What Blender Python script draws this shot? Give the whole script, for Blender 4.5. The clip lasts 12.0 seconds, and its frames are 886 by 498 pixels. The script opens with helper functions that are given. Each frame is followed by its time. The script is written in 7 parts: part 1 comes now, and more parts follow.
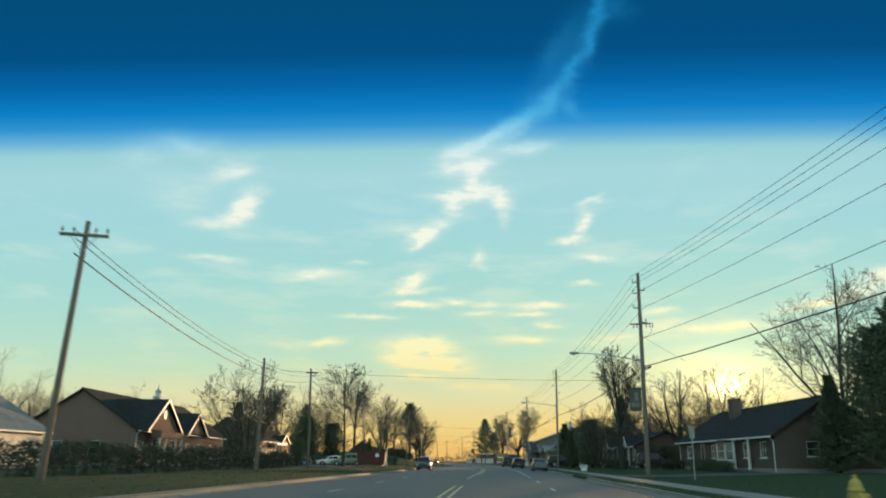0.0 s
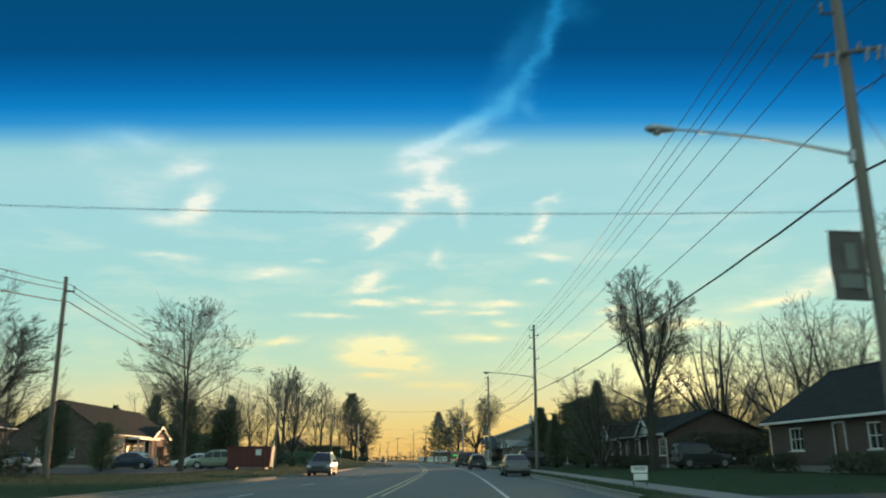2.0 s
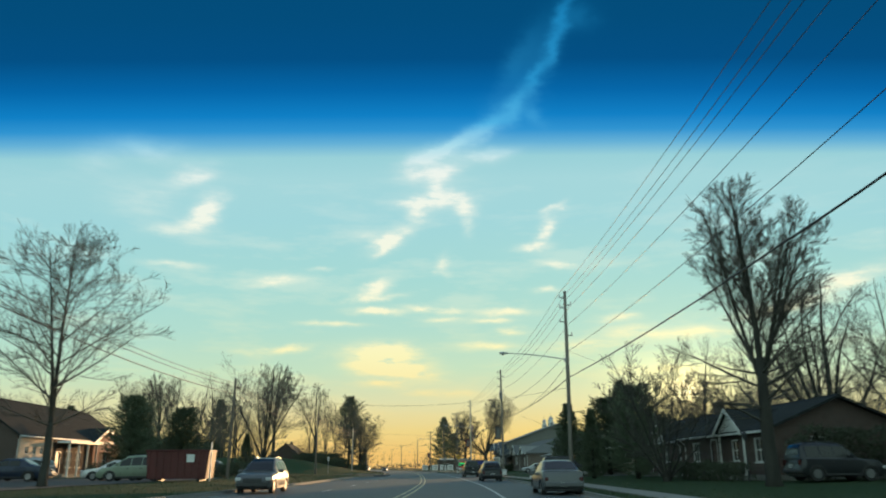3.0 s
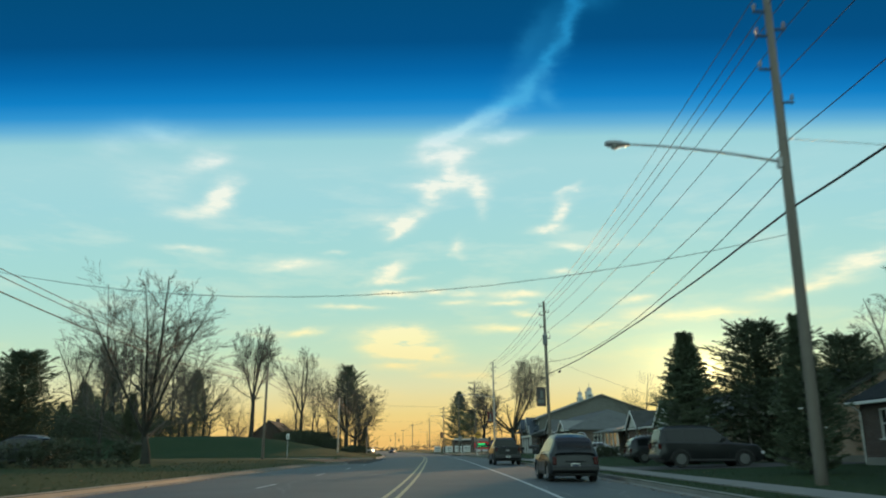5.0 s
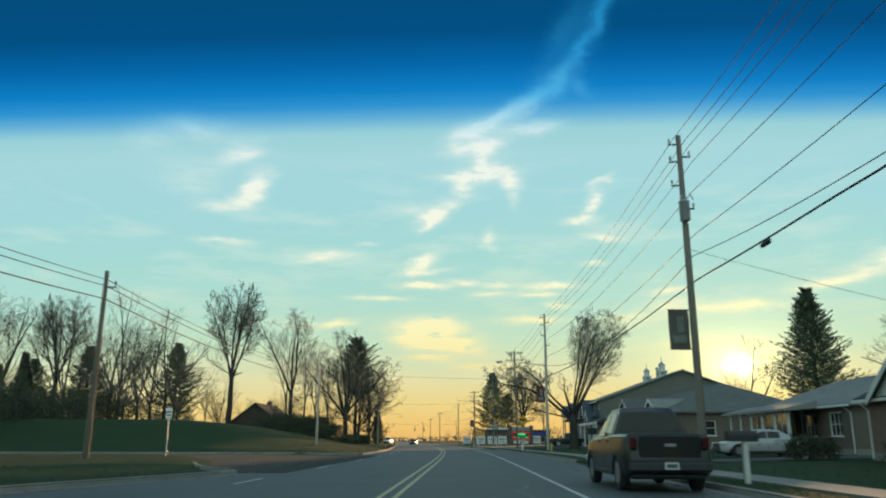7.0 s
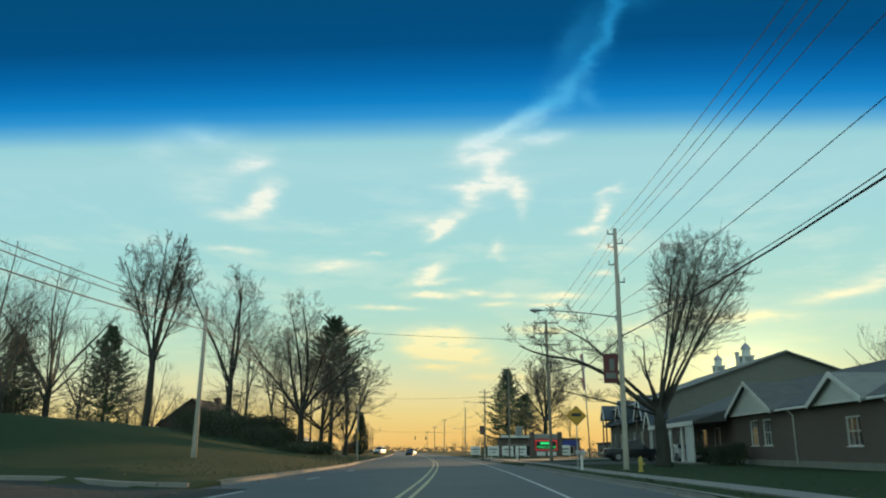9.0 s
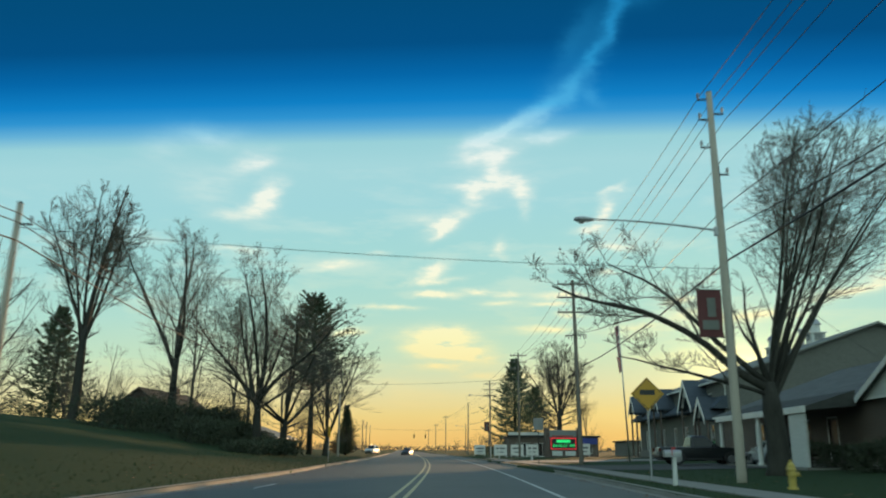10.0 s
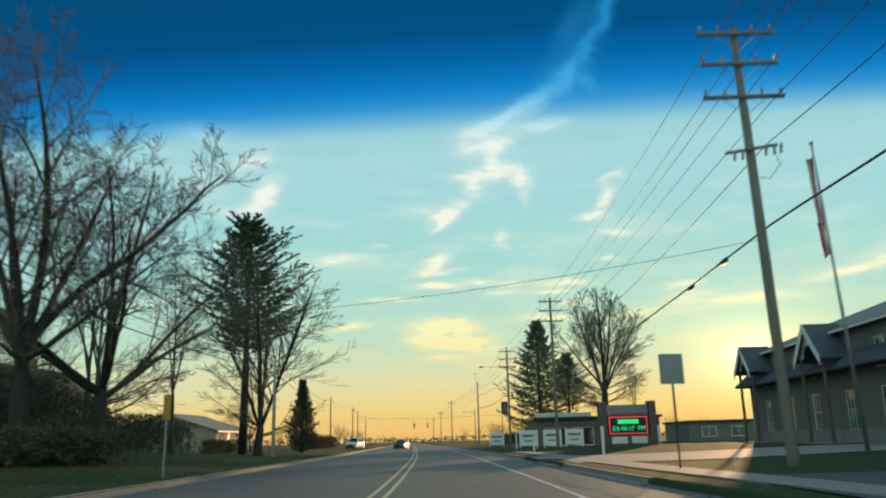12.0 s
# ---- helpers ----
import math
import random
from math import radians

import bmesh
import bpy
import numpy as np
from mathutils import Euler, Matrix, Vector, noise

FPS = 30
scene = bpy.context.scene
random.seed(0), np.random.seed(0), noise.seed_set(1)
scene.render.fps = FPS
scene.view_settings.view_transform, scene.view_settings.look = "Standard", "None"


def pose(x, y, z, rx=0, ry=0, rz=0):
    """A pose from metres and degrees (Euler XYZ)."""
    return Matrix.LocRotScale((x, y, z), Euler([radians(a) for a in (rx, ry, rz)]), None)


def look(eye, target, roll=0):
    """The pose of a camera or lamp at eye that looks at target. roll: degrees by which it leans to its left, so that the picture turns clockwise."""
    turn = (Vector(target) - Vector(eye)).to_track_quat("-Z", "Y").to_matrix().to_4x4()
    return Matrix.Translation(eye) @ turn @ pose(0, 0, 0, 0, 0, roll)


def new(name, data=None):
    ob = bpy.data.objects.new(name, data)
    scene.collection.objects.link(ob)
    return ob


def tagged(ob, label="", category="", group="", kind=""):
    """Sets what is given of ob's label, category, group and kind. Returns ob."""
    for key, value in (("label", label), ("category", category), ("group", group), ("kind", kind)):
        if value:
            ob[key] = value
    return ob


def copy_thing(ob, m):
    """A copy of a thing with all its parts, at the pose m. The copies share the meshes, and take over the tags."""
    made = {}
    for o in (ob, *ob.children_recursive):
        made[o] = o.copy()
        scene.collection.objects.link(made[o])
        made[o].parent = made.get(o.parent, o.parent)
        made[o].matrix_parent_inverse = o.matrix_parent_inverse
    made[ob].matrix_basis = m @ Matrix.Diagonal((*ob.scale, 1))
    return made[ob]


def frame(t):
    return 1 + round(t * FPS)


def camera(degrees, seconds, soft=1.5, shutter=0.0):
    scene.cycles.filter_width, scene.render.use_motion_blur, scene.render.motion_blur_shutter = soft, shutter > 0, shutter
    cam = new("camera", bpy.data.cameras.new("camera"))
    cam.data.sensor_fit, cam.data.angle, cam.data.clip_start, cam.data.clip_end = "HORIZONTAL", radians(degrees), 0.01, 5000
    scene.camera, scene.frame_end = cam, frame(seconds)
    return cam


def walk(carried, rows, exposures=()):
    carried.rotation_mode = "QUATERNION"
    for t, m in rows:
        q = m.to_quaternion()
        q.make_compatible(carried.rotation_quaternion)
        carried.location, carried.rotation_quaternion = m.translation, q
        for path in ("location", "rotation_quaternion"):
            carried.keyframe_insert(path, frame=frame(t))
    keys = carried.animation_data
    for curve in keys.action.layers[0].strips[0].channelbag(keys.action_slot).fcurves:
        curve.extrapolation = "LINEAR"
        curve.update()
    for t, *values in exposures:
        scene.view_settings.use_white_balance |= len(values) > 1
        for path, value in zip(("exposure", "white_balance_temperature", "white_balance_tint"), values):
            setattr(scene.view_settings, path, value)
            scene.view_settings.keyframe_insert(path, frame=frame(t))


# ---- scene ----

# ---- camera ----
cam = camera(59.65, 12.0, soft=2.0, shutter=0.3)
walk(cam, [
    (0.0, pose(0.00, 0.00, 1.15, 105.32, -0.30, 0.64)),
    (0.5, pose(0.85, 10.10, 1.14, 105.30, -0.68, 0.31)),
    (1.0, pose(1.64, 20.28, 1.12, 105.52, -0.25, -0.92)),
    (1.5, pose(2.37, 30.48, 1.13, 104.98, 0.09, -2.10)),
    (2.0, pose(3.02, 40.70, 1.14, 105.22, 0.29, -2.45)),
    (2.5, pose(3.61, 50.84, 1.16, 105.45, 0.29, -2.49)),
    (3.0, pose(4.15, 60.94, 1.15, 105.80, 0.31, -1.98)),
    (4.8, pose(5.53, 96.92, 1.15, 104.50, 0.15, -0.94)),
    (5.0, pose(5.63, 100.93, 1.15, 104.53, 0.39, -0.86)),
    (5.5, pose(5.87, 110.94, 1.16, 104.62, 0.35, -0.64)),
    (6.0, pose(6.11, 120.93, 1.15, 104.46, -0.18, 0.47)),
    (6.5, pose(6.33, 130.86, 1.15, 104.01, -0.26, 1.11)),
    (7.0, pose(6.52, 140.76, 1.15, 103.91, -0.09, 1.42)),
    (9.0, pose(6.54, 179.21, 1.13, 104.63, -0.43, 1.97)),
    (9.5, pose(6.51, 188.85, 1.15, 104.56, -0.13, 2.23)),
    (10.0, pose(6.43, 198.50, 1.15, 104.57, -0.41, 2.18)),
    (10.5, pose(6.26, 208.01, 1.15, 104.54, -0.12, 2.27)),
    (11.0, pose(6.05, 217.39, 1.16, 104.43, 0.24, 2.30)),
    (11.5, pose(5.79, 226.70, 1.16, 104.25, 0.67, 2.52)),
    (12.0, pose(5.50, 236.06, 1.14, 103.93, 1.37, 2.75)),
])

# ---- light: a low sun ahead to the right, dusk sky with thin cirrus ----
SUN_AZ, SUN_EL = 19.3, 5.0
sun_data = bpy.data.lights.new("sun", "SUN")
sun_data.energy, sun_data.angle, sun_data.color = 4.6, radians(0.6), (1.0, 0.60, 0.28)
sun_ob = new("sun", sun_data)
sun_ob.matrix_world = look(
    (math.sin(radians(SUN_AZ)) * 300, math.cos(radians(SUN_AZ)) * 300, math.tan(radians(SUN_EL)) * 300), (0, 0, 0))

# thin clouds: bearing, elevation, half-width, half-height (degrees), rise per degree, density
CLOUDS_TOP = [
    (12.3, 32.2, 0.75, 1.7, 1.5, 0.85), (11.2, 30.0, 0.7, 1.5, 1.5, 0.9), (9.9, 28.2, 0.8, 1.4, 1.3, 0.9), (8.2, 26.4, 1.1, 1.1, 1.0, 0.9),
    (6.2, 25.0, 1.5, 0.9, 0.6, 0.9), (9.4, 25.4, 0.9, 0.7, -0.3, 0.5), (13.6, 32.0, 1.3, 1.0, 0.0, 0.4), (8.8, 29.4, 2.2, 1.6, 1.0, 0.4)]
CLOUDS_HIGH = [
    (3.4, 23.6, 2.3, 0.7, 0.42, 1.0), (0.9, 22.6, 1.9, 0.7, 0.2, 1.0), (5.4, 22.7, 2.0, 0.55, 0.12, 0.9), (1.6, 21.6, 2.2, 0.6, 0.1, 0.7),
    (0.0, 21.2, 1.0, 0.8, 0.0, 0.5), (1.6, 20.4, 1.0, 0.9, 0.5, 0.9), (1.2, 19.4, 2.5, 0.5, 0.06, 1.3), (3.6, 19.0, 1.0, 0.9, -0.4, 0.9),
    (4.0, 17.7, 0.5, 0.9, -0.3, 0.45), (-0.1, 18.3, 0.8, 0.8, 0.5, 0.75), (-2.1, 16.5, 1.2, 0.7, 0.35, 1.4), (-2.5, 15.7, 0.6, 0.4, 0.5, 0.8), (-3.8, 16.9, 0.9, 0.35, 0.0, 0.5),
    (2.3, 14.6, 0.45, 0.8, 0.0, 0.6), (1.6, 14.2, 0.5, 0.25, 0.2, 0.3)]
CLOUDS_LEFT = [
    (-17.0, 20.3, 1.4, 0.9, 0.4, 0.6), (-15.7, 18.2, 0.8, 1.1, 0.5, 0.9), (-16.2, 17.2, 1.0, 0.6, 0.3, 0.6), (-17.6, 16.4, 1.9, 0.4, 0.12, 0.6), (-20.6, 21.7, 2.8, 0.9, 0.0, 0.55),
    (-23.6, 20.6, 1.6, 0.8, 0.0, 0.35), (-20.2, 18.4, 2.2, 1.2, 0.1, 0.25), (-17.6, 13.9, 1.9, 0.28, 0.0, 0.6), (-10.6, 13.1, 2.0, 0.38, 0.14, 1.0), (-7.3, 14.2, 0.9, 0.2, 0.1, 0.4)]
CLOUDS_MID = [
    (9.0, 15.8, 1.3, 0.32, 0.05, 1.0), (9.9, 16.9, 0.55, 0.9, 0.6, 1.1), (10.7, 18.6, 0.7, 0.3, 0.5, 0.7), (10.6, 14.4, 1.1, 0.28, -0.12, 0.8),
    (9.6, 12.6, 0.9, 0.24, -0.05, 0.8), (-2.9, 12.9, 0.9, 0.5, 0.35, 1.1), (-3.3, 12.1, 1.7, 0.28, 0.1, 1.1), (-2.9, 11.2, 1.9, 0.26, 0.0, 1.1),
    (0.5, 11.5, 1.0, 0.24, -0.05, 0.9), (2.3, 11.2, 1.0, 0.28, -0.1, 0.8), (2.0, 10.5, 1.2, 0.2, 0.0, 0.7), (-6.3, 10.2, 2.0, 0.2, 0.0, 1.0),
    (26.4, 10.4, 3.0, 0.5, 0.12, 0.9), (30.2, 11.8, 2.4, 0.7, 0.22, 1.0)]
CLOUDS_LOW = [
    (-2.4, 8.1, 2.1, 0.75, 0.0, 2.0), (-1.7, 7.1, 2.6, 0.75, -0.06, 2.2), (-2.0, 5.9, 1.9, 0.4, 0.0, 1.0), (0.4, 6.6, 1.5, 0.3, -0.2, 0.7),
    (6.5, 11.0, 1.9, 0.32, 0.0, 1.0), (5.7, 10.4, 1.6, 0.2, 0.0, 0.8), (7.1, 9.7, 1.2, 0.28, 0.0, 1.0), (5.2, 8.6, 2.0, 0.3, 0.0, 0.8),
    (-9.4, 8.3, 1.5, 0.3, 0.12, 1.1), (16.2, 9.3, 2.2, 0.6, 0.05, 0.75), (15.0, 10.4, 1.4, 0.35, 0.0, 0.7), (20.4, 9.0, 2.6, 0.5, 0.0, 0.8), (12.6, 8.4, 3.0, 0.5, 0.0, 0.6),
    (17.5, 6.6, 4.0, 0.5, 0.0, 0.5), (2.0, 5.2, 2.2, 0.3, 0.0, 0.7), (-11.8, 7.9, 1.2, 0.22, 0.0, 0.5)]
# clear sky by elevation in degrees from the horizon; top rows paint in the windscreen's blue strip
SKY_TINTED = [(-1.0, (0.80, 0.43, 0.13)), (1.0, (0.87, 0.56, 0.175)), (2.5, (0.85, 0.66, 0.25)), (4.5, (0.75, 0.735, 0.42)),
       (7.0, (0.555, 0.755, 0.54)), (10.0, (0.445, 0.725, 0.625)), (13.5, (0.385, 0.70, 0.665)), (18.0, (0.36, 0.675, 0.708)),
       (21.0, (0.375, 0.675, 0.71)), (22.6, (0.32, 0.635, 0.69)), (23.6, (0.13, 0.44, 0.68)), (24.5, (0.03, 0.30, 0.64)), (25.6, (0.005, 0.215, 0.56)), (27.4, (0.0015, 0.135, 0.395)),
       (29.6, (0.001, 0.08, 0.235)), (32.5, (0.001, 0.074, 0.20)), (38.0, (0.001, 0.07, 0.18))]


def make_sky():
    world = bpy.data.worlds.new("dusk_sky")
    scene.world = world
    world.use_nodes = True
    nt = world.node_tree
    nt.nodes.clear()

    def node(kind):
        return nt.nodes.new(kind)

    def put(socket, value):
        if isinstance(value, bpy.types.NodeSocket):
            nt.links.new(value, socket)
        else:
            socket.default_value = value

    def calc(op, a, b=0.0, c=0.0):
        n = node("ShaderNodeMath")
        n.operation = op
        for socket, value in zip(n.inputs, (a, b, c)):
            put(socket, value)
        return n.outputs[0]

    def mixed(fac, a, b, blend="MIX"):
        n = node("ShaderNodeMix")
        n.data_type, n.blend_type = "RGBA", blend
        put(n.inputs[0], fac), put(n.inputs[6], a), put(n.inputs[7], b)
        return n.outputs[2]

    def stops(fac, rows, lo, hi):
        n = node("ShaderNodeValToRGB")
        ramp = n.color_ramp
        while len(ramp.elements) < len(rows):
            ramp.elements.new(0.5)
        for element, (at, colour) in zip(ramp.elements, rows):
            element.position, element.color = (at - lo) / (hi - lo), (*colour, 1)
        put(n.inputs[0], calc("DIVIDE", calc("SUBTRACT", fac, lo), hi - lo))
        return n.outputs[0]

    axes = node("ShaderNodeSeparateXYZ")
    nt.links.new(node("ShaderNodeTexCoord").outputs["Generated"], axes.inputs[0])
    bearing = calc("MULTIPLY", calc("ARCTAN2", axes.outputs[0], axes.outputs[1]), 57.2958)
    height = calc("MULTIPLY", calc("ARCSINE", axes.outputs[2]), 57.2958)
    # the windscreen tint painted into the sky runs level, so it is told by the height in the plane of travel
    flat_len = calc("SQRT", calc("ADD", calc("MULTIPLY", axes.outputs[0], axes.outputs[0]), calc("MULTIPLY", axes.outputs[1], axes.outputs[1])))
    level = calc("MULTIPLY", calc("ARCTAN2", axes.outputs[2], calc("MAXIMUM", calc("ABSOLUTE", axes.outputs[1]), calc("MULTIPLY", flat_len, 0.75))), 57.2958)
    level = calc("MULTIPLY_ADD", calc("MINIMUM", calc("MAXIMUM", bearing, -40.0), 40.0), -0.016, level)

    def streaks(sx, sy, scale, detail, seed):
        at = node("ShaderNodeCombineXYZ")
        put(at.inputs[0], calc("MULTIPLY", bearing, sx)), put(at.inputs[1], calc("MULTIPLY", height, sy)), put(at.inputs[2], seed)
        n = node("ShaderNodeTexNoise")
        put(n.inputs["Vector"], at.outputs[0]), put(n.inputs["Scale"], scale), put(n.inputs["Detail"], detail)
        put(n.inputs["Roughness"], 0.6)
        return n.outputs[0]

    warp_a = calc("MULTIPLY", calc("SUBTRACT", streaks(0.3, 0.6, 1.0, 4.0, 1.3), 0.5), 2.6)
    warp_e = calc("MULTIPLY", calc("SUBTRACT", streaks(0.35, 0.5, 1.0, 4.0, 7.9), 0.5), 0.9)
    bent_a, bent_e = calc("ADD", bearing, warp_a), calc("ADD", height, warp_e)
    total = None
    for a, e, w, h, rise, dense in CLOUDS_TOP + CLOUDS_HIGH + CLOUDS_LEFT + CLOUDS_MID + CLOUDS_LOW:
        da = calc("SUBTRACT", bent_a, a)
        de = calc("SUBTRACT", calc("SUBTRACT", bent_e, e), calc("MULTIPLY", da, rise))
        da, de = calc("DIVIDE", da, w * 0.98), calc("DIVIDE", de, h * 0.84)
        r2 = calc("ADD", calc("MULTIPLY", da, da), calc("MULTIPLY", de, de))
        total = calc("MULTIPLY_ADD", calc("POWER", 2.718, calc("MULTIPLY", r2, -1.0)), dense, 0.0 if total is None else total)
    wisp = streaks(0.26, 1.0, 1.5, 8.0, 3.1)
    fine = calc("MULTIPLY_ADD", wisp, 3.4, -0.85)
    smooth = node("ShaderNodeMapRange")
    put(smooth.inputs[0], level), put(smooth.inputs[1], 21.0), put(smooth.inputs[2], 25.0)
    fine = calc("ADD", calc("MULTIPLY", fine, calc("SUBTRACT", 1.0, smooth.outputs[0])), calc("MULTIPLY", smooth.outputs[0], 0.75))
    cloud = node("ShaderNodeClamp")
    put(cloud.inputs[0], calc("MULTIPLY", total, fine)), put(cloud.inputs[2], 0.92)
    veil = node("ShaderNodeClamp")
    put(veil.inputs[0], calc("MULTIPLY", calc("SUBTRACT", streaks(0.1, 0.45, 1.3, 5.0, 5.5), 0.5), 1.2)), put(veil.inputs[2], 0.2)

    clear = stops(level, SKY_TINTED, -2.0, 40.0)
    # cloud colour by elevation, with the same painted tint inside the blue strip
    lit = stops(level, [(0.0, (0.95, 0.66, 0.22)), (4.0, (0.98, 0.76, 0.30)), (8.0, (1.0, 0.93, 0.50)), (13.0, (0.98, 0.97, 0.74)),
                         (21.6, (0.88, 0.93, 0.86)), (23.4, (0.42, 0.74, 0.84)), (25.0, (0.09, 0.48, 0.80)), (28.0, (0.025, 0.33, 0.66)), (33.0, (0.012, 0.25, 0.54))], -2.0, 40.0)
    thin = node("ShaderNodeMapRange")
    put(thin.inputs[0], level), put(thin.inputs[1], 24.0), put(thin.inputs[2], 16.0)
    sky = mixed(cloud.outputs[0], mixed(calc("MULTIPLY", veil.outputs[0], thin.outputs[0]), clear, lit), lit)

    # the unseen sky behind is coloured bright blue-green, as fill that lifts the shaded sides
    away = node("ShaderNodeMapRange")
    away.interpolation_type = "SMOOTHSTEP"
    put(away.inputs[0], axes.outputs[1]), put(away.inputs[1], 0.55), put(away.inputs[2], -0.35)
    sky = mixed(away.outputs[0], sky, (0.68, 1.02, 0.95, 1))

    # the glow round the sun
    da, de = calc("SUBTRACT", bearing, SUN_AZ), calc("SUBTRACT", height, SUN_EL)
    r2 = calc("ADD", calc("MULTIPLY", da, da), calc("MULTIPLY", calc("MULTIPLY", de, de), 2.0))
    for width, colour in ((0.8, (3.0, 2.5, 1.3)), (1.9, (0.9, 0.72, 0.3)), (4.5, (0.36, 0.30, 0.11)), (13.0, (0.09, 0.06, 0.0))):
        glow = calc("POWER", 2.718, calc("DIVIDE", r2, -width * width))
        sky = mixed(glow, sky, mixed(1.0, sky, (*colour, 1), "ADD"))

    # above the view the open sky goes on
    open_sky = node("ShaderNodeTexSky")
    open_sky.sky_type, open_sky.sun_disc = "NISHITA", False
    open_sky.sun_elevation, open_sky.sun_rotation = radians(SUN_EL), radians(SUN_AZ)
    over = node("ShaderNodeMapRange")
    over.interpolation_type = "SMOOTHSTEP"
    put(over.inputs[0], height), put(over.inputs[1], 38.0), put(over.inputs[2], 56.0)
    sky = mixed(over.outputs[0], sky, mixed(1.0, open_sky.outputs[0], (0.6, 0.6, 0.6, 1), "MULTIPLY"))
    back = node("ShaderNodeBackground")
    put(back.inputs[0], sky)
    nt.links.new(back.outputs[0], node("ShaderNodeOutputWorld").inputs[0])


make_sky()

# ---- materials ----
def material(name, base, other=None, rough=0.8, metal=0.0, scale=4.0, fine=60.0, bump=0.2, spread=0.5, vary=0.0, coords="Object", stretch=None,
             spec=0.5, glow=None, dist=0.02):
    """A surface of two colours mixed by coarse and fine noise, with fine relief; vary: lighter and darker from object to object."""
    m = bpy.data.materials.new(name)
    m.use_nodes = True
    nt = m.node_tree
    shader = nt.nodes["Principled BSDF"]
    other = other or tuple(c * 0.7 for c in base)
    tex = nt.nodes.new("ShaderNodeTexCoord")
    vector = tex.outputs[coords]
    if stretch:
        mapping = nt.nodes.new("ShaderNodeMapping")
        mapping.inputs["Scale"].default_value = stretch
        nt.links.new(vector, mapping.inputs[0])
        vector = mapping.outputs[0]
    noises = []
    for s, detail in ((scale, 5.0), (fine, 3.0)):
        n = nt.nodes.new("ShaderNodeTexNoise")
        n.inputs["Scale"].default_value, n.inputs["Detail"].default_value = s, detail
        nt.links.new(vector, n.inputs["Vector"])
        noises.append(n.outputs[0])
    blend = nt.nodes.new("ShaderNodeMath")
    blend.operation = "MULTIPLY_ADD"
    nt.links.new(noises[0], blend.inputs[0])
    blend.inputs[1].default_value = 0.65
    part_fine = nt.nodes.new("ShaderNodeMath")
    part_fine.operation = "MULTIPLY"
    nt.links.new(noises[1], part_fine.inputs[0])
    part_fine.inputs[1].default_value = 0.35
    nt.links.new(part_fine.outputs[0], blend.inputs[2])
    ramp = nt.nodes.new("ShaderNodeMapRange")
    ramp.inputs[1].default_value, ramp.inputs[2].default_value = 0.5 - 0.28 * (1.2 - spread), 0.5 + 0.28 * (1.2 - spread)
    nt.links.new(blend.outputs[0], ramp.inputs[0])
    mix = nt.nodes.new("ShaderNodeMix")
    mix.data_type = "RGBA"
    nt.links.new(ramp.outputs[0], mix.inputs[0])
    mix.inputs[6].default_value, mix.inputs[7].default_value = (*base, 1), (*other, 1)
    colour = mix.outputs[2]
    if vary:
        info = nt.nodes.new("ShaderNodeObjectInfo")
        span = nt.nodes.new("ShaderNodeMapRange")
        span.inputs[3].default_value, span.inputs[4].default_value = 1 - vary, 1 + vary
        nt.links.new(info.outputs["Random"], span.inputs[0])
        hsv = nt.nodes.new("ShaderNodeHueSaturation")
        nt.links.new(span.outputs[0], hsv.inputs["Value"])
        nt.links.new(colour, hsv.inputs["Color"])
        colour = hsv.outputs[0]
    nt.links.new(colour, shader.inputs["Base Color"])
    shader.inputs["Roughness"].default_value, shader.inputs["Metallic"].default_value = rough, metal
    shader.inputs["Specular IOR Level"].default_value = spec
    if bump:
        b = nt.nodes.new("ShaderNodeBump")
        b.inputs["Strength"].default_value, b.inputs["Distance"].default_value = bump, dist
        nt.links.new(noises[1], b.inputs["Height"])
        nt.links.new(b.outputs[0], shader.inputs["Normal"])
    if glow:
        shader.inputs["Emission Color"].default_value, shader.inputs["Emission Strength"].default_value = (*glow[0], 1), glow[1]
    return m


def brick_material(name, base, other, mortar):
    m = material(name, base, other, rough=0.9, bump=0)
    nt = m.node_tree
    shader = nt.nodes["Principled BSDF"]
    tex = nt.nodes.new("ShaderNodeTexCoord")
    axes = nt.nodes.new("ShaderNodeSeparateXYZ")
    nt.links.new(tex.outputs["Object"], axes.inputs[0])
    along = nt.nodes.new("ShaderNodeMath")
    nt.links.new(axes.outputs[0], along.inputs[0]), nt.links.new(axes.outputs[1], along.inputs[1])
    at = nt.nodes.new("ShaderNodeCombineXYZ")
    nt.links.new(along.outputs[0], at.inputs[0]), nt.links.new(axes.outputs[2], at.inputs[1])
    brick = nt.nodes.new("ShaderNodeTexBrick")
    brick.inputs["Scale"].default_value = 1.0
    brick.inputs["Brick Width"].default_value, brick.inputs["Row Height"].default_value, brick.inputs["Mortar Size"].default_value = 0.215, 0.075, 0.006
    brick.inputs["Color1"].default_value, brick.inputs["Color2"].default_value, brick.inputs["Mortar"].default_value = (*base, 1), (*other, 1), (*mortar, 1)
    nt.links.new(at.outputs[0], brick.inputs["Vector"])
    nt.links.new(brick.outputs["Color"], shader.inputs["Base Color"])
    b = nt.nodes.new("ShaderNodeBump")
    b.inputs["Strength"].default_value, b.inputs["Distance"].default_value, b.invert = 0.6, 0.01, True
    nt.links.new(brick.outputs["Fac"], b.inputs["Height"])
    nt.links.new(b.outputs[0], shader.inputs["Normal"])
    return m


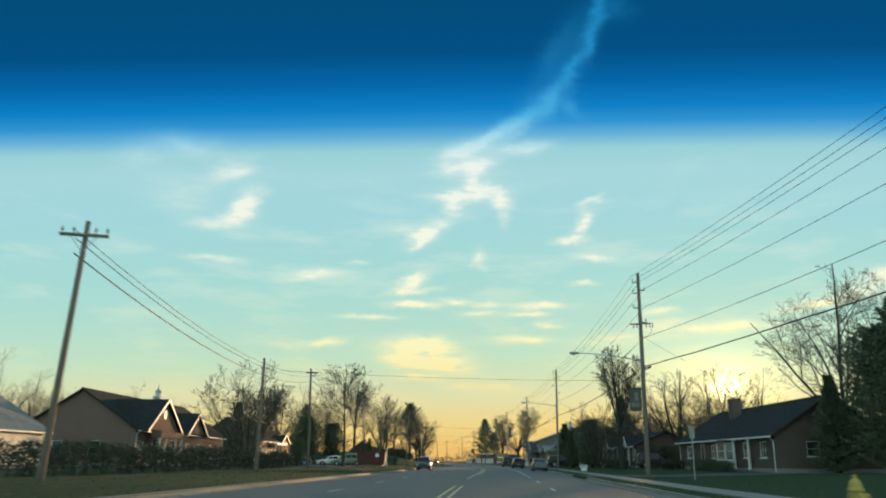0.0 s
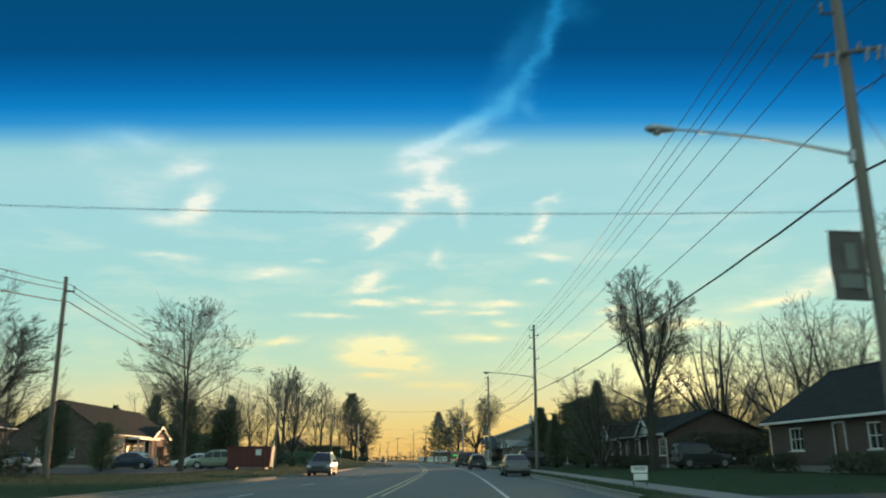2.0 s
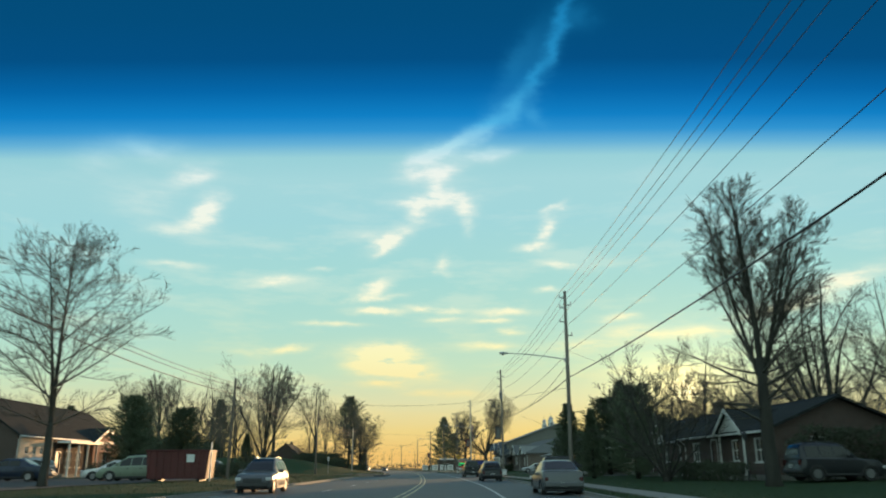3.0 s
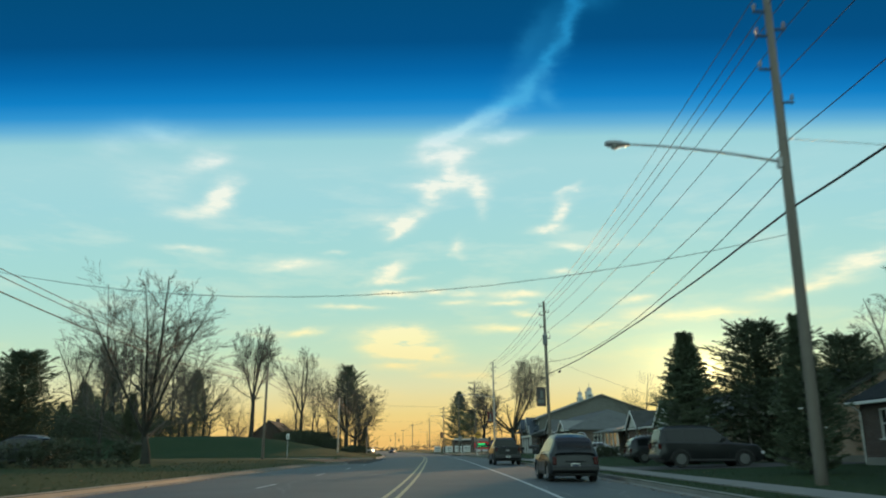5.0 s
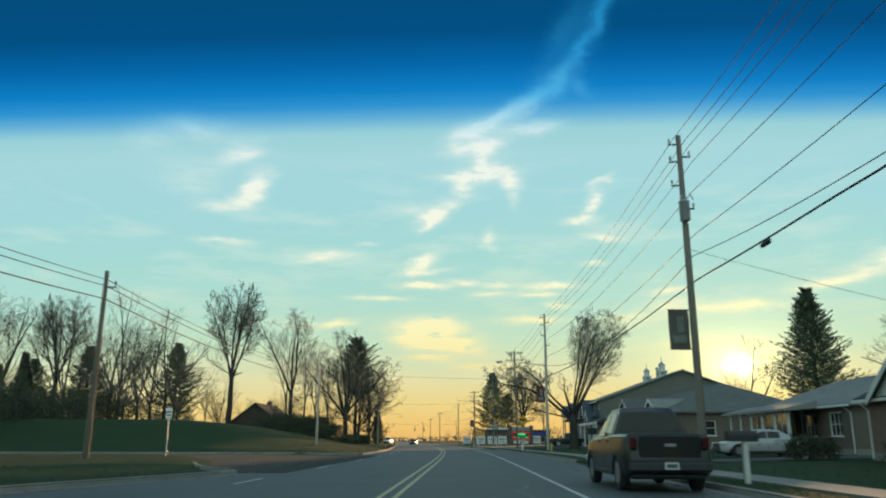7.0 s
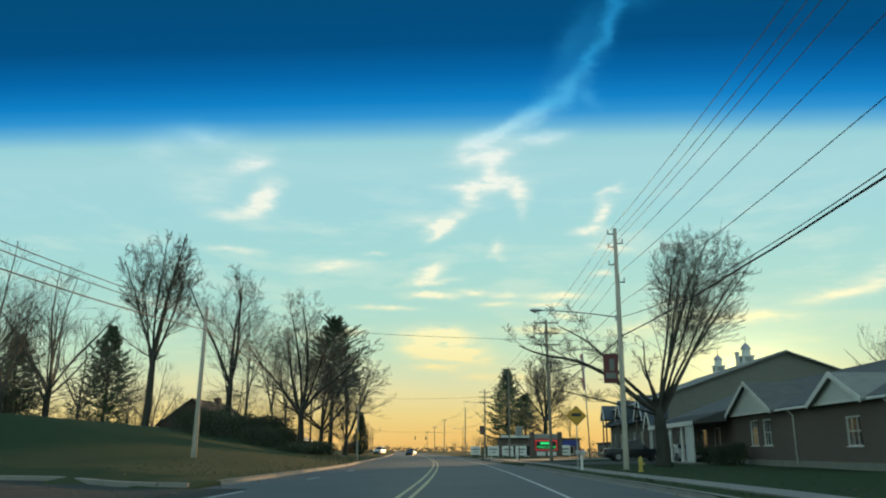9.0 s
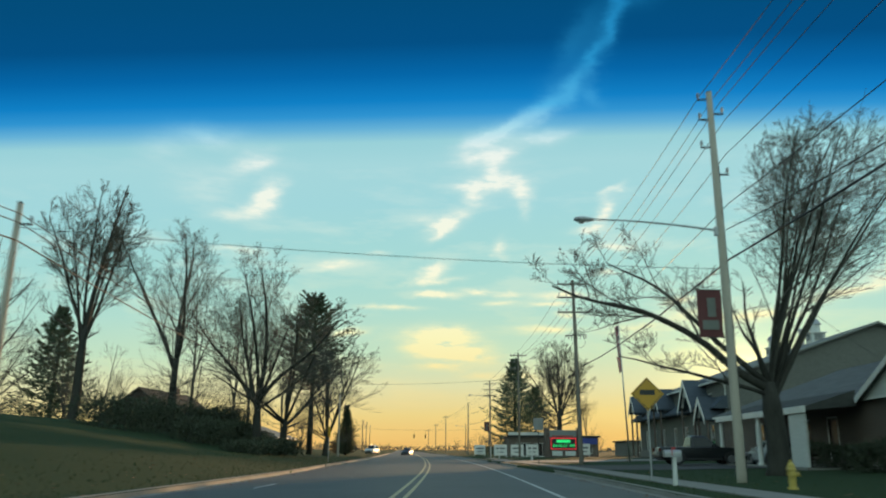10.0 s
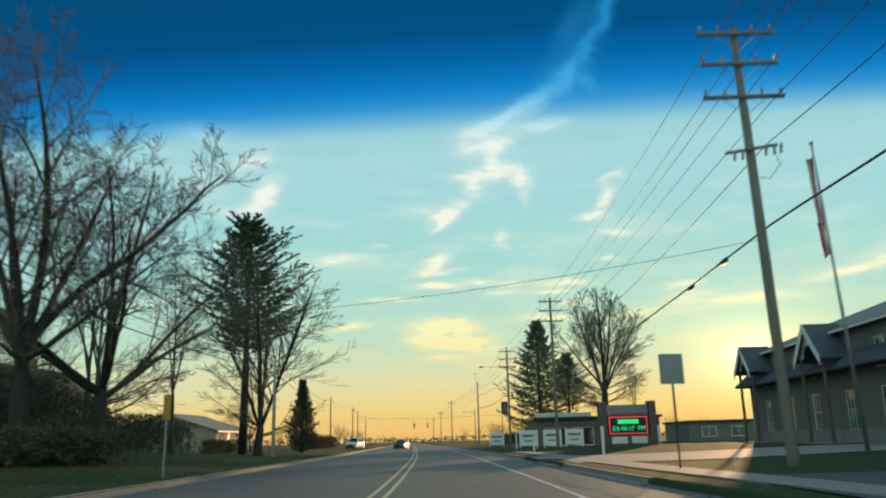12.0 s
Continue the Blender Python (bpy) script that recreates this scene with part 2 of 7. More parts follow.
ASPHALT = material("asphalt", (0.068, 0.078, 0.074), (0.043, 0.051, 0.048), rough=0.62, scale=0.35, fine=55, bump=0.5, spread=0.6, dist=0.01)
SIDE_ASPHALT = material("side_asphalt", (0.060, 0.063, 0.056), (0.038, 0.040, 0.036), rough=0.95, scale=0.3, fine=40, bump=0.5, dist=0.01, spec=0.12)
LOT = material("lot_asphalt", (0.09, 0.09, 0.085), (0.055, 0.055, 0.055), rough=0.92, scale=0.3, fine=40, bump=0.4, dist=0.01, spec=0.2)
PATCH = material("tar_patch", (0.03, 0.03, 0.032), (0.045, 0.045, 0.045), rough=0.5, scale=1.5, fine=40, bump=0.3, dist=0.01)
CONCRETE = material("concrete", (0.23, 0.225, 0.20), (0.155, 0.15, 0.135), rough=0.85, scale=0.9, fine=30, bump=0.3, dist=0.006)
YELLOW = material("yellow_road_paint", (0.58, 0.49, 0.25), (0.30, 0.27, 0.17), rough=0.6, scale=3, fine=30, bump=0.2)
WHITE_LINE = material("white_road_paint", (0.62, 0.62, 0.58), (0.34, 0.34, 0.33), rough=0.6, scale=2, fine=30, bump=0.2)
GRASS = material("lawn", (0.022, 0.046, 0.019), (0.034, 0.053, 0.022), rough=0.95, scale=0.16, fine=9, bump=0.9, spread=0.5, dist=0.06, spec=0.1)
BLADES = material("grass_blades", (0.034, 0.060, 0.024), (0.058, 0.070, 0.032), rough=0.8, scale=0.4, fine=20, bump=0, spec=0.2)
LEAFLITTER = material("dry_leaves", (0.22, 0.13, 0.06), (0.12, 0.07, 0.035), rough=0.9, scale=2, fine=20, bump=0)
BARK = material("bark", (0.064, 0.062, 0.054), (0.030, 0.030, 0.026), rough=0.95, scale=3, fine=22, bump=1.0, vary=0.2, stretch=(1, 1, 0.25), spec=0.15)
TWIG = material("twigs", (0.115, 0.110, 0.095), (0.070, 0.068, 0.058), rough=0.9, scale=2, fine=10, bump=0, vary=0.25, spec=0.2)
NEEDLE = material("needles", (0.082, 0.112, 0.072), (0.118, 0.140, 0.088), rough=0.8, scale=1.2, fine=9, bump=0, vary=0.25, spec=0.2)
HEDGE = material("hedge_leaves", (0.046, 0.062, 0.040), (0.068, 0.074, 0.048), rough=0.85, scale=1.5, fine=12, bump=0, vary=0.2, spec=0.2)
DRYLEAF = material("clinging_leaves", (0.17, 0.095, 0.045), (0.10, 0.055, 0.030), rough=0.85, scale=1.5, fine=12, bump=0, vary=0.2, spec=0.2)
POLEWOOD = material("weathered_pole_wood", (0.19, 0.168, 0.14), (0.115, 0.10, 0.085), rough=0.9, scale=2, fine=40, bump=0.7, vary=0.2, stretch=(1, 1, 0.08), dist=0.012)
# darker copy of the pole wood; standing against the light is in its colour
POLE_BACKLIT = material("backlit_pole_wood", (0.15, 0.125, 0.10), (0.09, 0.075, 0.062), rough=0.9, scale=2, fine=40, bump=0.7, vary=0.2, stretch=(1, 1, 0.08), dist=0.012)
CONCRETE_POLE = material("pale_pole", (0.40, 0.36, 0.30), (0.28, 0.25, 0.21), rough=0.85, scale=2, fine=40, bump=0.4, vary=0.1, stretch=(1, 1, 0.1))
STEEL = material("galvanised_steel", (0.42, 0.43, 0.44), (0.30, 0.31, 0.32), rough=0.45, metal=0.8, scale=5, fine=50, bump=0.1)
DARKSTEEL = material("dark_steel", (0.05, 0.05, 0.052), (0.03, 0.03, 0.03), rough=0.5, metal=0.4, scale=5, fine=50, bump=0.1)
WIRE = material("black_cable", (0.025, 0.025, 0.027), (0.018, 0.018, 0.02), rough=0.6, scale=5, fine=40, bump=0)
PORCELAIN = material("grey_insulator", (0.30, 0.30, 0.31), (0.2, 0.2, 0.21), rough=0.3, scale=8, fine=50, bump=0)
CANGREY = material("transformer_grey", (0.27, 0.29, 0.30), (0.2, 0.21, 0.22), rough=0.5, scale=4, fine=40, bump=0.1)
BANNER_NAVY = material("navy_banner", (0.105, 0.088, 0.082), (0.075, 0.064, 0.060), rough=0.8, scale=3, fine=80, bump=0.1)
BANNER_RED = material("maroon_banner", (0.13, 0.035, 0.035), (0.09, 0.028, 0.03), rough=0.8, scale=3, fine=80, bump=0.1)
BANNER_PALE = material("banner_print", (0.16, 0.165, 0.15), (0.12, 0.125, 0.115), rough=0.8, scale=3, fine=80, bump=0.1)
BRICK = brick_material("red_brick", (0.17, 0.090, 0.068), (0.125, 0.066, 0.052), (0.28, 0.26, 0.235))
BRICK_DARK = brick_material("brown_brick", (0.115, 0.080, 0.064), (0.085, 0.060, 0.050), (0.22, 0.20, 0.18))
BRICK_DEEP = brick_material("dark_brick", (0.085, 0.052, 0.042), (0.06, 0.038, 0.032), (0.14, 0.13, 0.12))
BRICK_TAN = brick_material("tan_brick", (0.40, 0.28, 0.20), (0.32, 0.21, 0.15), (0.45, 0.42, 0.38))
# stucco and front brick of one house, paled to put low sun into them
STUCCO_SUNLIT = material("sunlit_cream_stucco", (0.60, 0.47, 0.37), (0.50, 0.39, 0.30), rough=0.9, scale=1.5, fine=40, bump=0.2, dist=0.01)
BRICK_SUNLIT = brick_material("sunlit_brick", (0.40, 0.215, 0.155), (0.33, 0.17, 0.12), (0.42, 0.37, 0.32))
BRICK_HALL = brick_material("faded_brick", (0.140, 0.140, 0.124), (0.112, 0.112, 0.100), (0.20, 0.20, 0.185))
SIDING = material("white_siding", (0.56, 0.57, 0.55), (0.46, 0.47, 0.45), rough=0.6, scale=1.5, fine=20, bump=0.15, stretch=(1, 1, 12))
TRIM = material("white_trim", (0.66, 0.66, 0.63), (0.53, 0.53, 0.51), rough=0.5, scale=3, fine=30, bump=0.08)
SHINGLE = material("grey_shingles", (0.080, 0.083, 0.078), (0.050, 0.052, 0.050), rough=0.92, scale=1.2, fine=14, bump=0.7, stretch=(1, 1, 3), dist=0.02, spec=0.15)
SHINGLE_DARK = material("dark_shingles", (0.034, 0.038, 0.038), (0.022, 0.025, 0.025), rough=0.95, scale=1.2, fine=14, bump=0.7, stretch=(1, 1, 3), dist=0.02, spec=0.1)
SHINGLE_MID = material("weathered_shingles", (0.145, 0.15, 0.145), (0.095, 0.10, 0.097), rough=0.9, scale=1.0, fine=14, bump=0.7, stretch=(1, 1, 3), dist=0.02, spec=0.15)
SHINGLE_PALE = material("pale_shingles", (0.24, 0.245, 0.23), (0.17, 0.175, 0.165), rough=0.9, scale=1.0, fine=14, bump=0.7, stretch=(1, 1, 3), dist=0.02, spec=0.15)
SLATE_BLUE = material("blue_shingles", (0.082, 0.098, 0.12), (0.058, 0.07, 0.088), rough=0.85, scale=1.2, fine=14, bump=0.6, stretch=(1, 1, 3), dist=0.02, spec=0.15)
WINDOW = material("window_glass", (0.02, 0.023, 0.025), (0.03, 0.033, 0.035), rough=0.06, scale=1, fine=5, bump=0, spec=0.8)
CURTAIN = material("curtain", (0.42, 0.40, 0.36), (0.3, 0.29, 0.26), rough=0.9, scale=3, fine=20, bump=0.2)
DOORPAINT = material("door_paint", (0.10, 0.05, 0.04), (0.07, 0.036, 0.03), rough=0.4, scale=3, fine=30, bump=0.05)
TYRE = material("tyre_rubber", (0.022, 0.022, 0.022), (0.03, 0.03, 0.03), rough=0.85, scale=8, fine=60, bump=0.2)
ALLOY = material("alloy_wheel", (0.45, 0.45, 0.46), (0.35, 0.35, 0.36), rough=0.3, metal=0.9, scale=6, fine=40, bump=0)
CARGLASS = material("car_glass", (0.008, 0.010, 0.011), (0.012, 0.014, 0.015), rough=0.04, scale=1, fine=5, bump=0, spec=0.35)
PLASTIC = material("black_plastic", (0.025, 0.025, 0.026), (0.035, 0.035, 0.036), rough=0.55, scale=8, fine=60, bump=0.1)
CHROME = material("chrome", (0.7, 0.7, 0.7), (0.6, 0.6, 0.6), rough=0.12, metal=1.0, scale=4, fine=20, bump=0)
TAIL = material("tail_lamp", (0.075, 0.012, 0.011), (0.055, 0.010, 0.009), rough=0.15, scale=8, fine=40, bump=0)
HEAD = material("head_lamp", (0.55, 0.56, 0.56), (0.42, 0.42, 0.43), rough=0.1, scale=8, fine=40, bump=0, spec=0.8)
PLATE = material("plate", (0.55, 0.55, 0.52), (0.45, 0.45, 0.43), rough=0.4, scale=8, fine=40, bump=0)
PLATE_BAR = material("plate_bar", (0.06, 0.07, 0.12), (0.05, 0.06, 0.1), rough=0.4, scale=8, fine=40, bump=0)
SIGN_YELLOW = material("yellow_sign", (0.54, 0.29, 0.02), (0.45, 0.24, 0.02), rough=0.35, scale=3, fine=30, bump=0)
SIGN_WHITE = material("white_sign", (0.72, 0.72, 0.70), (0.62, 0.62, 0.6), rough=0.4, scale=3, fine=30, bump=0)
SIGN_BACK = material("sign_back", (0.30, 0.31, 0.31), (0.22, 0.23, 0.23), rough=0.4, metal=0.6, scale=3, fine=30, bump=0)
BLACK = material("black_paint", (0.02, 0.02, 0.02), (0.03, 0.03, 0.03), rough=0.5, scale=4, fine=30, bump=0)
BAR_GREY = material("grey_print", (0.16, 0.17, 0.18), (0.12, 0.13, 0.14), rough=0.6, scale=6, fine=40, bump=0)
BAR_RED = material("red_print", (0.45, 0.05, 0.04), (0.36, 0.04, 0.035), rough=0.6, scale=6, fine=40, bump=0)
LED_RED = material("red_led_border", (0.3, 0.02, 0.02), rough=0.5, bump=0, glow=((1.0, 0.05, 0.06), 0.85))
LED_GREEN = material("green_led", (0.02, 0.3, 0.08), rough=0.5, bump=0, glow=((0.03, 0.95, 0.25), 0.75))
HYDRANT = material("hydrant_yellow", (0.48, 0.36, 0.07), (0.34, 0.25, 0.06), rough=0.5, scale=6, fine=40, bump=0.2)
RED_PAINT = material("red_steel_paint", (0.115, 0.024, 0.022), (0.08, 0.020, 0.018), rough=0.6, scale=1.5, fine=20, bump=0.2)
BLUE_DISPLAY = material("blue_display_colour", (0.03, 0.05, 0.28), (0.025, 0.04, 0.2), rough=0.5, scale=2, fine=30, bump=0)
FLAG_RED = material("flag_red", (0.42, 0.045, 0.05), (0.33, 0.035, 0.04), rough=0.8, scale=3, fine=60, bump=0.1)
FLAG_WHITE = material("flag_white", (0.60, 0.58, 0.56), (0.5, 0.48, 0.46), rough=0.8, scale=3, fine=60, bump=0.1)
FLAG_BLUE = material("flag_blue", (0.04, 0.05, 0.16), (0.03, 0.04, 0.12), rough=0.8, scale=3, fine=60, bump=0.1)
LAMPGLASS = material("lamp_lens", (0.34, 0.33, 0.30), (0.28, 0.27, 0.25), rough=0.25, scale=6, fine=30, bump=0)
SIGNAL = material("signal_housing", (0.16, 0.13, 0.03), (0.12, 0.1, 0.03), rough=0.5, scale=6, fine=30, bump=0)


def paint(name, colour):
    m = material(name, colour, tuple(c * 0.82 for c in colour), rough=0.28, metal=0.12, scale=2.5, fine=40, bump=0, spec=0.3)
    m.node_tree.nodes["Principled BSDF"].inputs["Coat Weight"].default_value = 0.18
    m.node_tree.nodes["Principled BSDF"].inputs["Coat Roughness"].default_value = 0.08
    return m


GREYCAR = paint("grey_car_paint", (0.10, 0.106, 0.11))
SILVER = paint("silver_car_paint", (0.36, 0.37, 0.38))
CHARCOAL = paint("charcoal_car_paint", (0.026, 0.029, 0.032))
BLACKCAR = paint("black_car_paint", (0.018, 0.020, 0.021))
WHITECAR = paint("white_car_paint", (0.62, 0.62, 0.60))
GREENCAR = paint("pale_green_car_paint", (0.22, 0.27, 0.20))
BLUECAR = paint("dark_blue_car_paint", (0.02, 0.03, 0.055))


# ---- building blocks ----
class Geo:
    """Vertices and faces of one mesh."""

    def __init__(self):
        self.v, self.f = [], []

    def add(self, verts, faces):
        n = len(self.v)
        self.v += [tuple(p) for p in verts]
        self.f += [tuple(i + n for i in face) for face in faces]
        return self

    def box(self, x0, y0, z0, x1, y1, z1, m=None):
        verts = [(x, y, z) for z in (z0, z1) for y in (y0, y1) for x in (x0, x1)]
        if m is not None:
            verts = [m @ Vector(p) for p in verts]
        return self.add(verts, [(0, 2, 3, 1), (4, 5, 7, 6), (0, 1, 5, 4), (2, 6, 7, 3), (0, 4, 6, 2), (1, 3, 7, 5)])

    def block(self, x0, y0, z0, x1, y1, z1, b, m=None):
        """A box with edges cut back by b."""
        b = min(b, abs(x1 - x0) * 0.4, abs(y1 - y0) * 0.4, abs(z1 - z0) * 0.4)
        verts = []
        for x, y, z, sx, sy, sz in ((x, y, z, sx, sy, sz) for x, sx in ((x0, 1), (x1, -1)) for y, sy in ((y0, 1), (y1, -1)) for z, sz in ((z0, 1), (z1, -1))):
            verts += [(x, y + sy * b, z + sz * b), (x + sx * b, y, z + sz * b), (x + sx * b, y + sy * b, z)]
        def at(i, j, k, a):
            return ((i * 2 + j) * 2 + k) * 3 + a
        faces = []
        for i in (0, 1):
            q = [at(i, 0, 0, 0), at(i, 1, 0, 0), at(i, 1, 1, 0), at(i, 0, 1, 0)]
            faces.append(q if i else q[::-1])
            q = [at(0, i, 0, 1), at(0, i, 1, 1), at(1, i, 1, 1), at(1, i, 0, 1)]
            faces.append(q if i else q[::-1])
            q = [at(0, 0, i, 2), at(1, 0, i, 2), at(1, 1, i, 2), at(0, 1, i, 2)]
            faces.append(q if i else q[::-1])
        for i in (0, 1):
            for j in (0, 1):
                s = (i + j) % 2
                for q in ([at(i, j, 0, 0), at(i, j, 0, 1), at(i, j, 1, 1), at(i, j, 1, 0)], [at(i, 0, j, 0), at(i, 1, j, 0), at(i, 1, j, 2), at(i, 0, j, 2)],
                          [at(0, i, j, 1), at(0, i, j, 2), at(1, i, j, 2), at(1, i, j, 1)]):
                    faces.append(q if s else q[::-1])
                for k in (0, 1):
                    q = [at(i, j, k, 0), at(i, j, k, 1), at(i, j, k, 2)]
                    faces.append(q if (i + j + k) % 2 else q[::-1])
        if m is not None:
            verts = [m @ Vector(p) for p in verts]
        return self.add(verts, faces)

    def tube(self, points, radii, sides, cap=True):
        pts = [Vector(p) for p in points]
        n = len(pts)
        rings = []
        side = None
        for i, p in enumerate(pts):
            d = (pts[min(i + 1, n - 1)] - pts[max(i - 1, 0)]).normalized()
            if side is None:
                side = d.orthogonal().normalized()
            side = (side - d * side.dot(d)).normalized()
            up = d.cross(side)
            rings += [p + (side * math.cos(a) + up * math.sin(a)) * radii[i] for a in (2 * math.pi * k / sides for k in range(sides))]
        faces = [(i * sides + k, i * sides + (k + 1) % sides, (i + 1) * sides + (k + 1) % sides, (i + 1) * sides + k) for i in range(n - 1) for k in range(sides)]
        if cap:
            faces += [tuple(range(sides))[::-1], tuple(range((n - 1) * sides, n * sides))]
        return self.add(rings, faces)

    def lathe(self, profile, sides, m=None):
        """Profile of (radius, z) turned round the z axis."""
        verts = [(r * math.cos(2 * math.pi * k / sides), r * math.sin(2 * math.pi * k / sides), z) for r, z in profile for k in range(sides)]
        faces = [(i * sides + k, i * sides + (k + 1) % sides, (i + 1) * sides + (k + 1) % sides, (i + 1) * sides + k) for i in range(len(profile) - 1) for k in range(sides)]
        faces += [tuple(range(sides))[::-1], tuple(range((len(profile) - 1) * sides, len(profile) * sides))]
        if m is not None:
            verts = [m @ Vector(p) for p in verts]
        return self.add(verts, faces)

    def prism(self, outline, a, b, axis="y", m=None):
        """An outline of (u, z) drawn out from a to b along x or y."""
        n = len(outline)
        verts = [((u, s, z) if axis == "y" else (s, u, z)) for s in (a, b) for u, z in outline]
        if m is not None:
            verts = [m @ Vector(p) for p in verts]
        return self.add(verts, [tuple(range(n)), tuple(range(n, 2 * n))[::-1]] + [(i, n + i, n + (i + 1) % n, (i + 1) % n) for i in range(n)])

    def mesh(self, name, smooth=False):
        me = bpy.data.meshes.new(name)
        me.from_pydata(self.v, [], self.f)
        if smooth:
            me.polygons.foreach_set("use_smooth", [True] * len(me.polygons))
        me.update()
        return me


def tidy(me):
    bm = bmesh.new()
    bm.from_mesh(me)
    bmesh.ops.recalc_face_normals(bm, faces=bm.faces)
    bm.to_mesh(me)
    bm.free()


def part(name, geo, mat, parent=None, label="", smooth=False, m=None):
    me = geo.mesh(name, smooth)
    if len(geo.f) < 4000:
        tidy(me)
    me.materials.append(mat)
    ob = new(name, me)
    if parent is not None:
        ob.parent = parent
    if m is not None:
        ob.matrix_basis = m
    if label:
        tagged(ob, label)
    return ob


def thing(name, m, label, category, group=""):
    ob = new(name)
    ob.empty_display_size = 0.2
    ob.matrix_basis = m
    return tagged(ob, label, category, group)


def structure(name, geo, mat, label, category, smooth=False):
    return tagged(part(name, geo, mat, smooth=smooth), label, category, kind="structure")


def words(name, text, size, mat, parent, m, label=""):
    """A line of raised lettering, turned into a mesh."""
    curve = bpy.data.curves.new(name, "FONT")
    curve.body, curve.size, curve.extrude, curve.align_x, curve.align_y = text, size, 0.004, "CENTER", "CENTER"
    ghost = bpy.data.objects.new(name, curve)
    me = bpy.data.meshes.new_from_object(ghost)
    bpy.data.objects.remove(ghost)
    me.materials.clear()
    me.materials.append(mat)
    ob = new(name, me)
    ob.parent, ob.matrix_basis = parent, m
    if label:
        tagged(ob, label)
    return ob


def ease(x, a, b):
    s = min(max((x - a) / (b - a), 0.0), 1.0)
    return s * s * (3 - 2 * s)


# ---- the road: its middle line bends gently to the left ----
MID = [(-90, -6.6), (-40, -3.6), (0, -1.4), (29, -0.1), (55, 1.35), (80, 2.85), (104, 4.1), (122, 4.7), (141, 4.93), (165, 5.0), (190, 5.0), (215, 4.7),
       (247, 3.6), (279, 1.7), (306, -0.3), (348, -3.8), (405, -8.7), (520, -19.0), (900, -55.0), (2600, -230.0)]
MID_Y = [p[0] for p in MID]


def mid(y):
    i = min(max(sum(1 for a in MID_Y if a <= y) - 1, 0), len(MID) - 2)
    (y0, x0), (y1, x1) = MID[i], MID[i + 1]
    def slope(k):
        a, b = MID[max(k - 1, 0)], MID[min(k + 1, len(MID) - 1)]
        return (b[1] - a[1]) / (b[0] - a[0])
    h, s = y1 - y0, (y - y0) / (y1 - y0)
    return ((2 * s**3 - 3 * s**2 + 1) * x0 + (s**3 - 2 * s**2 + s) * h * slope(i) + (3 * s**2 - 2 * s**3) * x1 + (s**3 - s**2) * h * slope(i + 1))


def left_kerb(y):
    return -8.9 + 2.5 * ease(y, 156, 169) - 0.6 * ease(y, 236, 256)


def right_kerb(y):
    return 7.6 - 0.7 * ease(y, 196, 222) - 0.6 * ease(y, 240, 262)


def corner_near(x):
    """The near edge of the street that leaves to the left, rounding its corner."""
    return 169.0 + 20.5 * ease(-x, 1.0, 12)


def corner_far(x):
    return 202.5 + 4.5 * ease(-x, 2.5, 9)


def bank(x, y):
    """The lawn beyond the side street rises away from the road."""
    u = mid(y) + left_kerb(y) - x
    return 3.1 * ease(u, 0.8, 25) * ease(y, 208, 230) * (1 - ease(y, 268, 300))


def ground_z(x, y):
    u = x - mid(y)
    if left_kerb(y) < u < right_kerb(y):
        return -0.06
    bumps = 0.05 * noise.noise(Vector((x * 0.11, y * 0.11, 0.0)))
    if u < 0:
        if corner_near(x) - 1.2 < y < corner_far(x) + 1.2:
            return -0.05
        return 0.13 + 0.22 * ease(left_kerb(y) - u, 0.5, 5) + bank(x, y) + bumps * ease(left_kerb(y) - u, 0, 4)
    return 0.13 + 0.25 * ease(u, 10.5, 24) * (1 - ease(y, 300, 340)) + bumps * ease(u - right_kerb(y), 3, 6)


def span(a, b, step):
    n = max(1, round((b - a) / step))
    return [a + (b - a) * i / n for i in range(n + 1)]


ROWS = span(-90, 150, 3.0) + span(150.75, 171, 0.75) + span(174, 330, 3.0) + span(340, 620, 10.0) + span(700, 2600, 95.0)


def make_ground():
    geo = Geo()
    lefts = [-1900, -900, -400, -200, -120, -80, -60, -48, -40, -34, -29, -25, -21.5, -18, -15, -12.5, -10.5, -9.2, -8, -7, -6, -5, -4, -3, -2.2, -1.5, -0.9, -0.4]
    rights = [0.35, 0.8, 1.4, 2.1, 2.9, 3.8, 5, 6.5, 8, 10, 12.5, 15, 18, 22, 28, 36, 50, 80, 130, 220, 420, 900, 1900]
    cols = len(lefts) + len(rights) + 4
    verts = []
    for y in ROWS:
        c, lk, rk = mid(y), left_kerb(y), right_kerb(y)
        xs = [c + lk + a for a in lefts] + [c + lk - 0.005, c + lk + 0.02, c + rk - 0.02, c + rk + 0.005] + [c + rk + a for a in rights]
        verts += [(x, y, ground_z(x, y)) for x in xs]
    faces = [(r * cols + k, r * cols + k + 1, (r + 1) * cols + k + 1, (r + 1) * cols + k) for r in range(len(ROWS) - 1) for k in range(cols - 1)]
    structure("ground", geo.add(verts, faces), GRASS, "short dull green winter lawn with brown patches", "ground", smooth=True)


def ribbon(geo, lo, hi, y0, y1, z, step=3.0):
    """A strip that follows the road, between two offsets from its middle."""
    ys = span(y0, y1, step)
    verts = []
    for y in ys:
        a, b = (f(y) if callable(f) else f for f in (lo, hi))
        verts += [(mid(y) + a, y, z), (mid(y) + b, y, z)]
    return geo.add(verts, [(2 * i, 2 * i + 1, 2 * i + 3, 2 * i + 2) for i in range(len(ys) - 1)])


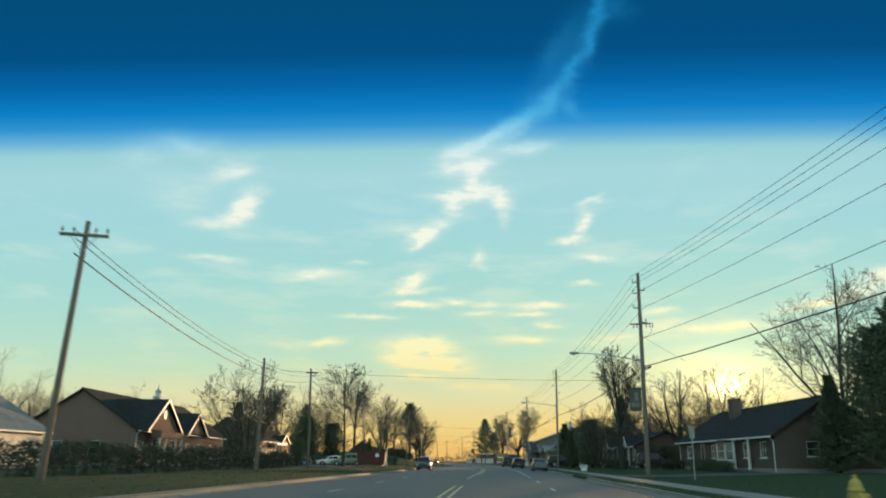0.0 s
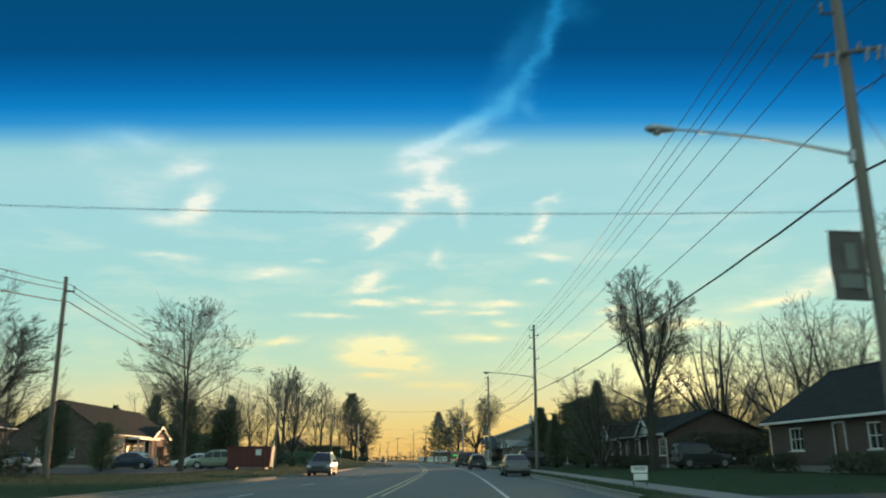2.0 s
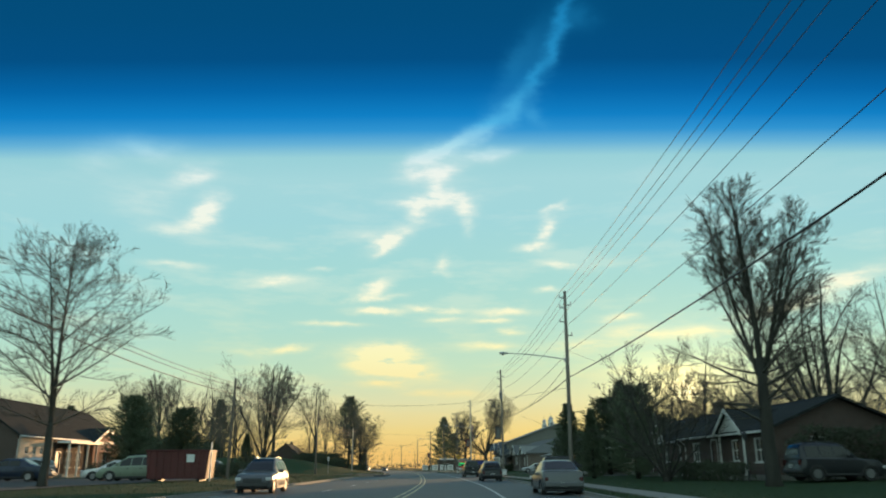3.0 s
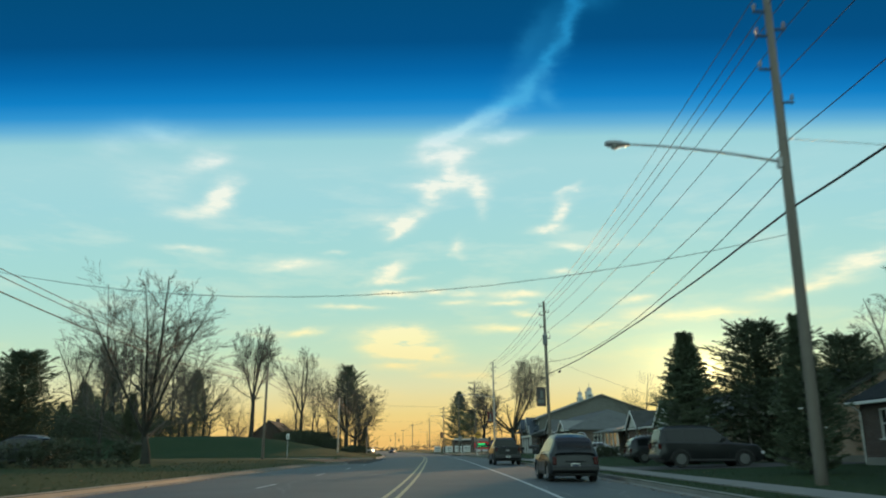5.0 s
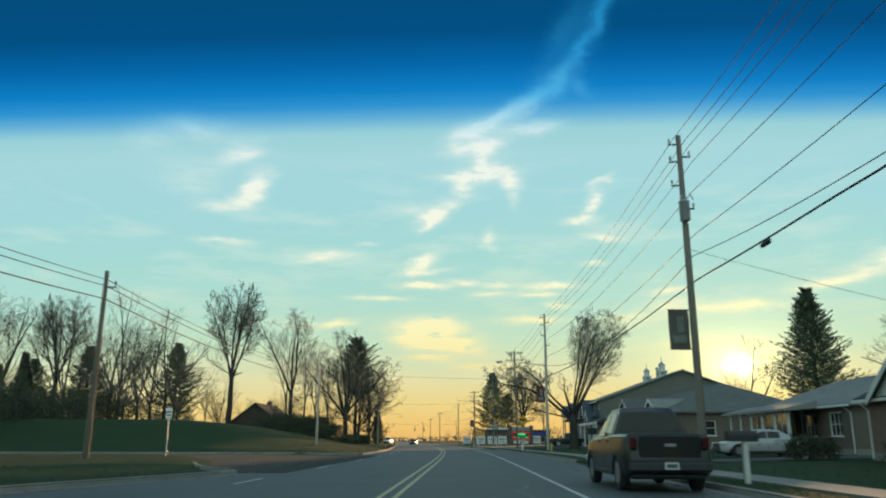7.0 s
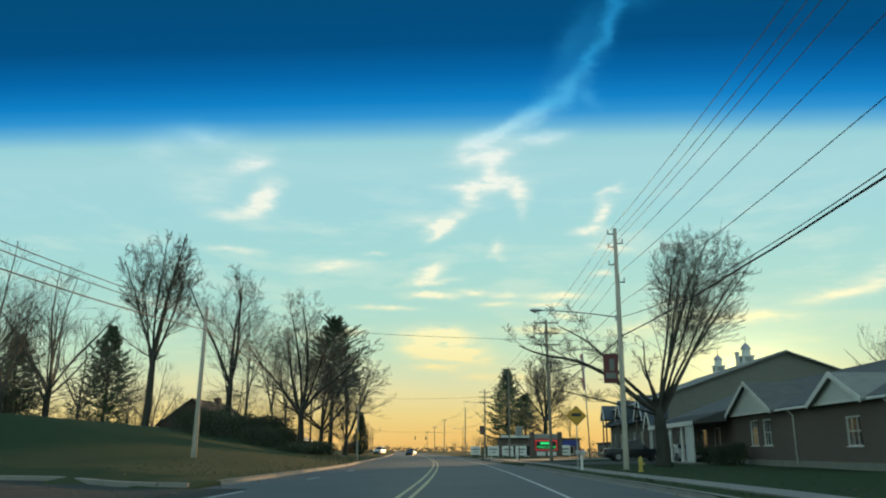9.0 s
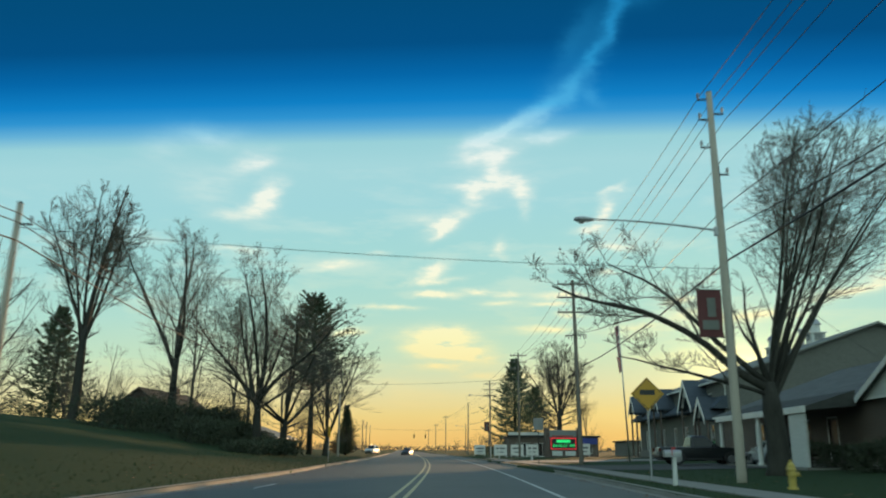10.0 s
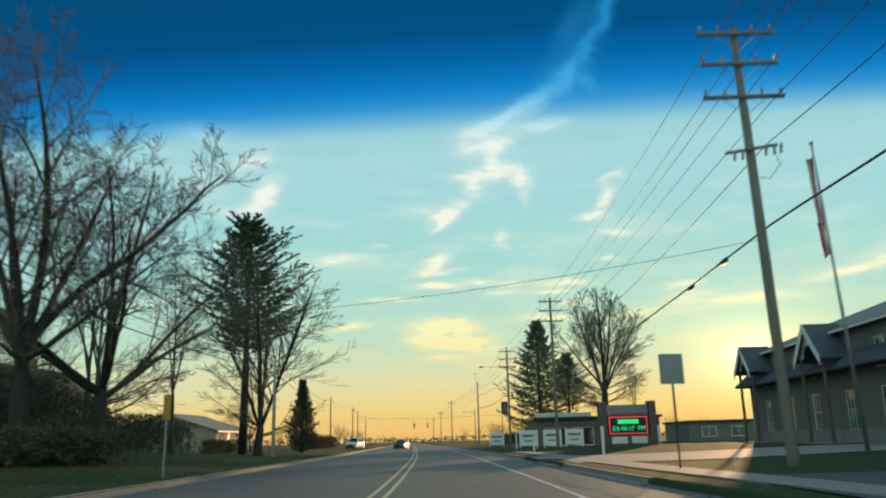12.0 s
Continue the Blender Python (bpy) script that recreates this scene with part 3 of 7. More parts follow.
def kerb(geo, at, side, y0, y1, step=2.4):
    """A kerb stone run: face towards the road, rounded top, slight batter."""
    ys = span(y0, y1, step)
    shape = [(0.30, -0.06), (0.30, 0.005), (0.015, 0.01), (0.0, 0.11), (-0.03, 0.145), (-0.15, 0.15), (-0.16, -0.06)]
    for a, b in zip(ys, ys[1:]):
        verts = [(mid(y) + at(y) - side * u, y, z) for y in (a + 0.006, b - 0.006) for u, z in shape]
        n = len(shape)
        geo.add(verts, [tuple(range(n)), tuple(range(n, 2 * n))[::-1]] + [(i, n + i, n + (i + 1) % n, (i + 1) % n) for i in range(n)])


def make_road():
    geo = Geo()
    ys = ROWS
    n = 13
    verts = []
    for y in ys:
        lk, rk = left_kerb(y), right_kerb(y)
        for k in range(n):
            u = lk + 0.004 + (rk - lk - 0.008) * k / (n - 1)
            verts.append((mid(y) + u, y, 0.05 * (1 - (u / 8.5) ** 2) - 0.02))
    geo.add(verts, [(r * n + k, r * n + k + 1, (r + 1) * n + k + 1, (r + 1) * n + k) for r in range(len(ys) - 1) for k in range(n - 1)])
    structure("road", geo, ASPHALT, "worn grey asphalt street with a gentle crown", "road", smooth=True)

    for u in (-0.16, 0.16):
        g = Geo()
        ribbon(g, u - 0.055, u + 0.055, -60, 37, 0.036)
        ribbon(g, u - 0.055, u + 0.055, 52 if u < 0 else 66, 700, 0.036)
        structure("trim", g, YELLOW, "worn double yellow centre line painted on asphalt", "road marking")
    g = Geo()
    ribbon(g, 3.98, 4.10, 64, 330, 0.026)
    structure("trim", g, WHITE_LINE, "thin worn white edge line beside the parking lane", "road marking")
    g = Geo()
    for y in range(-40, 60, 12):
        ribbon(g, 3.98, 4.1, y, y + 3, 0.026)
    structure("trim", g, WHITE_LINE, "broken white lane line on asphalt", "road marking")
    g = Geo()
    for y in range(-30, 230, 12):
        ribbon(g, -4.6, -4.5, y, y + 3, 0.022)
    structure("trim", g, WHITE_LINE, "faint broken white lane line on asphalt", "road marking")
    rng = random.Random(5)
    g = Geo()
    for _ in range(40):
        y, u = rng.uniform(0, 300), rng.uniform(-5, 6)
        pts = [(mid(y) + u, y)]
        for _ in range(rng.randint(5, 12)):
            pts.append((pts[-1][0] + rng.uniform(-0.35, 0.35), pts[-1][1] + rng.uniform(0.4, 1.6)))
        w = rng.uniform(0.02, 0.05)
        def crown(x, yy):
            return 0.05 * (1 - ((x - mid(yy)) / 8.5) ** 2) - 0.016
        g.add([(x + s * w, yy, crown(x + s * w, yy)) for x, yy in pts for s in (-1, 1)], [(2 * i, 2 * i + 1, 2 * i + 3, 2 * i + 2) for i in range(len(pts) - 1)])
    tagged(part("tar_seams", g, PATCH), "dark tar seams sealing cracks in the asphalt", "road", kind="stuff")

    for y0, y1, step in ((-90, 150, 2.4), (150, 168.75, 0.75), (205, 420, 2.4)):
        g = Geo()
        kerb(g, left_kerb, -1, y0, y1, step)
        structure("kerb", g, CONCRETE, "pale concrete kerb along the street", "kerb")
    for y0, y1 in ((-90, 53), (63, 137), (145, 177), (184, 242), (256, 268), (281, 420)):
        g = Geo()
        kerb(g, right_kerb, 1, y0, y1)
        structure("kerb", g, CONCRETE, "pale concrete kerb beside the parking lane", "kerb")

    # sidewalk slabs on the right
    g = Geo()
    y = -60.0
    while y < 300:
        a, b = y + 0.01, y + 1.49
        if not 268 < y < 280:
            z = 0.165 + 0.008 * math.sin(y * 12.7)
            off = 1.35
            verts = [(mid(q) + right_kerb(q) + off + u, q, zz) for q in (a, b) for u in (0.0, 1.35) for zz in (0.02, z)]
            g.add(verts, [(1, 3, 7, 5), (0, 4, 6, 2), (0, 1, 5, 4), (2, 6, 7, 3), (0, 2, 3, 1), (4, 5, 7, 6)])
        y += 1.5
    structure("pavement", g, CONCRETE, "narrow concrete sidewalk between strips of grass", "sidewalk")

    # drives and lots
    def drive(x0, x1, ya, yb, mat, label, zoff=0.03, skew=0.0, step=1.5):
        g = Geo()
        xs = span(x0, x1, step)
        us = span(ya, yb, step)
        verts = [(x, y + skew * (x - x0), max(ground_z(x, y + skew * (x - x0)), 0.0) + zoff) for x in xs for y in us]
        k = len(us)
        g.add(verts, [(i * k + j, (i + 1) * k + j, (i + 1) * k + j + 1, i * k + j + 1) for i in range(len(xs) - 1) for j in range(k - 1)])
        structure("pavement", g, mat, label, "driveway")

    drive(9.3, 34, 54, 62, LOT, "grey asphalt driveway crossing the sidewalk")
    drive(12.4, 27, 138, 144.5, LOT, "grey asphalt driveway beside a house")
    drive(12.5, 30, 178, 183.5, LOT, "grey asphalt driveway beside a house")
    drive(11.2, 26, 243, 256, LOT, "asphalt parking area in front of a brick building", skew=0.0)
    drive(8.2, 90, 268.5, 281, CONCRETE, "pale concrete side street catching low sun")
    drive(-52, -12.5, 92, 133, LOT, "asphalt parking lot behind a strip of lawn")
    g = Geo()
    xs = span(-75, -14, 3.0)[:-1] + span(-14, mid(185) + left_kerb(185) + 1.6, 0.7)
    verts = []
    for x in xs:
        for k in range(9):
            lo, hi = corner_near(x), corner_far(x)
            y = lo + (hi - lo) * k / 8
            verts.append((x, y, 0.014))
    g.add(verts, [(i * 9 + j, (i + 1) * 9 + j, (i + 1) * 9 + j + 1, i * 9 + j + 1) for i in range(len(xs) - 1) for j in range(8)])
    structure("road", g, SIDE_ASPHALT, "asphalt side street leaving between lawns", "road")
    shape = [(0.10, 0.0), (0.08, 0.15), (0.04, 0.17), (-0.12, 0.17), (-0.14, 0.0)]
    for edge, side in ((corner_near, 1), (corner_far, -1)):
        g = Geo()
        path = [(x, edge(x)) for x in span(-70, -14, 2.4)[:-1] + span(-14, -1.7, 0.9)]
        for (xa, ya), (xb, yb) in zip(path, path[1:]):
            d = Vector((xb - xa, yb - ya, 0)).normalized()
            out = Vector((-d.y, d.x, 0)) * side
            verts = []
            for x, y in ((xa + d.x * 0.006, ya + d.y * 0.006), (xb - d.x * 0.006, yb - d.y * 0.006)):
                verts += [(x + out.x * u, y + out.y * u, 0.0 + z) for u, z in shape]
            n = len(shape)
            g.add(verts, [tuple(range(n)), tuple(range(n, 2 * n))[::-1]] + [(i, n + i, n + (i + 1) % n, (i + 1) % n) for i in range(n)])
        structure("kerb", g, CONCRETE, "pale concrete kerb curving into the side street", "kerb")


make_ground()
make_road()


# ---- vegetation ----
def perp(d, rng):
    a = Vector((rng.gauss(0, 1), rng.gauss(0, 1), rng.gauss(0, 1)))
    return (a - d * a.dot(d)).normalized()


def room(p, d, shell):
    """How far one can go from p along d inside an upright egg (middle height, half height, radius, shift)."""
    cz, h, r, cx = shell
    p = Vector((p.x - cx, p.y, p.z))
    a = (d.x * d.x + d.y * d.y) / (r * r) + d.z * d.z / (h * h)
    b = (p.x * d.x + p.y * d.y) / (r * r) + (p.z - cz) * d.z / (h * h)
    c = (p.x * p.x + p.y * p.y) / (r * r) + (p.z - cz) ** 2 / (h * h) - 1
    q = b * b - a * c
    return max(0.0, (-b + math.sqrt(q)) / a) if q > 0 else 0.0


def grow(geo, rng, p, d, length, r, level, plan, lift, shell=None, limb=None):
    """One limb and, from it, its branches; plan: per level (segments, sides, children, length share, spread in degrees, wobble, first child)."""
    segs, sides, kids, share, angle, wobble, first = plan[level]
    if shell:
        space = room(p, d, shell) * (rng.uniform(0.9, 1.05) if level == 0 else rng.uniform(0.72, 1.2))
        if level > 0 and space < 0.25 * length:
            return
        kids = max(1, round(kids * min(1.0, space / length))) if kids else 0
        length = min(length, space + 0.15)
    if sides == 0:
        e = p + d * length
        w = perp(d, rng) * max(r, 0.008)
        geo.add([p - w, p + w, e], [(0, 1, 2)])
        return
    pts, radii = [p.copy()], [r]
    q, dd = p.copy(), d.copy()
    for i in range(segs):
        dd = (dd + perp(dd, rng) * wobble + Vector((0, 0, lift * (0.3 if level else 0)))).normalized()
        q = q + dd * (length / segs)
        pts.append(q.copy())
        radii.append(max(0.008, r * (1 - 0.8 * (i + 1) / segs)))
    (limb or geo).tube(pts, radii, sides + (2 if limb else 0), cap=False)
    if level + 1 >= len(plan):
        return
    for k in range(kids):
        s = first + (1 - first) * (k + rng.random()) / kids
        x = min(s * segs, segs - 0.001)
        i = int(x)
        base = pts[i].lerp(pts[i + 1], x - i)
        axis = (pts[i + 1] - pts[i]).normalized()
        th = radians(angle * rng.uniform(0.65, 1.25))
        child = (axis * math.cos(th) + perp(axis, rng) * math.sin(th)).normalized()
        if child.z < -0.25:
            child.z *= -0.4
        rr = radii[i] + (radii[i + 1] - radii[i]) * (x - i)
        grow(geo, rng, base, child, length * share * (1.2 - 0.62 * s) * rng.uniform(0.75, 1.2), max(0.009, rr * 0.52), level + 1, plan, lift, shell)


def bare_tree(seed, height, trunk_r, plan, lift=0.12, fork=0.4, stems=5, lean=20, low=None, limbs=(), thick=0.5, shell=None, bias=0.0, apart=True):
    """A leafless tree about `height` tall: returns an Empty with trunk and crown, at the origin."""
    rng = random.Random(seed)
    shell = (*shell, bias * 10) if shell else None
    trunk, crown, arms = Geo(), Geo(), []

    def arm():
        if apart:
            arms.append(Geo())
            return arms[-1]
        return None

    top = Vector((rng.uniform(-0.2, 0.2), rng.uniform(-0.2, 0.2), height * fork))
    pts = [Vector((0, 0, -0.25)), Vector((0, 0, 0.35)), top * 0.35 + Vector((0.06, 0, 0)), top * 0.7, top]
    radii = [trunk_r * 1.55, trunk_r * 1.12, trunk_r, trunk_r * 0.88, trunk_r * 0.6]
    trunk.tube(pts, radii, 10)
    for k in range(stems):
        a = 2 * math.pi * (k + rng.uniform(-0.3, 0.3)) / stems
        th = radians(lean * rng.uniform(0.5, 1.3)) * (0.35 if k == 0 else 1)
        d = Vector((math.cos(a) * math.sin(th) + bias, math.sin(a) * math.sin(th), math.cos(th))).normalized()
        start = pts[3].lerp(pts[4], rng.uniform(0.1, 0.95)) if fork > 0.15 else Vector((math.cos(a), math.sin(a), 0)) * trunk_r * 0.6 + Vector((0, 0, 0.1))
        if k == 0 and fork > 0.15:
            start = pts[4]
        grow(crown, rng, start, d, (height - start.z) * (1.0 if k == 0 else rng.uniform(0.72, 0.98)), trunk_r * (max(thick, 0.62 * ease(thick, 0.2, 0.4)) if k == 0 else thick), 0, plan, lift, shell, arm())
    for k in range(low or 0):
        s = rng.uniform(0.45, 0.9)
        a = rng.uniform(0, 6.28)
        d = Vector((math.cos(a), math.sin(a), rng.uniform(0.1, 0.5))).normalized()
        grow(crown, rng, top * s, d, height * rng.uniform(0.2, 0.34), trunk_r * 0.25, 1, plan, lift, shell)
    for s, d, length, r, own in limbs:
        grow(crown, rng, top * s, Vector(d).normalized(), length, r, 0, own, 0.03, None, arm())
    ob = thing("bare_tree", Matrix(), "leafless deciduous tree with dark twiggy crown", "tree")
    part("trunk", trunk, BARK, ob, smooth=True)
    for geo in arms:
        if geo.f:
            part("limb", geo, BARK, ob, smooth=True)
    part("crown", crown, TWIG, ob, "fine leafless twigs", smooth=True)
    return ob


END = (1, 0, 0, 0, 0, 0, 0)
FULL = [(8, 6, 9, 0.48, 42, 0.07, 0.16), (6, 4, 7, 0.50, 46, 0.09, 0.12), (4, 3, 6, 0.52, 44, 0.10, 0.1), (2, 3, 6, 0.62, 40, 0.10, 0.1), END]
FAN = [(9, 6, 10, 0.42, 32, 0.05, 0.15), (6, 4, 7, 0.50, 38, 0.08, 0.15), (4, 3, 6, 0.55, 38, 0.09, 0.1), (2, 3, 6, 0.64, 36, 0.09, 0.1), END]
LEADER = [(12, 7, 22, 0.62, 58, 0.03, 0.05), (8, 4, 9, 0.36, 40, 0.05, 0.12), (5, 3, 5, 0.50, 36, 0.07, 0.12), (2, 3, 5, 0.66, 34, 0.08, 0.1), END]
DENSE = [(9, 6, 10, 0.40, 30, 0.05, 0.10), (6, 4, 7, 0.48, 34, 0.07, 0.12), (4, 3, 6, 0.55, 34, 0.08, 0.1), (2, 3, 6, 0.66, 34, 0.08, 0.1), END]
VASE = [(10, 7, 8, 0.46, 30, 0.035, 0.12), (8, 4, 7, 0.42, 36, 0.05, 0.12), (5, 3, 5, 0.52, 34, 0.07, 0.1), (2, 3, 5, 0.66, 32, 0.08, 0.1), END]
SWEEP = [(10, 7, 14, 0.46, 46, 0.04, 0.14), (8, 4, 7, 0.40, 36, 0.06, 0.14), (5, 3, 5, 0.52, 34, 0.07, 0.1), (2, 3, 4, 0.66, 32, 0.08, 0.1), END]
OPEN = [(9, 6, 7, 0.50, 40, 0.09, 0.16), (7, 4, 6, 0.47, 44, 0.11, 0.15), (5, 3, 5, 0.50, 42, 0.11, 0.12), (2, 3, 5, 0.64, 38, 0.10, 0.1), END]
LIGHT = [(7, 5, 7, 0.48, 40, 0.08, 0.15), (4, 3, 7, 0.52, 42, 0.10, 0.15), (1, 3, 6, 0.62, 38, 0.10, 0.1), END]
FARPLAN = [(4, 4, 6, 0.5, 36, 0.1, 0.2), (3, 3, 7, 0.6, 38, 0.12, 0.2), (1, 0, 0, 0, 0, 0, 0)]
KNOB = [(10, 7, 8, 0.34, 44, 0.15, 0.3), (6, 4, 7, 0.50, 44, 0.16, 0.3), (4, 3, 6, 0.50, 42, 0.14, 0.2), (2, 3, 5, 0.64, 40, 0.10, 0.1), END]
PRUNED = [(7, 6, 7, 0.26, 48, 0.16, 0.35), (4, 4, 5, 0.6, 40, 0.18, 0.5), (3, 3, 6, 0.6, 40, 0.2, 0.3), END]


def spray(geo, rng, c, size, n, flat=0.5):
    """A tuft of needles or leaves: thin slips in all directions."""
    for _ in range(n):
        d = Vector((rng.gauss(0, 1), rng.gauss(0, 1), rng.gauss(0, flat))).normalized()
        w = perp(d, rng) * size * rng.uniform(0.12, 0.24)
        o = c + d * size * rng.uniform(0.0, 0.25)
        e = o + d * size * rng.uniform(0.6, 1.1)
        geo.add([o - w * 0.5, o + w * 0.5, e], [(0, 1, 2)])


def needle_fan(geo, rng, o, d, length, size, n, up=0.0):
    """A side branchlet: needle slips set along it, pointing forward and outward."""
    for i in range(n):
        p = o + d * length * (i + rng.random()) / n
        e = (d + perp(d, rng) * rng.uniform(0.3, 1.0) + Vector((0, 0, up))).normalized()
        w = perp(e, rng) * size * rng.uniform(0.10, 0.19)
        geo.add([p - w, p + w, p + e * size * rng.uniform(0.7, 1.25)], [(0, 1, 2)])


def conifer(seed, height, radius, name, label, boughs, size, profile, mat=NEEDLE, bare=0.05, rise=0.0, droop=0.15, trunk_r=0.2, whorl=0, inner=0.2, ragged=0.35, tuft=6, fans=9):
    """An evergreen: trunk, boughs that sag and lift at the tips, and branchlets of needles along them; profile gives the crown's width by height share."""
    rng = random.Random(seed)
    trunk, crown = Geo(), Geo()
    bend = Vector((rng.uniform(-0.15, 0.15), rng.uniform(-0.15, 0.15), 0))
    trunk.tube([(0, 0, -0.2), (0, 0, height * 0.3), bend + Vector((0, 0, height * 0.7)), (0, 0, height * 0.985)], [trunk_r * 1.3, trunk_r, trunk_r * 0.5, 0.02], 8)
    for k in range(boughs):
        s = bare + (1 - bare) * ((k + rng.random()) / boughs) ** 0.9
        if whorl:
            s = bare + (1 - bare) * (int((s - bare) / (1 - bare) * whorl) + rng.uniform(0.1, 0.5)) / whorl
        a = k * 2.399 + rng.uniform(-0.4, 0.4)
        lobe = 1 + ragged * noise.noise(Vector((math.cos(a) * 1.3, math.sin(a) * 1.3, s * 7 + seed)))
        reach = max(0.25, radius * profile(s) * lobe * rng.uniform(0.7, 1.12))
        o = Vector((0, 0, height * s))
        flat = Vector((math.cos(a), math.sin(a), 0))
        lift = rise + 0.9 * max(0.0, s - 0.7)
        pts = [o + flat * reach * f + Vector((0, 0, reach * (lift * f - droop * math.sin(math.pi * min(1.0, f * 1.1)) * 0.6))) for f in (0, 0.33, 0.66, 1.0)]
        crown.tube(pts, [0.02 + 0.012 * reach, 0.02 + 0.008 * reach, 0.018, 0.01], 3, cap=False)
        for j in range(fans):
            f = inner + (1 - inner) * (j + rng.random()) / fans
            x = min(f * 3, 2.999)
            p = pts[int(x)].lerp(pts[int(x) + 1], x - int(x))
            along = (pts[int(x) + 1] - pts[int(x)]).normalized()
            side = Vector((-flat.y, flat.x, 0)) * (1 if j % 2 else -1)
            d = (along * rng.uniform(0.5, 1.0) + side * rng.uniform(0.3, 1.0) + Vector((0, 0, rng.uniform(-0.25, 0.3)))).normalized()
            needle_fan(crown, rng, p, d, (0.18 + 0.26 * reach) * (1.15 - 0.6 * f) * rng.uniform(0.7, 1.2), size, tuft, rise * 0.4)
    needle_fan(crown, rng, Vector((0, 0, height * 0.93)), Vector((0, 0, 1)), height * 0.07, size * 0.8, 14)
    ob = thing(name, Matrix(), label, "tree")
    part("trunk", trunk, BARK, ob, smooth=True)
    part("crown", crown, mat, ob, "dark green needled boughs")
    return ob


def hedge(name, label, x, y, length, depth, height, turn, n, mat=HEDGE, seed=1, size=0.32):
    rng = random.Random(seed)
    leaves, stems = Geo(), Geo()
    for _ in range(n):
        u, v, w = rng.uniform(-0.5, 0.5), rng.uniform(-0.5, 0.5), rng.random() ** 0.7
        top = height * (0.82 + 0.25 * noise.noise(Vector((u * length * 0.6, seed, 0.3))))
        spray(leaves, rng, Vector((u * length, v * depth * (1 - 0.25 * w), 0.03 + w * top)), size, 7, 1.0)
    for _ in range(max(6, int(length * 2))):
        u, v = rng.uniform(-0.5, 0.5) * length, rng.uniform(-0.3, 0.3) * depth
        stems.tube([(u, v, -0.1), (u + rng.uniform(-0.1, 0.1), v, height * 0.45), (u + rng.uniform(-0.25, 0.25), v, height * 0.8)], [0.03, 0.02, 0.008], 3, cap=False)
    ob = thing(name, pose(x, y, ground_z(x, y), 0, 0, turn), label, "hedge" if length > 2.5 else "shrub")
    part("foliage", leaves, mat, ob)
    tagged(part("brushwood", stems, BARK, ob, "thin bare stems"), kind="stuff")
    return ob


used = {}


def plant(kind, x, y, scale=1.0, turn=None, tall=1.0, label="", group="", sink=0.0):
    """Stand a tree of that kind at x, y: the first one itself, the others as copies."""
    proto = PROTOS[kind]
    rng = random.Random(int(x * 37 + y * 91))
    m = pose(x, y, ground_z(x, y) - sink, 0, 0, rng.uniform(0, 360) if turn is None else turn)
    if used.get(kind):
        ob = copy_thing(proto, m)
    else:
        used[kind] = True
        ob = proto
        ob.matrix_basis = m
    ob.scale = (scale, scale, scale * tall)
    if label:
        tagged(ob, label)
    if group:
        tagged(ob, group=group)
    return ob


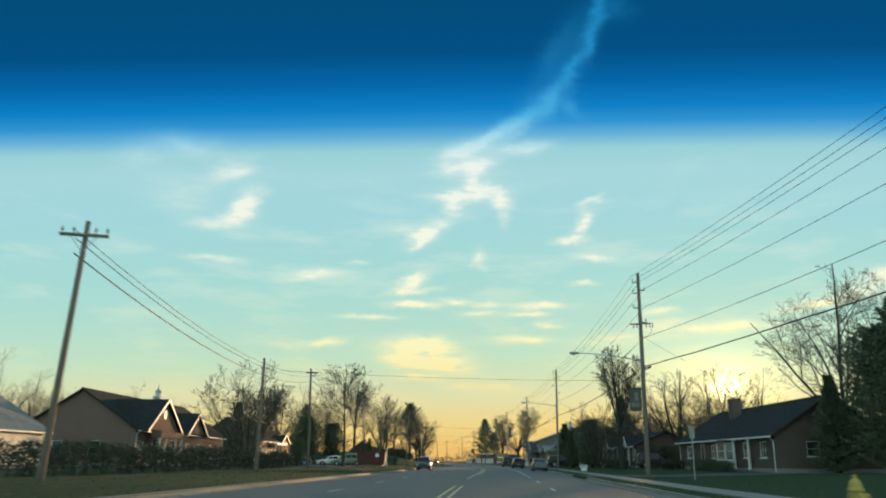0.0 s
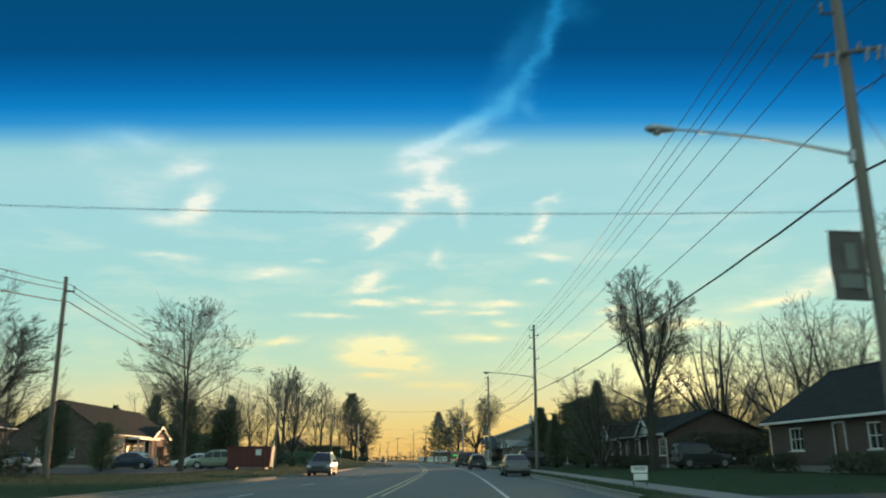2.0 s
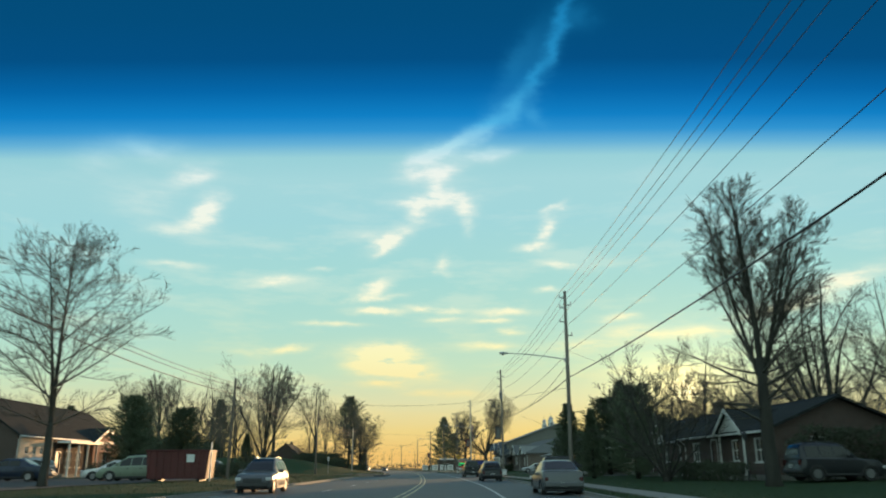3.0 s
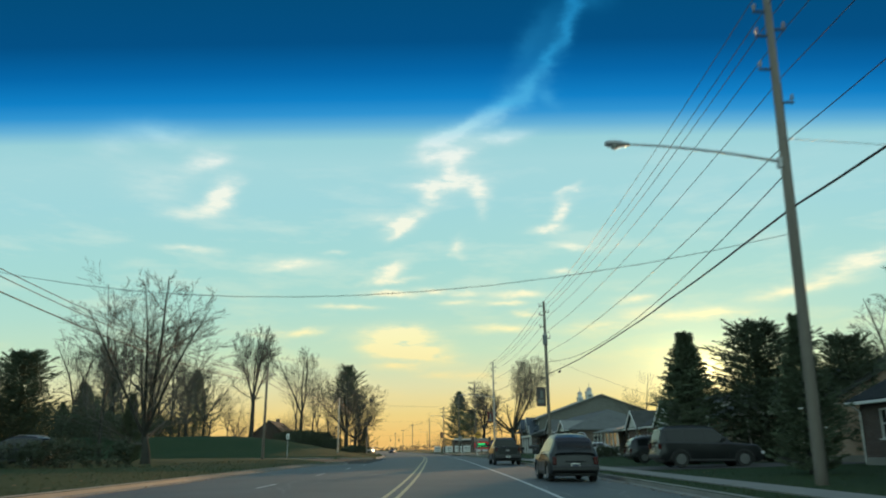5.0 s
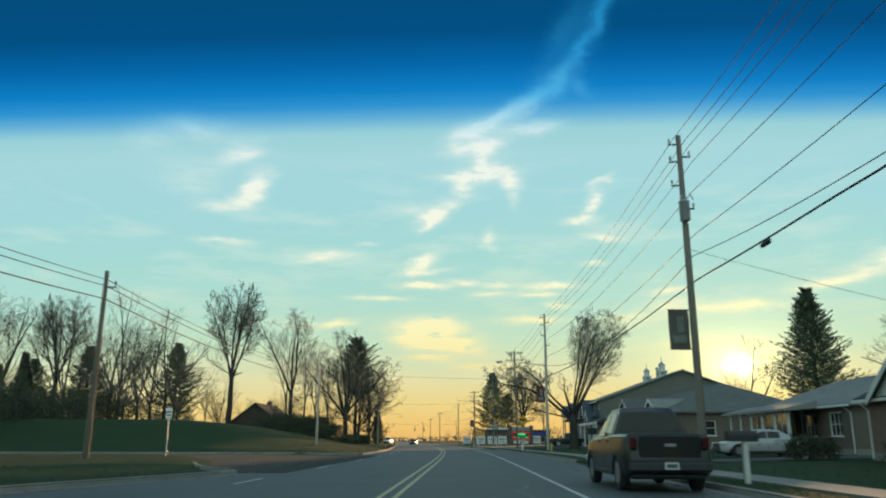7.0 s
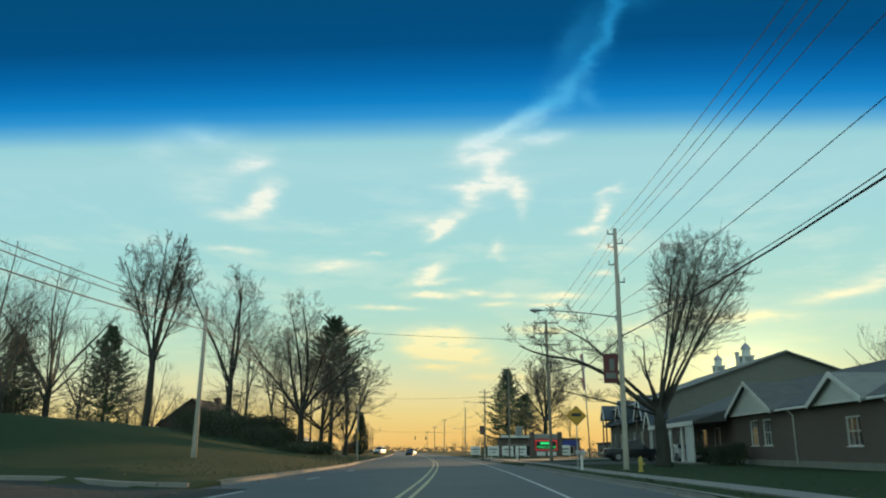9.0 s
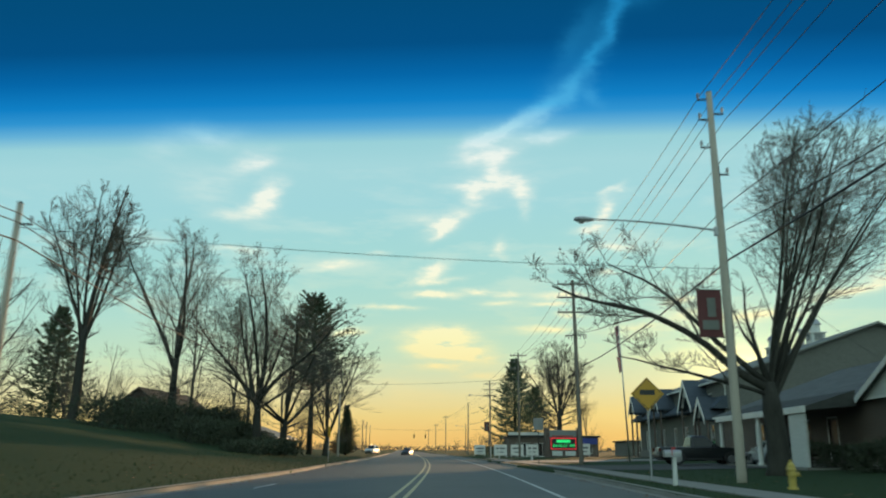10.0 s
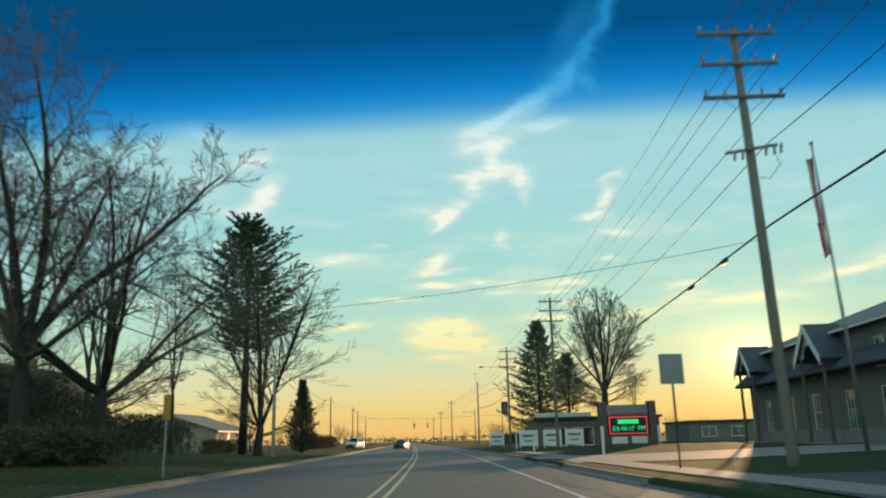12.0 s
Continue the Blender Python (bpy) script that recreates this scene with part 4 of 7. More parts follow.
PROTOS = {
    "round": bare_tree(11, 13.0, 0.24, FULL, lift=0.08, fork=0.22, stems=6, lean=38, shell=(7.6, 5.6, 5.2)),
    "upright": bare_tree(23, 14.0, 0.30, DENSE, lift=0.08, fork=0.40, stems=8, lean=26, low=12, thick=0.34, shell=(8.2, 6.2, 4.4)),
    "oval": bare_tree(26, 14.0, 0.26, FAN, lift=0.08, fork=0.40, stems=6, lean=20, low=5, thick=0.40, shell=(9.4, 4.8, 3.4)),
    "forked": bare_tree(31, 13.0, 0.22, OPEN, lift=0.08, fork=0.34, stems=3, lean=32, low=3, thick=0.6, shell=(7.9, 5.4, 4.6)),
    "leader": bare_tree(29, 13.0, 0.2, LEADER, lift=0.06, fork=0.28, stems=2, lean=14, thick=0.5, low=4, shell=(7.6, 5.8, 6.0)),
    "fan": bare_tree(37, 9.0, 0.22, VASE, lift=0.04, fork=0.08, stems=10, lean=34, thick=0.3, shell=(4.7, 4.9, 5.4)),
    "vase": bare_tree(43, 13.0, 0.28, SWEEP, lift=0.03, fork=0.16, stems=6, lean=30, thick=0.42, low=5, shell=(7.0, 6.3, 7.0)),
    "broad": bare_tree(41, 13.5, 0.26, OPEN, lift=0.05, fork=0.22, stems=7, lean=46, low=4, shell=(7.6, 6.0, 6.4)),
    "slim": bare_tree(53, 15.0, 0.15, LIGHT, lift=0.16, fork=0.35, stems=4, lean=18, low=5, apart=False),
    "light": bare_tree(61, 13.0, 0.18, LIGHT, lift=0.10, fork=0.28, stems=7, lean=34, low=4, shell=(7.6, 5.6, 4.5), apart=False),
    "lightb": bare_tree(67, 12.0, 0.17, LIGHT, lift=0.07, fork=0.2, stems=8, lean=40, low=4, shell=(6.8, 5.4, 4.9), apart=False),
    "street": bare_tree(73, 13.5, 0.36, OPEN, lift=0.10, fork=0.16, stems=8, lean=38, thick=0.42, low=4, shell=(7.6, 6.0, 6.0)),
    "bank": bare_tree(47, 15.0, 0.34, FULL, lift=0.06, fork=0.26, stems=5, lean=22, thick=0.5, low=3, shell=(10.0, 7.4, 5.6),
                      limbs=((0.95, (0.40, 0.10, 0.88), 10.2, 0.19, KNOB), (0.85, (0.80, -0.15, 0.50), 6.6, 0.12, FULL), (0.9, (-0.60, 0.10, 0.76), 12.0, 0.17, FULL))),
    "pruned": bare_tree(79, 16.2, 0.46, FULL, lift=0.12, fork=0.24, stems=11, lean=15, thick=0.22, bias=0.34, shell=(11.7, 5.0, 4.2),
                        limbs=((0.92, (-0.88, -0.10, 0.42), 10.8, 0.20, KNOB), (0.98, (-0.76, 0.10, 0.56), 9.2, 0.15, KNOB), (0.85, (-0.85, -0.25, 0.26), 7.0, 0.10, OPEN),
                               (1.0, (-0.35, -0.35, 0.75), 4.6, 0.13, PRUNED), (1.0, (-0.15, 0.3, 0.9), 4.2, 0.12, PRUNED))),
    "far": bare_tree(71, 12.0, 0.2, FARPLAN, lift=0.12, fork=0.25, stems=7, lean=36, apart=False),
    "pine": conifer(83, 16.0, 4.4, "pine_tree", "tall dark pine with uneven tiers of needles", 150, 0.27,
                    lambda s: (0.62 + 0.38 * (s - 0.42) / 0.14) if s < 0.56 else max(0.26, ((1 - s) / 0.44) ** 0.62), bare=0.42, rise=0.34, droop=0.12, trunk_r=0.24, inner=0.18, ragged=0.95, tuft=15, fans=12),
    "evergreen": conifer(87, 12.0, 3.4, "evergreen_tree", "dark full evergreen with layered boughs", 190, 0.32, lambda s: max(0.10, min(1.0, 1.55 * (1 - s) ** 0.8)) * (0.75 + 0.25 * min(1.0, s / 0.2)),
                         bare=0.07, rise=0.12, droop=0.25, ragged=0.7, tuft=8, fans=11),
    "big_evergreen": conifer(91, 20.0, 4.7, "evergreen_tree", "tall dark evergreen with a clumpy oval crown", 430, 0.34, lambda s: max(0.10, min(1.0, 1.42 * (1 - s) ** 0.72)) * (0.8 + 0.2 * min(1.0, s / 0.3)),
                             bare=0.08, rise=0.42, droop=0.1, ragged=0.8, tuft=10, fans=10, trunk_r=0.32),
    "spruce": conifer(89, 12.0, 3.3, "spruce_tree", "dark green conical spruce", 200, 0.40, lambda s: max(0.05, 1.02 - s), bare=0.03, rise=-0.05, droop=0.35, ragged=0.5, tuft=8, fans=11),
    "cypress": conifer(97, 8.0, 2.6, "evergreen_tree", "dense dark evergreen with an uneven rounded crown", 240, 0.21,
                       lambda s: 0.80 + 0.45 * s if s < 0.45 else max(0.10, (1 - ((s - 0.45) / 0.56) ** 2) ** 0.5), bare=0.02, rise=0.30, droop=0.1, ragged=0.75, tuft=12, fans=12),
    "arbor": conifer(101, 8.0, 2.1, "evergreen_tree", "pointed dark evergreen clad to the ground", 220, 0.21,
                     lambda s: max(0.05, 1.06 * (1 - s) ** 0.8) * (0.8 + 0.2 * min(1.0, s / 0.15)), bare=0.02, rise=0.22, droop=0.15, ragged=0.6, tuft=12, fans=11),
}

# right of the street
plant("round", 50, 101, 2.0, label="broad leafless tree behind the brick houses", group="bare trees")
plant("broad", 42, 62, 0.95, group="bare trees")
plant("cypress", 32.5, 59, 1.3, label="tall dark evergreen beside a brick house")
plant("arbor", 29.0, 60.5, 0.9)
plant("evergreen", 38, 66, 1.2)
plant("upright", 20.6, 97.4, 1.05, 200, label="tall leafless tree with many upright limbs beside a drive", group="bare trees")
plant("broad", 33.5, 100.5, 0.95, 60, group="bare trees")
plant("fan", 20.6, 113, 1.0, 40, group="bare trees")
plant("light", 30, 121, 0.8, group="bare trees")
plant("street", 32.4, 114, 1.05, 10, label="leafless tree with thick crooked limbs behind a low house", group="bare trees")
plant("light", 37, 112, 1.05, group="bare trees")
plant("lightb", 33, 96, 1.05, group="bare trees")
plant("lightb", 40, 104, 1.1, group="bare trees")
plant("light", 29, 128, 0.9, group="bare trees")
plant("light", 41, 132, 0.85, group="bare trees")
plant("cypress", 21.5, 123, 0.86, tall=1.0)
rng = random.Random(19)
for k in range(9):
    plant(("light", "lightb", "broad")[k % 3], rng.uniform(31, 48), 118 + 4.2 * k, rng.uniform(0.6, 0.85), group="bare trees")
plant("arbor", 19.6, 130, 0.72)
plant("arbor", 20.9, 147.2, 1.2, 30, tall=0.78)
plant("cypress", 25.2, 147.0, 1.15, 10, tall=0.84)
plant("cypress", 28.4, 143.0, 0.8)
plant("round", 36, 150, 0.8, group="bare trees")
plant("light", 40, 139, 0.85, group="bare trees")
plant("lightb", 47, 160, 0.8, group="bare trees")
plant("big_evergreen", 52.0, 242.5, 1.0, label="tall dark evergreen rising behind the low houses")
plant("light", 46, 250, 1.15, group="bare trees")
plant("broad", 60, 226, 1.35, group="bare trees")
plant("round", 64, 205, 1.1, group="bare trees")
plant("pruned", 19.4, 233.0, 1.0, 0, label="big leafless street tree with pruned limbs and a tall crown", group="bare trees")
plant("evergreen", 15.0, 361, 1.6, 40, label="dark evergreen tapering to a point beside the far shops")
plant("pine", 18.5, 352, 0.8)
plant("upright", 21.4, 338, 1.62, 250, tall=0.87, label="rounded leafless tree near a lit sign board", group="bare trees")
plant("slim", 28, 352, 0.8, group="bare trees")

# left of the street
plant("fan", -22, 86, 1.24, label="leafless tree fanning out from the ground in many stems", group="bare trees")
plant("lightb", -25, 97, 0.8, group="bare trees")
plant("leader", -13.6, 100, 0.97, 75, label="leafless tree with long fine spreading branches in a lawn strip", group="bare trees")
plant("cypress", -19.5, 100.5, 0.42)
plant("cypress", -27.6, 151, 1.05)
plant("cypress", -24.0, 158, 0.95)
plant("cypress", -35, 128, 0.8)
plant("light", -42, 172, 0.9, group="bare trees")
plant("vase", -13.2, 154, 0.98, 20, label="leafless tree with long upswept limbs at a street corner", group="bare trees")
plant("slim", -17.5, 157, 0.85, group="bare trees")
plant("arbor", -16.6, 160, 0.62)
plant("oval", -34.2, 277, 1.78, 40, tall=1.06, label="very tall leafless tree with an egg-shaped crown on the bank", group="bare trees")
plant("light", -42, 268, 1.5, group="bare trees")
plant("forked", -22.6, 272.8, 1.58, 100, label="tall leafless tree forking into two long limbs", group="bare trees")
plant("slim", -24.6, 279, 1.2, group="bare trees")
plant("slim", -21.0, 288, 1.15, 60, group="bare trees")
plant("slim", -15.8, 290, 0.95, 140, group="bare trees")
plant("bank", -11.9, 265, 1.05, 0, label="thick dark leafless tree at the foot of the bank", group="bare trees")
plant("evergreen", -59, 318, 1.65, tall=1.12)
plant("evergreen", -95, 350, 2.1)
plant("evergreen", -76, 289, 1.25)
plant("spruce", -74, 282, 1.2)
plant("pine", -16.2, 307.7, 1.36, 10, label="tall dark pine standing among leafless trees")
plant("vase", -12.3, 299, 1.25, 160, label="leafless tree fanning over the street beside a pine", group="bare trees")
plant("broad", -10.3, 268, 1.05, 120, label="leaning leafless tree with many limbs near the street", group="bare trees")
plant("slim", -19.5, 270, 1.05, 210, group="bare trees")
plant("slim", -17.8, 283, 1.1, group="bare trees")
plant("light", -27, 291, 0.9, group="bare trees")
plant("arbor", -12.0, 313, 0.86)
plant("light", -47, 262, 1.55, group="bare trees")
plant("lightb", -22, 330, 0.7, group="bare trees")

for x, y, k in ((-28, 284, 0.52), (-20.5, 280, 0.5), (-16.5, 273, 0.48), (-25.5, 275.5, 0.46), (-31, 279, 0.5), (-38, 283, 0.6)):
    plant("lightb", x, y, k, label="small leafless understory tree among taller trunks", group="bare trees")
plant("light", -53, 272, 1.8, group="bare trees")
plant("lightb", -58, 266, 1.75, group="bare trees")
plant("oval", -64, 275, 1.7, group="bare trees")
plant("forked", -70, 268, 1.65, group="bare trees")
plant("light", -50, 282, 1.75, group="bare trees")

# woods behind
rng = random.Random(77)
for k in range(29):
    y = 128 + k * 6.3 + rng.uniform(-2, 2)
    x = -62 - 18 * rng.random() + (20 if y > 235 else 0)
    plant(("light", "far", "slim", "lightb")[k % 4], x, y, rng.uniform(0.8, 1.15), group="woods on the left")
for k in range(8):
    plant(("spruce", "evergreen", "arbor")[k % 3], rng.uniform(-62, -44), rng.uniform(150, 265), rng.uniform(0.6, 0.95), group="woods on the left")
for k in range(9):
    plant(("light", "lightb")[k % 2], rng.uniform(-70, -46), rng.uniform(60, 135), rng.uniform(0.7, 1.0), group="woods on the left")
for k in range(22):
    plant(("far", "far", "slim")[k % 3], rng.uniform(56, 95), 70 + k * 9 + rng.uniform(-3, 3), rng.uniform(0.75, 1.1), group="woods on the right")
for k in range(46):
    y = rng.uniform(520, 760)
    plant("far", mid(y) + rng.choice((-1, 1)) * rng.uniform(16, 120), y, rng.uniform(0.55, 0.95), group="far woods")


# ---- utility poles, lamps and wires ----
def insulator(parent, x, y, z):
    g = Geo().lathe([(0.02, 0), (0.02, 0.08), (0.06, 0.09), (0.03, 0.13), (0.065, 0.14), (0.035, 0.2), (0.05, 0.21), (0.02, 0.26)], 8)
    part("insulator", g, PORCELAIN, parent, m=pose(x, y, z))


def utility_pole(x, y, height, lean=0.0, arms=(), brackets=(), lamp=None, banner=None, can=None, gear=None, label="tall weathered wooden utility pole",
                 r=0.17, wood=None, turn=3.0, group="utility poles"):
    base = ground_z(x, y)
    ob = thing("utility_pole", pose(x, y, base, 0, lean, turn), label, "utility pole", group)
    h = height - base
    part("shaft", Geo().tube([(0, 0, -0.3), (0, 0, 0.3), (0, 0, h * 0.5), (0, 0, h)], [r * 1.05, r, r * 0.85, r * 0.68], 12), wood or POLEWOOD, ob, smooth=True)
    part("pole_cap", Geo().lathe([(r * 0.7, 0), (r * 0.7, 0.03), (0.02, 0.08)], 10), DARKSTEEL, ob, m=pose(0, 0, h))
    for z, half in arms:
        part("crossarm", Geo().block(-half, -0.17 - 0.05, z - base - 0.06, half, -0.1, z - base + 0.06, 0.015), POLEWOOD, ob)
        for s in (-0.92, -0.45, 0.45, 0.92):
            insulator(ob, s * half, -0.16, z - base + 0.05)
        for s in (-1, 1):
            part("brace", Geo().tube([(s * half * 0.55, -0.16, z - base - 0.05), (s * 0.04, -0.16, z - base - 0.62)], [0.014, 0.014], 5), STEEL, ob)
    for z, side in brackets:
        part("bracket", Geo().block(min(0, side * 0.5), -0.03, z - base - 0.04, max(0, side * 0.5), 0.03, z - base + 0.03, 0.01), DARKSTEEL, ob)
        insulator(ob, side * 0.45, 0, z - base + 0.02)
    if lamp:
        reach, zj, zl = lamp
        zj, zl = zj - base, zl - base
        n = 9
        pts = [(-reach * s, 0, zj + (zl - zj) * (1 - (1 - s) ** 1.8)) for s in (i / n for i in range(n + 1))]
        part("lamp_arm", Geo().tube(pts, [0.045 - 0.015 * i / n for i in range(n + 1)], 8), STEEL, ob, "long galvanised bracket arm", smooth=True)
        part("arm_clamp", Geo().block(-0.24, -0.08, zj - 0.18, -0.1, 0.08, zj + 0.16, 0.02), STEEL, ob)
        head = Geo()
        rings = [(0.0, 0.05, 0.05), (-0.15, 0.10, 0.08), (-0.4, 0.16, 0.11), (-0.62, 0.15, 0.10), (-0.74, 0.06, 0.05)]
        verts = [(dx, w * math.cos(a), hh * math.sin(a)) for dx, w, hh in rings for a in (2 * math.pi * k / 10 for k in range(10))]
        head.add(verts, [(i * 10 + k, i * 10 + (k + 1) % 10, (i + 1) * 10 + (k + 1) % 10, (i + 1) * 10 + k) for i in range(4) for k in range(10)] + [tuple(range(10)), tuple(range(40, 50))])
        hd = part("lamp_head", head, STEEL, ob, "cobra-head street lamp, unlit", smooth=True, m=pose(-reach + 0.05, 0, zl))
        part("lens", Geo().lathe([(0.04, -0.17), (0.11, -0.13), (0.13, -0.08), (0.12, -0.04)], 10), LAMPGLASS, hd, smooth=True, m=pose(-0.45, 0, 0))
    if banner:
        zlo, zhi, mat = banner
        zlo, zhi = zlo - base, zhi - base
        for z in (zlo, zhi):
            part("banner_rod", Geo().tube([(-0.1, 0, z), (-1.14, 0, z + 0.01)], [0.018, 0.014], 6), DARKSTEEL, ob)
        g = Geo()
        cols, rows = 7, 12
        verts = [(-0.2 - 0.9 * i / (cols - 1), s * 0.004 + 0.03 * math.sin(j * 0.6 + i * 0.7), zlo + (zhi - zlo) * j / (rows - 1)) for s in (-1, 1) for i in range(cols) for j in range(rows)]
        k = cols * rows
        faces = [(i * rows + j, (i + 1) * rows + j, (i + 1) * rows + j + 1, i * rows + j + 1) for i in range(cols - 1) for j in range(rows - 1)]
        g.add(verts, faces + [tuple(k + a for a in f)[::-1] for f in faces])
        cloth = part("banner", g, mat, ob, "street banner hanging from two rods", smooth=True)
        part("banner_print", Geo().box(-0.96, -0.046, zlo + 0.28, -0.36, -0.042, zlo + 0.62).box(-0.74, -0.046, zlo + 0.75, -0.44, -0.042, zhi - 0.3), BANNER_PALE, cloth)
    if can:
        z = can - base
        c = part("transformer", Geo().lathe([(0.0, -0.5), (0.2, -0.5), (0.23, -0.46), (0.23, 0.36), (0.25, 0.38), (0.25, 0.42), (0.12, 0.5), (0.0, 0.52)], 16), CANGREY, ob,
                 "grey can-shaped transformer", smooth=True, m=pose(-0.1, -0.36, z))
        for a in (-0.1, 0.1):
            part("bushing", Geo().lathe([(0.03, 0.4), (0.05, 0.5), (0.03, 0.55), (0.05, 0.6), (0.02, 0.72)], 8), PORCELAIN, c, m=pose(a, 0, 0))
        part("fuse_holder", Geo().tube([(0.25, -0.1, z + 0.9), (0.42, -0.14, z + 0.6)], [0.03, 0.03], 6), PORCELAIN, ob)
    if gear:
        z = gear - base
        part("equipment_arm", Geo().block(-0.75, -0.26, z, 0.85, -0.17, z + 0.09, 0.015), POLEWOOD, ob, "angled equipment arm", m=pose(0, 0, 0, 0, 0, -25))
        for s in (-0.6, -0.35, 0.35, 0.6, 0.8):
            part("cutout", Geo().lathe([(0.03, 0), (0.055, 0.08), (0.03, 0.12), (0.055, 0.2), (0.03, 0.34)], 7), PORCELAIN, ob, m=pose(s * 0.9, -0.28 - s * 0.42, z - 0.28, 18, 0, 0))
        part("jumper_wire", Geo().tube([(0.6, -0.4, z), (0.7, -0.5, z - 0.6), (0.4, -0.3, z - 1.0), (0.1, -0.17, z - 0.9)], [0.012] * 4, 5), WIRE, ob)
    part("ground_wire", Geo().tube([(r * 0.9, -r * 0.45, 0.0), (r * 0.75, -r * 0.4, h * 0.55), (r * 0.7, -r * 0.35, h * 0.8)], [0.012] * 3, 5), DARKSTEEL, ob)
    return ob


STD = ((14.5, -1), (13.65, -1), (12.5, -1), (13.9, 1), (11.4, 1))
POLES = [(19.5, -6, 15.0), (14.2, 58.4, 15.2), (16.2, 122.6, 15.0), (16.7, 174.7, 14.9), (15.7, 226.7, 14.8), (14.7, 260.2, 14.5), (13.3, 317.6, 15.6), (9.6, 348.2, 13.9),
         (5.1, 400, 12.9), (-3.0, 470, 12.5), (-10, 545, 12.0), (-18, 630, 12.0)]
utility_pole(*POLES[0], brackets=STD, label="weathered wooden utility pole with side brackets")
utility_pole(*POLES[1], lean=0.6, brackets=STD, lamp=(4.8, 8.45, 8.95), banner=(4.75, 6.45, BANNER_NAVY), gear=11.2,
             label="wooden utility pole with street lamp and dark banner")
utility_pole(*POLES[2], lean=0.6, brackets=STD, lamp=(4.8, 9.42, 9.86), label="wooden utility pole carrying a long-armed street lamp")
utility_pole(*POLES[3], lean=-0.4, brackets=STD, banner=(5.0, 6.75, BANNER_NAVY), can=11.2, label="wooden utility pole with transformer and dark banner")
utility_pole(*POLES[4], brackets=STD, lamp=(4.8, 9.15, 9.55), banner=(5.15, 6.9, BANNER_RED), wood=CONCRETE_POLE, label="pale utility pole with street lamp and maroon banner")
utility_pole(*POLES[5], lean=-0.8, arms=((14.2, 1.3), (13.1, 1.3), (11.9, 1.35)), gear=10.0, label="wooden utility pole with three crossarms and switchgear")
utility_pole(*POLES[6], arms=((15.2, 1.25), (14.2, 1.25), (13.1, 1.25)), label="wooden utility pole with three crossarms")
utility_pole(*POLES[7], arms=((13.4, 1.2), (12.3, 1.2), (11.2, 1.2)), lamp=(3.4, 11.0, 11.3), banner=(4.6, 6.3, BANNER_RED), label="far utility pole with crossarms, lamp and banner")
utility_pole(*POLES[8], brackets=STD[:2], label="far wooden utility pole")
for p in POLES[9:]:
    utility_pole(*p, arms=((p[2] - 0.5, 1.1),), label="distant wooden utility pole")

LEFT_POLES = [(-14.8, 28.8, 10.1), (-14.9, 60.8, 8.8), (-14.4, 80.1, 10.2), (-11.8, 129.9, 8.75), (-10.0, 175.4, 8.7), (-8.5, 222.2, 8.9), (-9.9, 294.4, 7.6), (-23.1, 386, 9.7),
              (-26, 430, 9.7), (-33, 500, 10.0)]
for i, p in enumerate(LEFT_POLES):
    pale = i in (5, 6)
    utility_pole(*p, r=0.14, arms=((p[2] - 0.55, 0.95),) if i == 0 else (), brackets=() if i == 0 else ((p[2] - 0.7, 1),), wood=CONCRETE_POLE if pale else POLE_BACKLIT,
                 lean=(3.0, 0.8, -1.0, 1.2, 0.5, 0.3, 0, 0, 0, 0)[i], group="poles on the left",
                 label="pale slim utility pole beside a lawn" if pale else "short weathered wooden utility pole")


def sagging(name, points, r, sag, label, sides=5, ragged=0.0):
    """A wire hung from point to point."""
    g = Geo()
    rng = random.Random(len(points) + int(points[0][2] * 100))
    line = []
    for a, b in zip(points, points[1:]):
        a, b = Vector(a), Vector(b)
        n = max(6, min(26, int((b - a).length / 2.2)))
        for i in range(n):
            s = i / n
            p = a.lerp(b, s)
            p.z -= 4 * sag * s * (1 - s) * min(1.0, (b - a).length / 50)
            if ragged:
                p += Vector((0, rng.gauss(0, ragged), rng.gauss(0, ragged)))
            line.append(p)
    line.append(Vector(points[-1]))
    g.tube(line, [r] * len(line), sides)
    return tagged(part(name, g, WIRE, smooth=True), label, "cable", "overhead wires")


def on(i, dx, z):
    x, y, h = POLES[i]
    return (x + dx, y, z)


HIGH = range(0, 5)
for dx, z in ((-0.4, 14.7), (0.15, 14.65), (0.35, 14.4), (0.55, 13.75), (0.45, 12.3)):
    pts = [on(i, dx, z + (POLES[i][2] - 14.9) * 0.8) for i in HIGH] + [on(5, dx * 2, z - 0.4), on(6, dx * 2, z + 0.6), on(7, dx * 2, z - 1.2), on(8, dx, z - 2.2), on(9, dx, z - 2.4), on(10, dx, z - 2.6)]
    sagging("power_line", pts, 0.014, 0.7, "thin dark high-voltage wire strung along the poles")
for dx, z, r, sag in ((0.4, 10.25, 0.016, 0.7), (0.2, 8.05, 0.036, 0.5), (0.2, 9.2, 0.018, 1.5)):
    pts = [on(i, dx, z - (0.5 if z < 9 and i >= 5 else 0)) for i in (range(2, 5) if z == 9.2 else range(0, 9))]
    sagging("power_line" if z > 9 else "telephone_cable", pts, r, sag, "thick black bundled telephone cable along the poles" if r > 0.03 else "dark wire sagging from pole to pole",
            ragged=0.012 if r > 0.03 else 0.0)
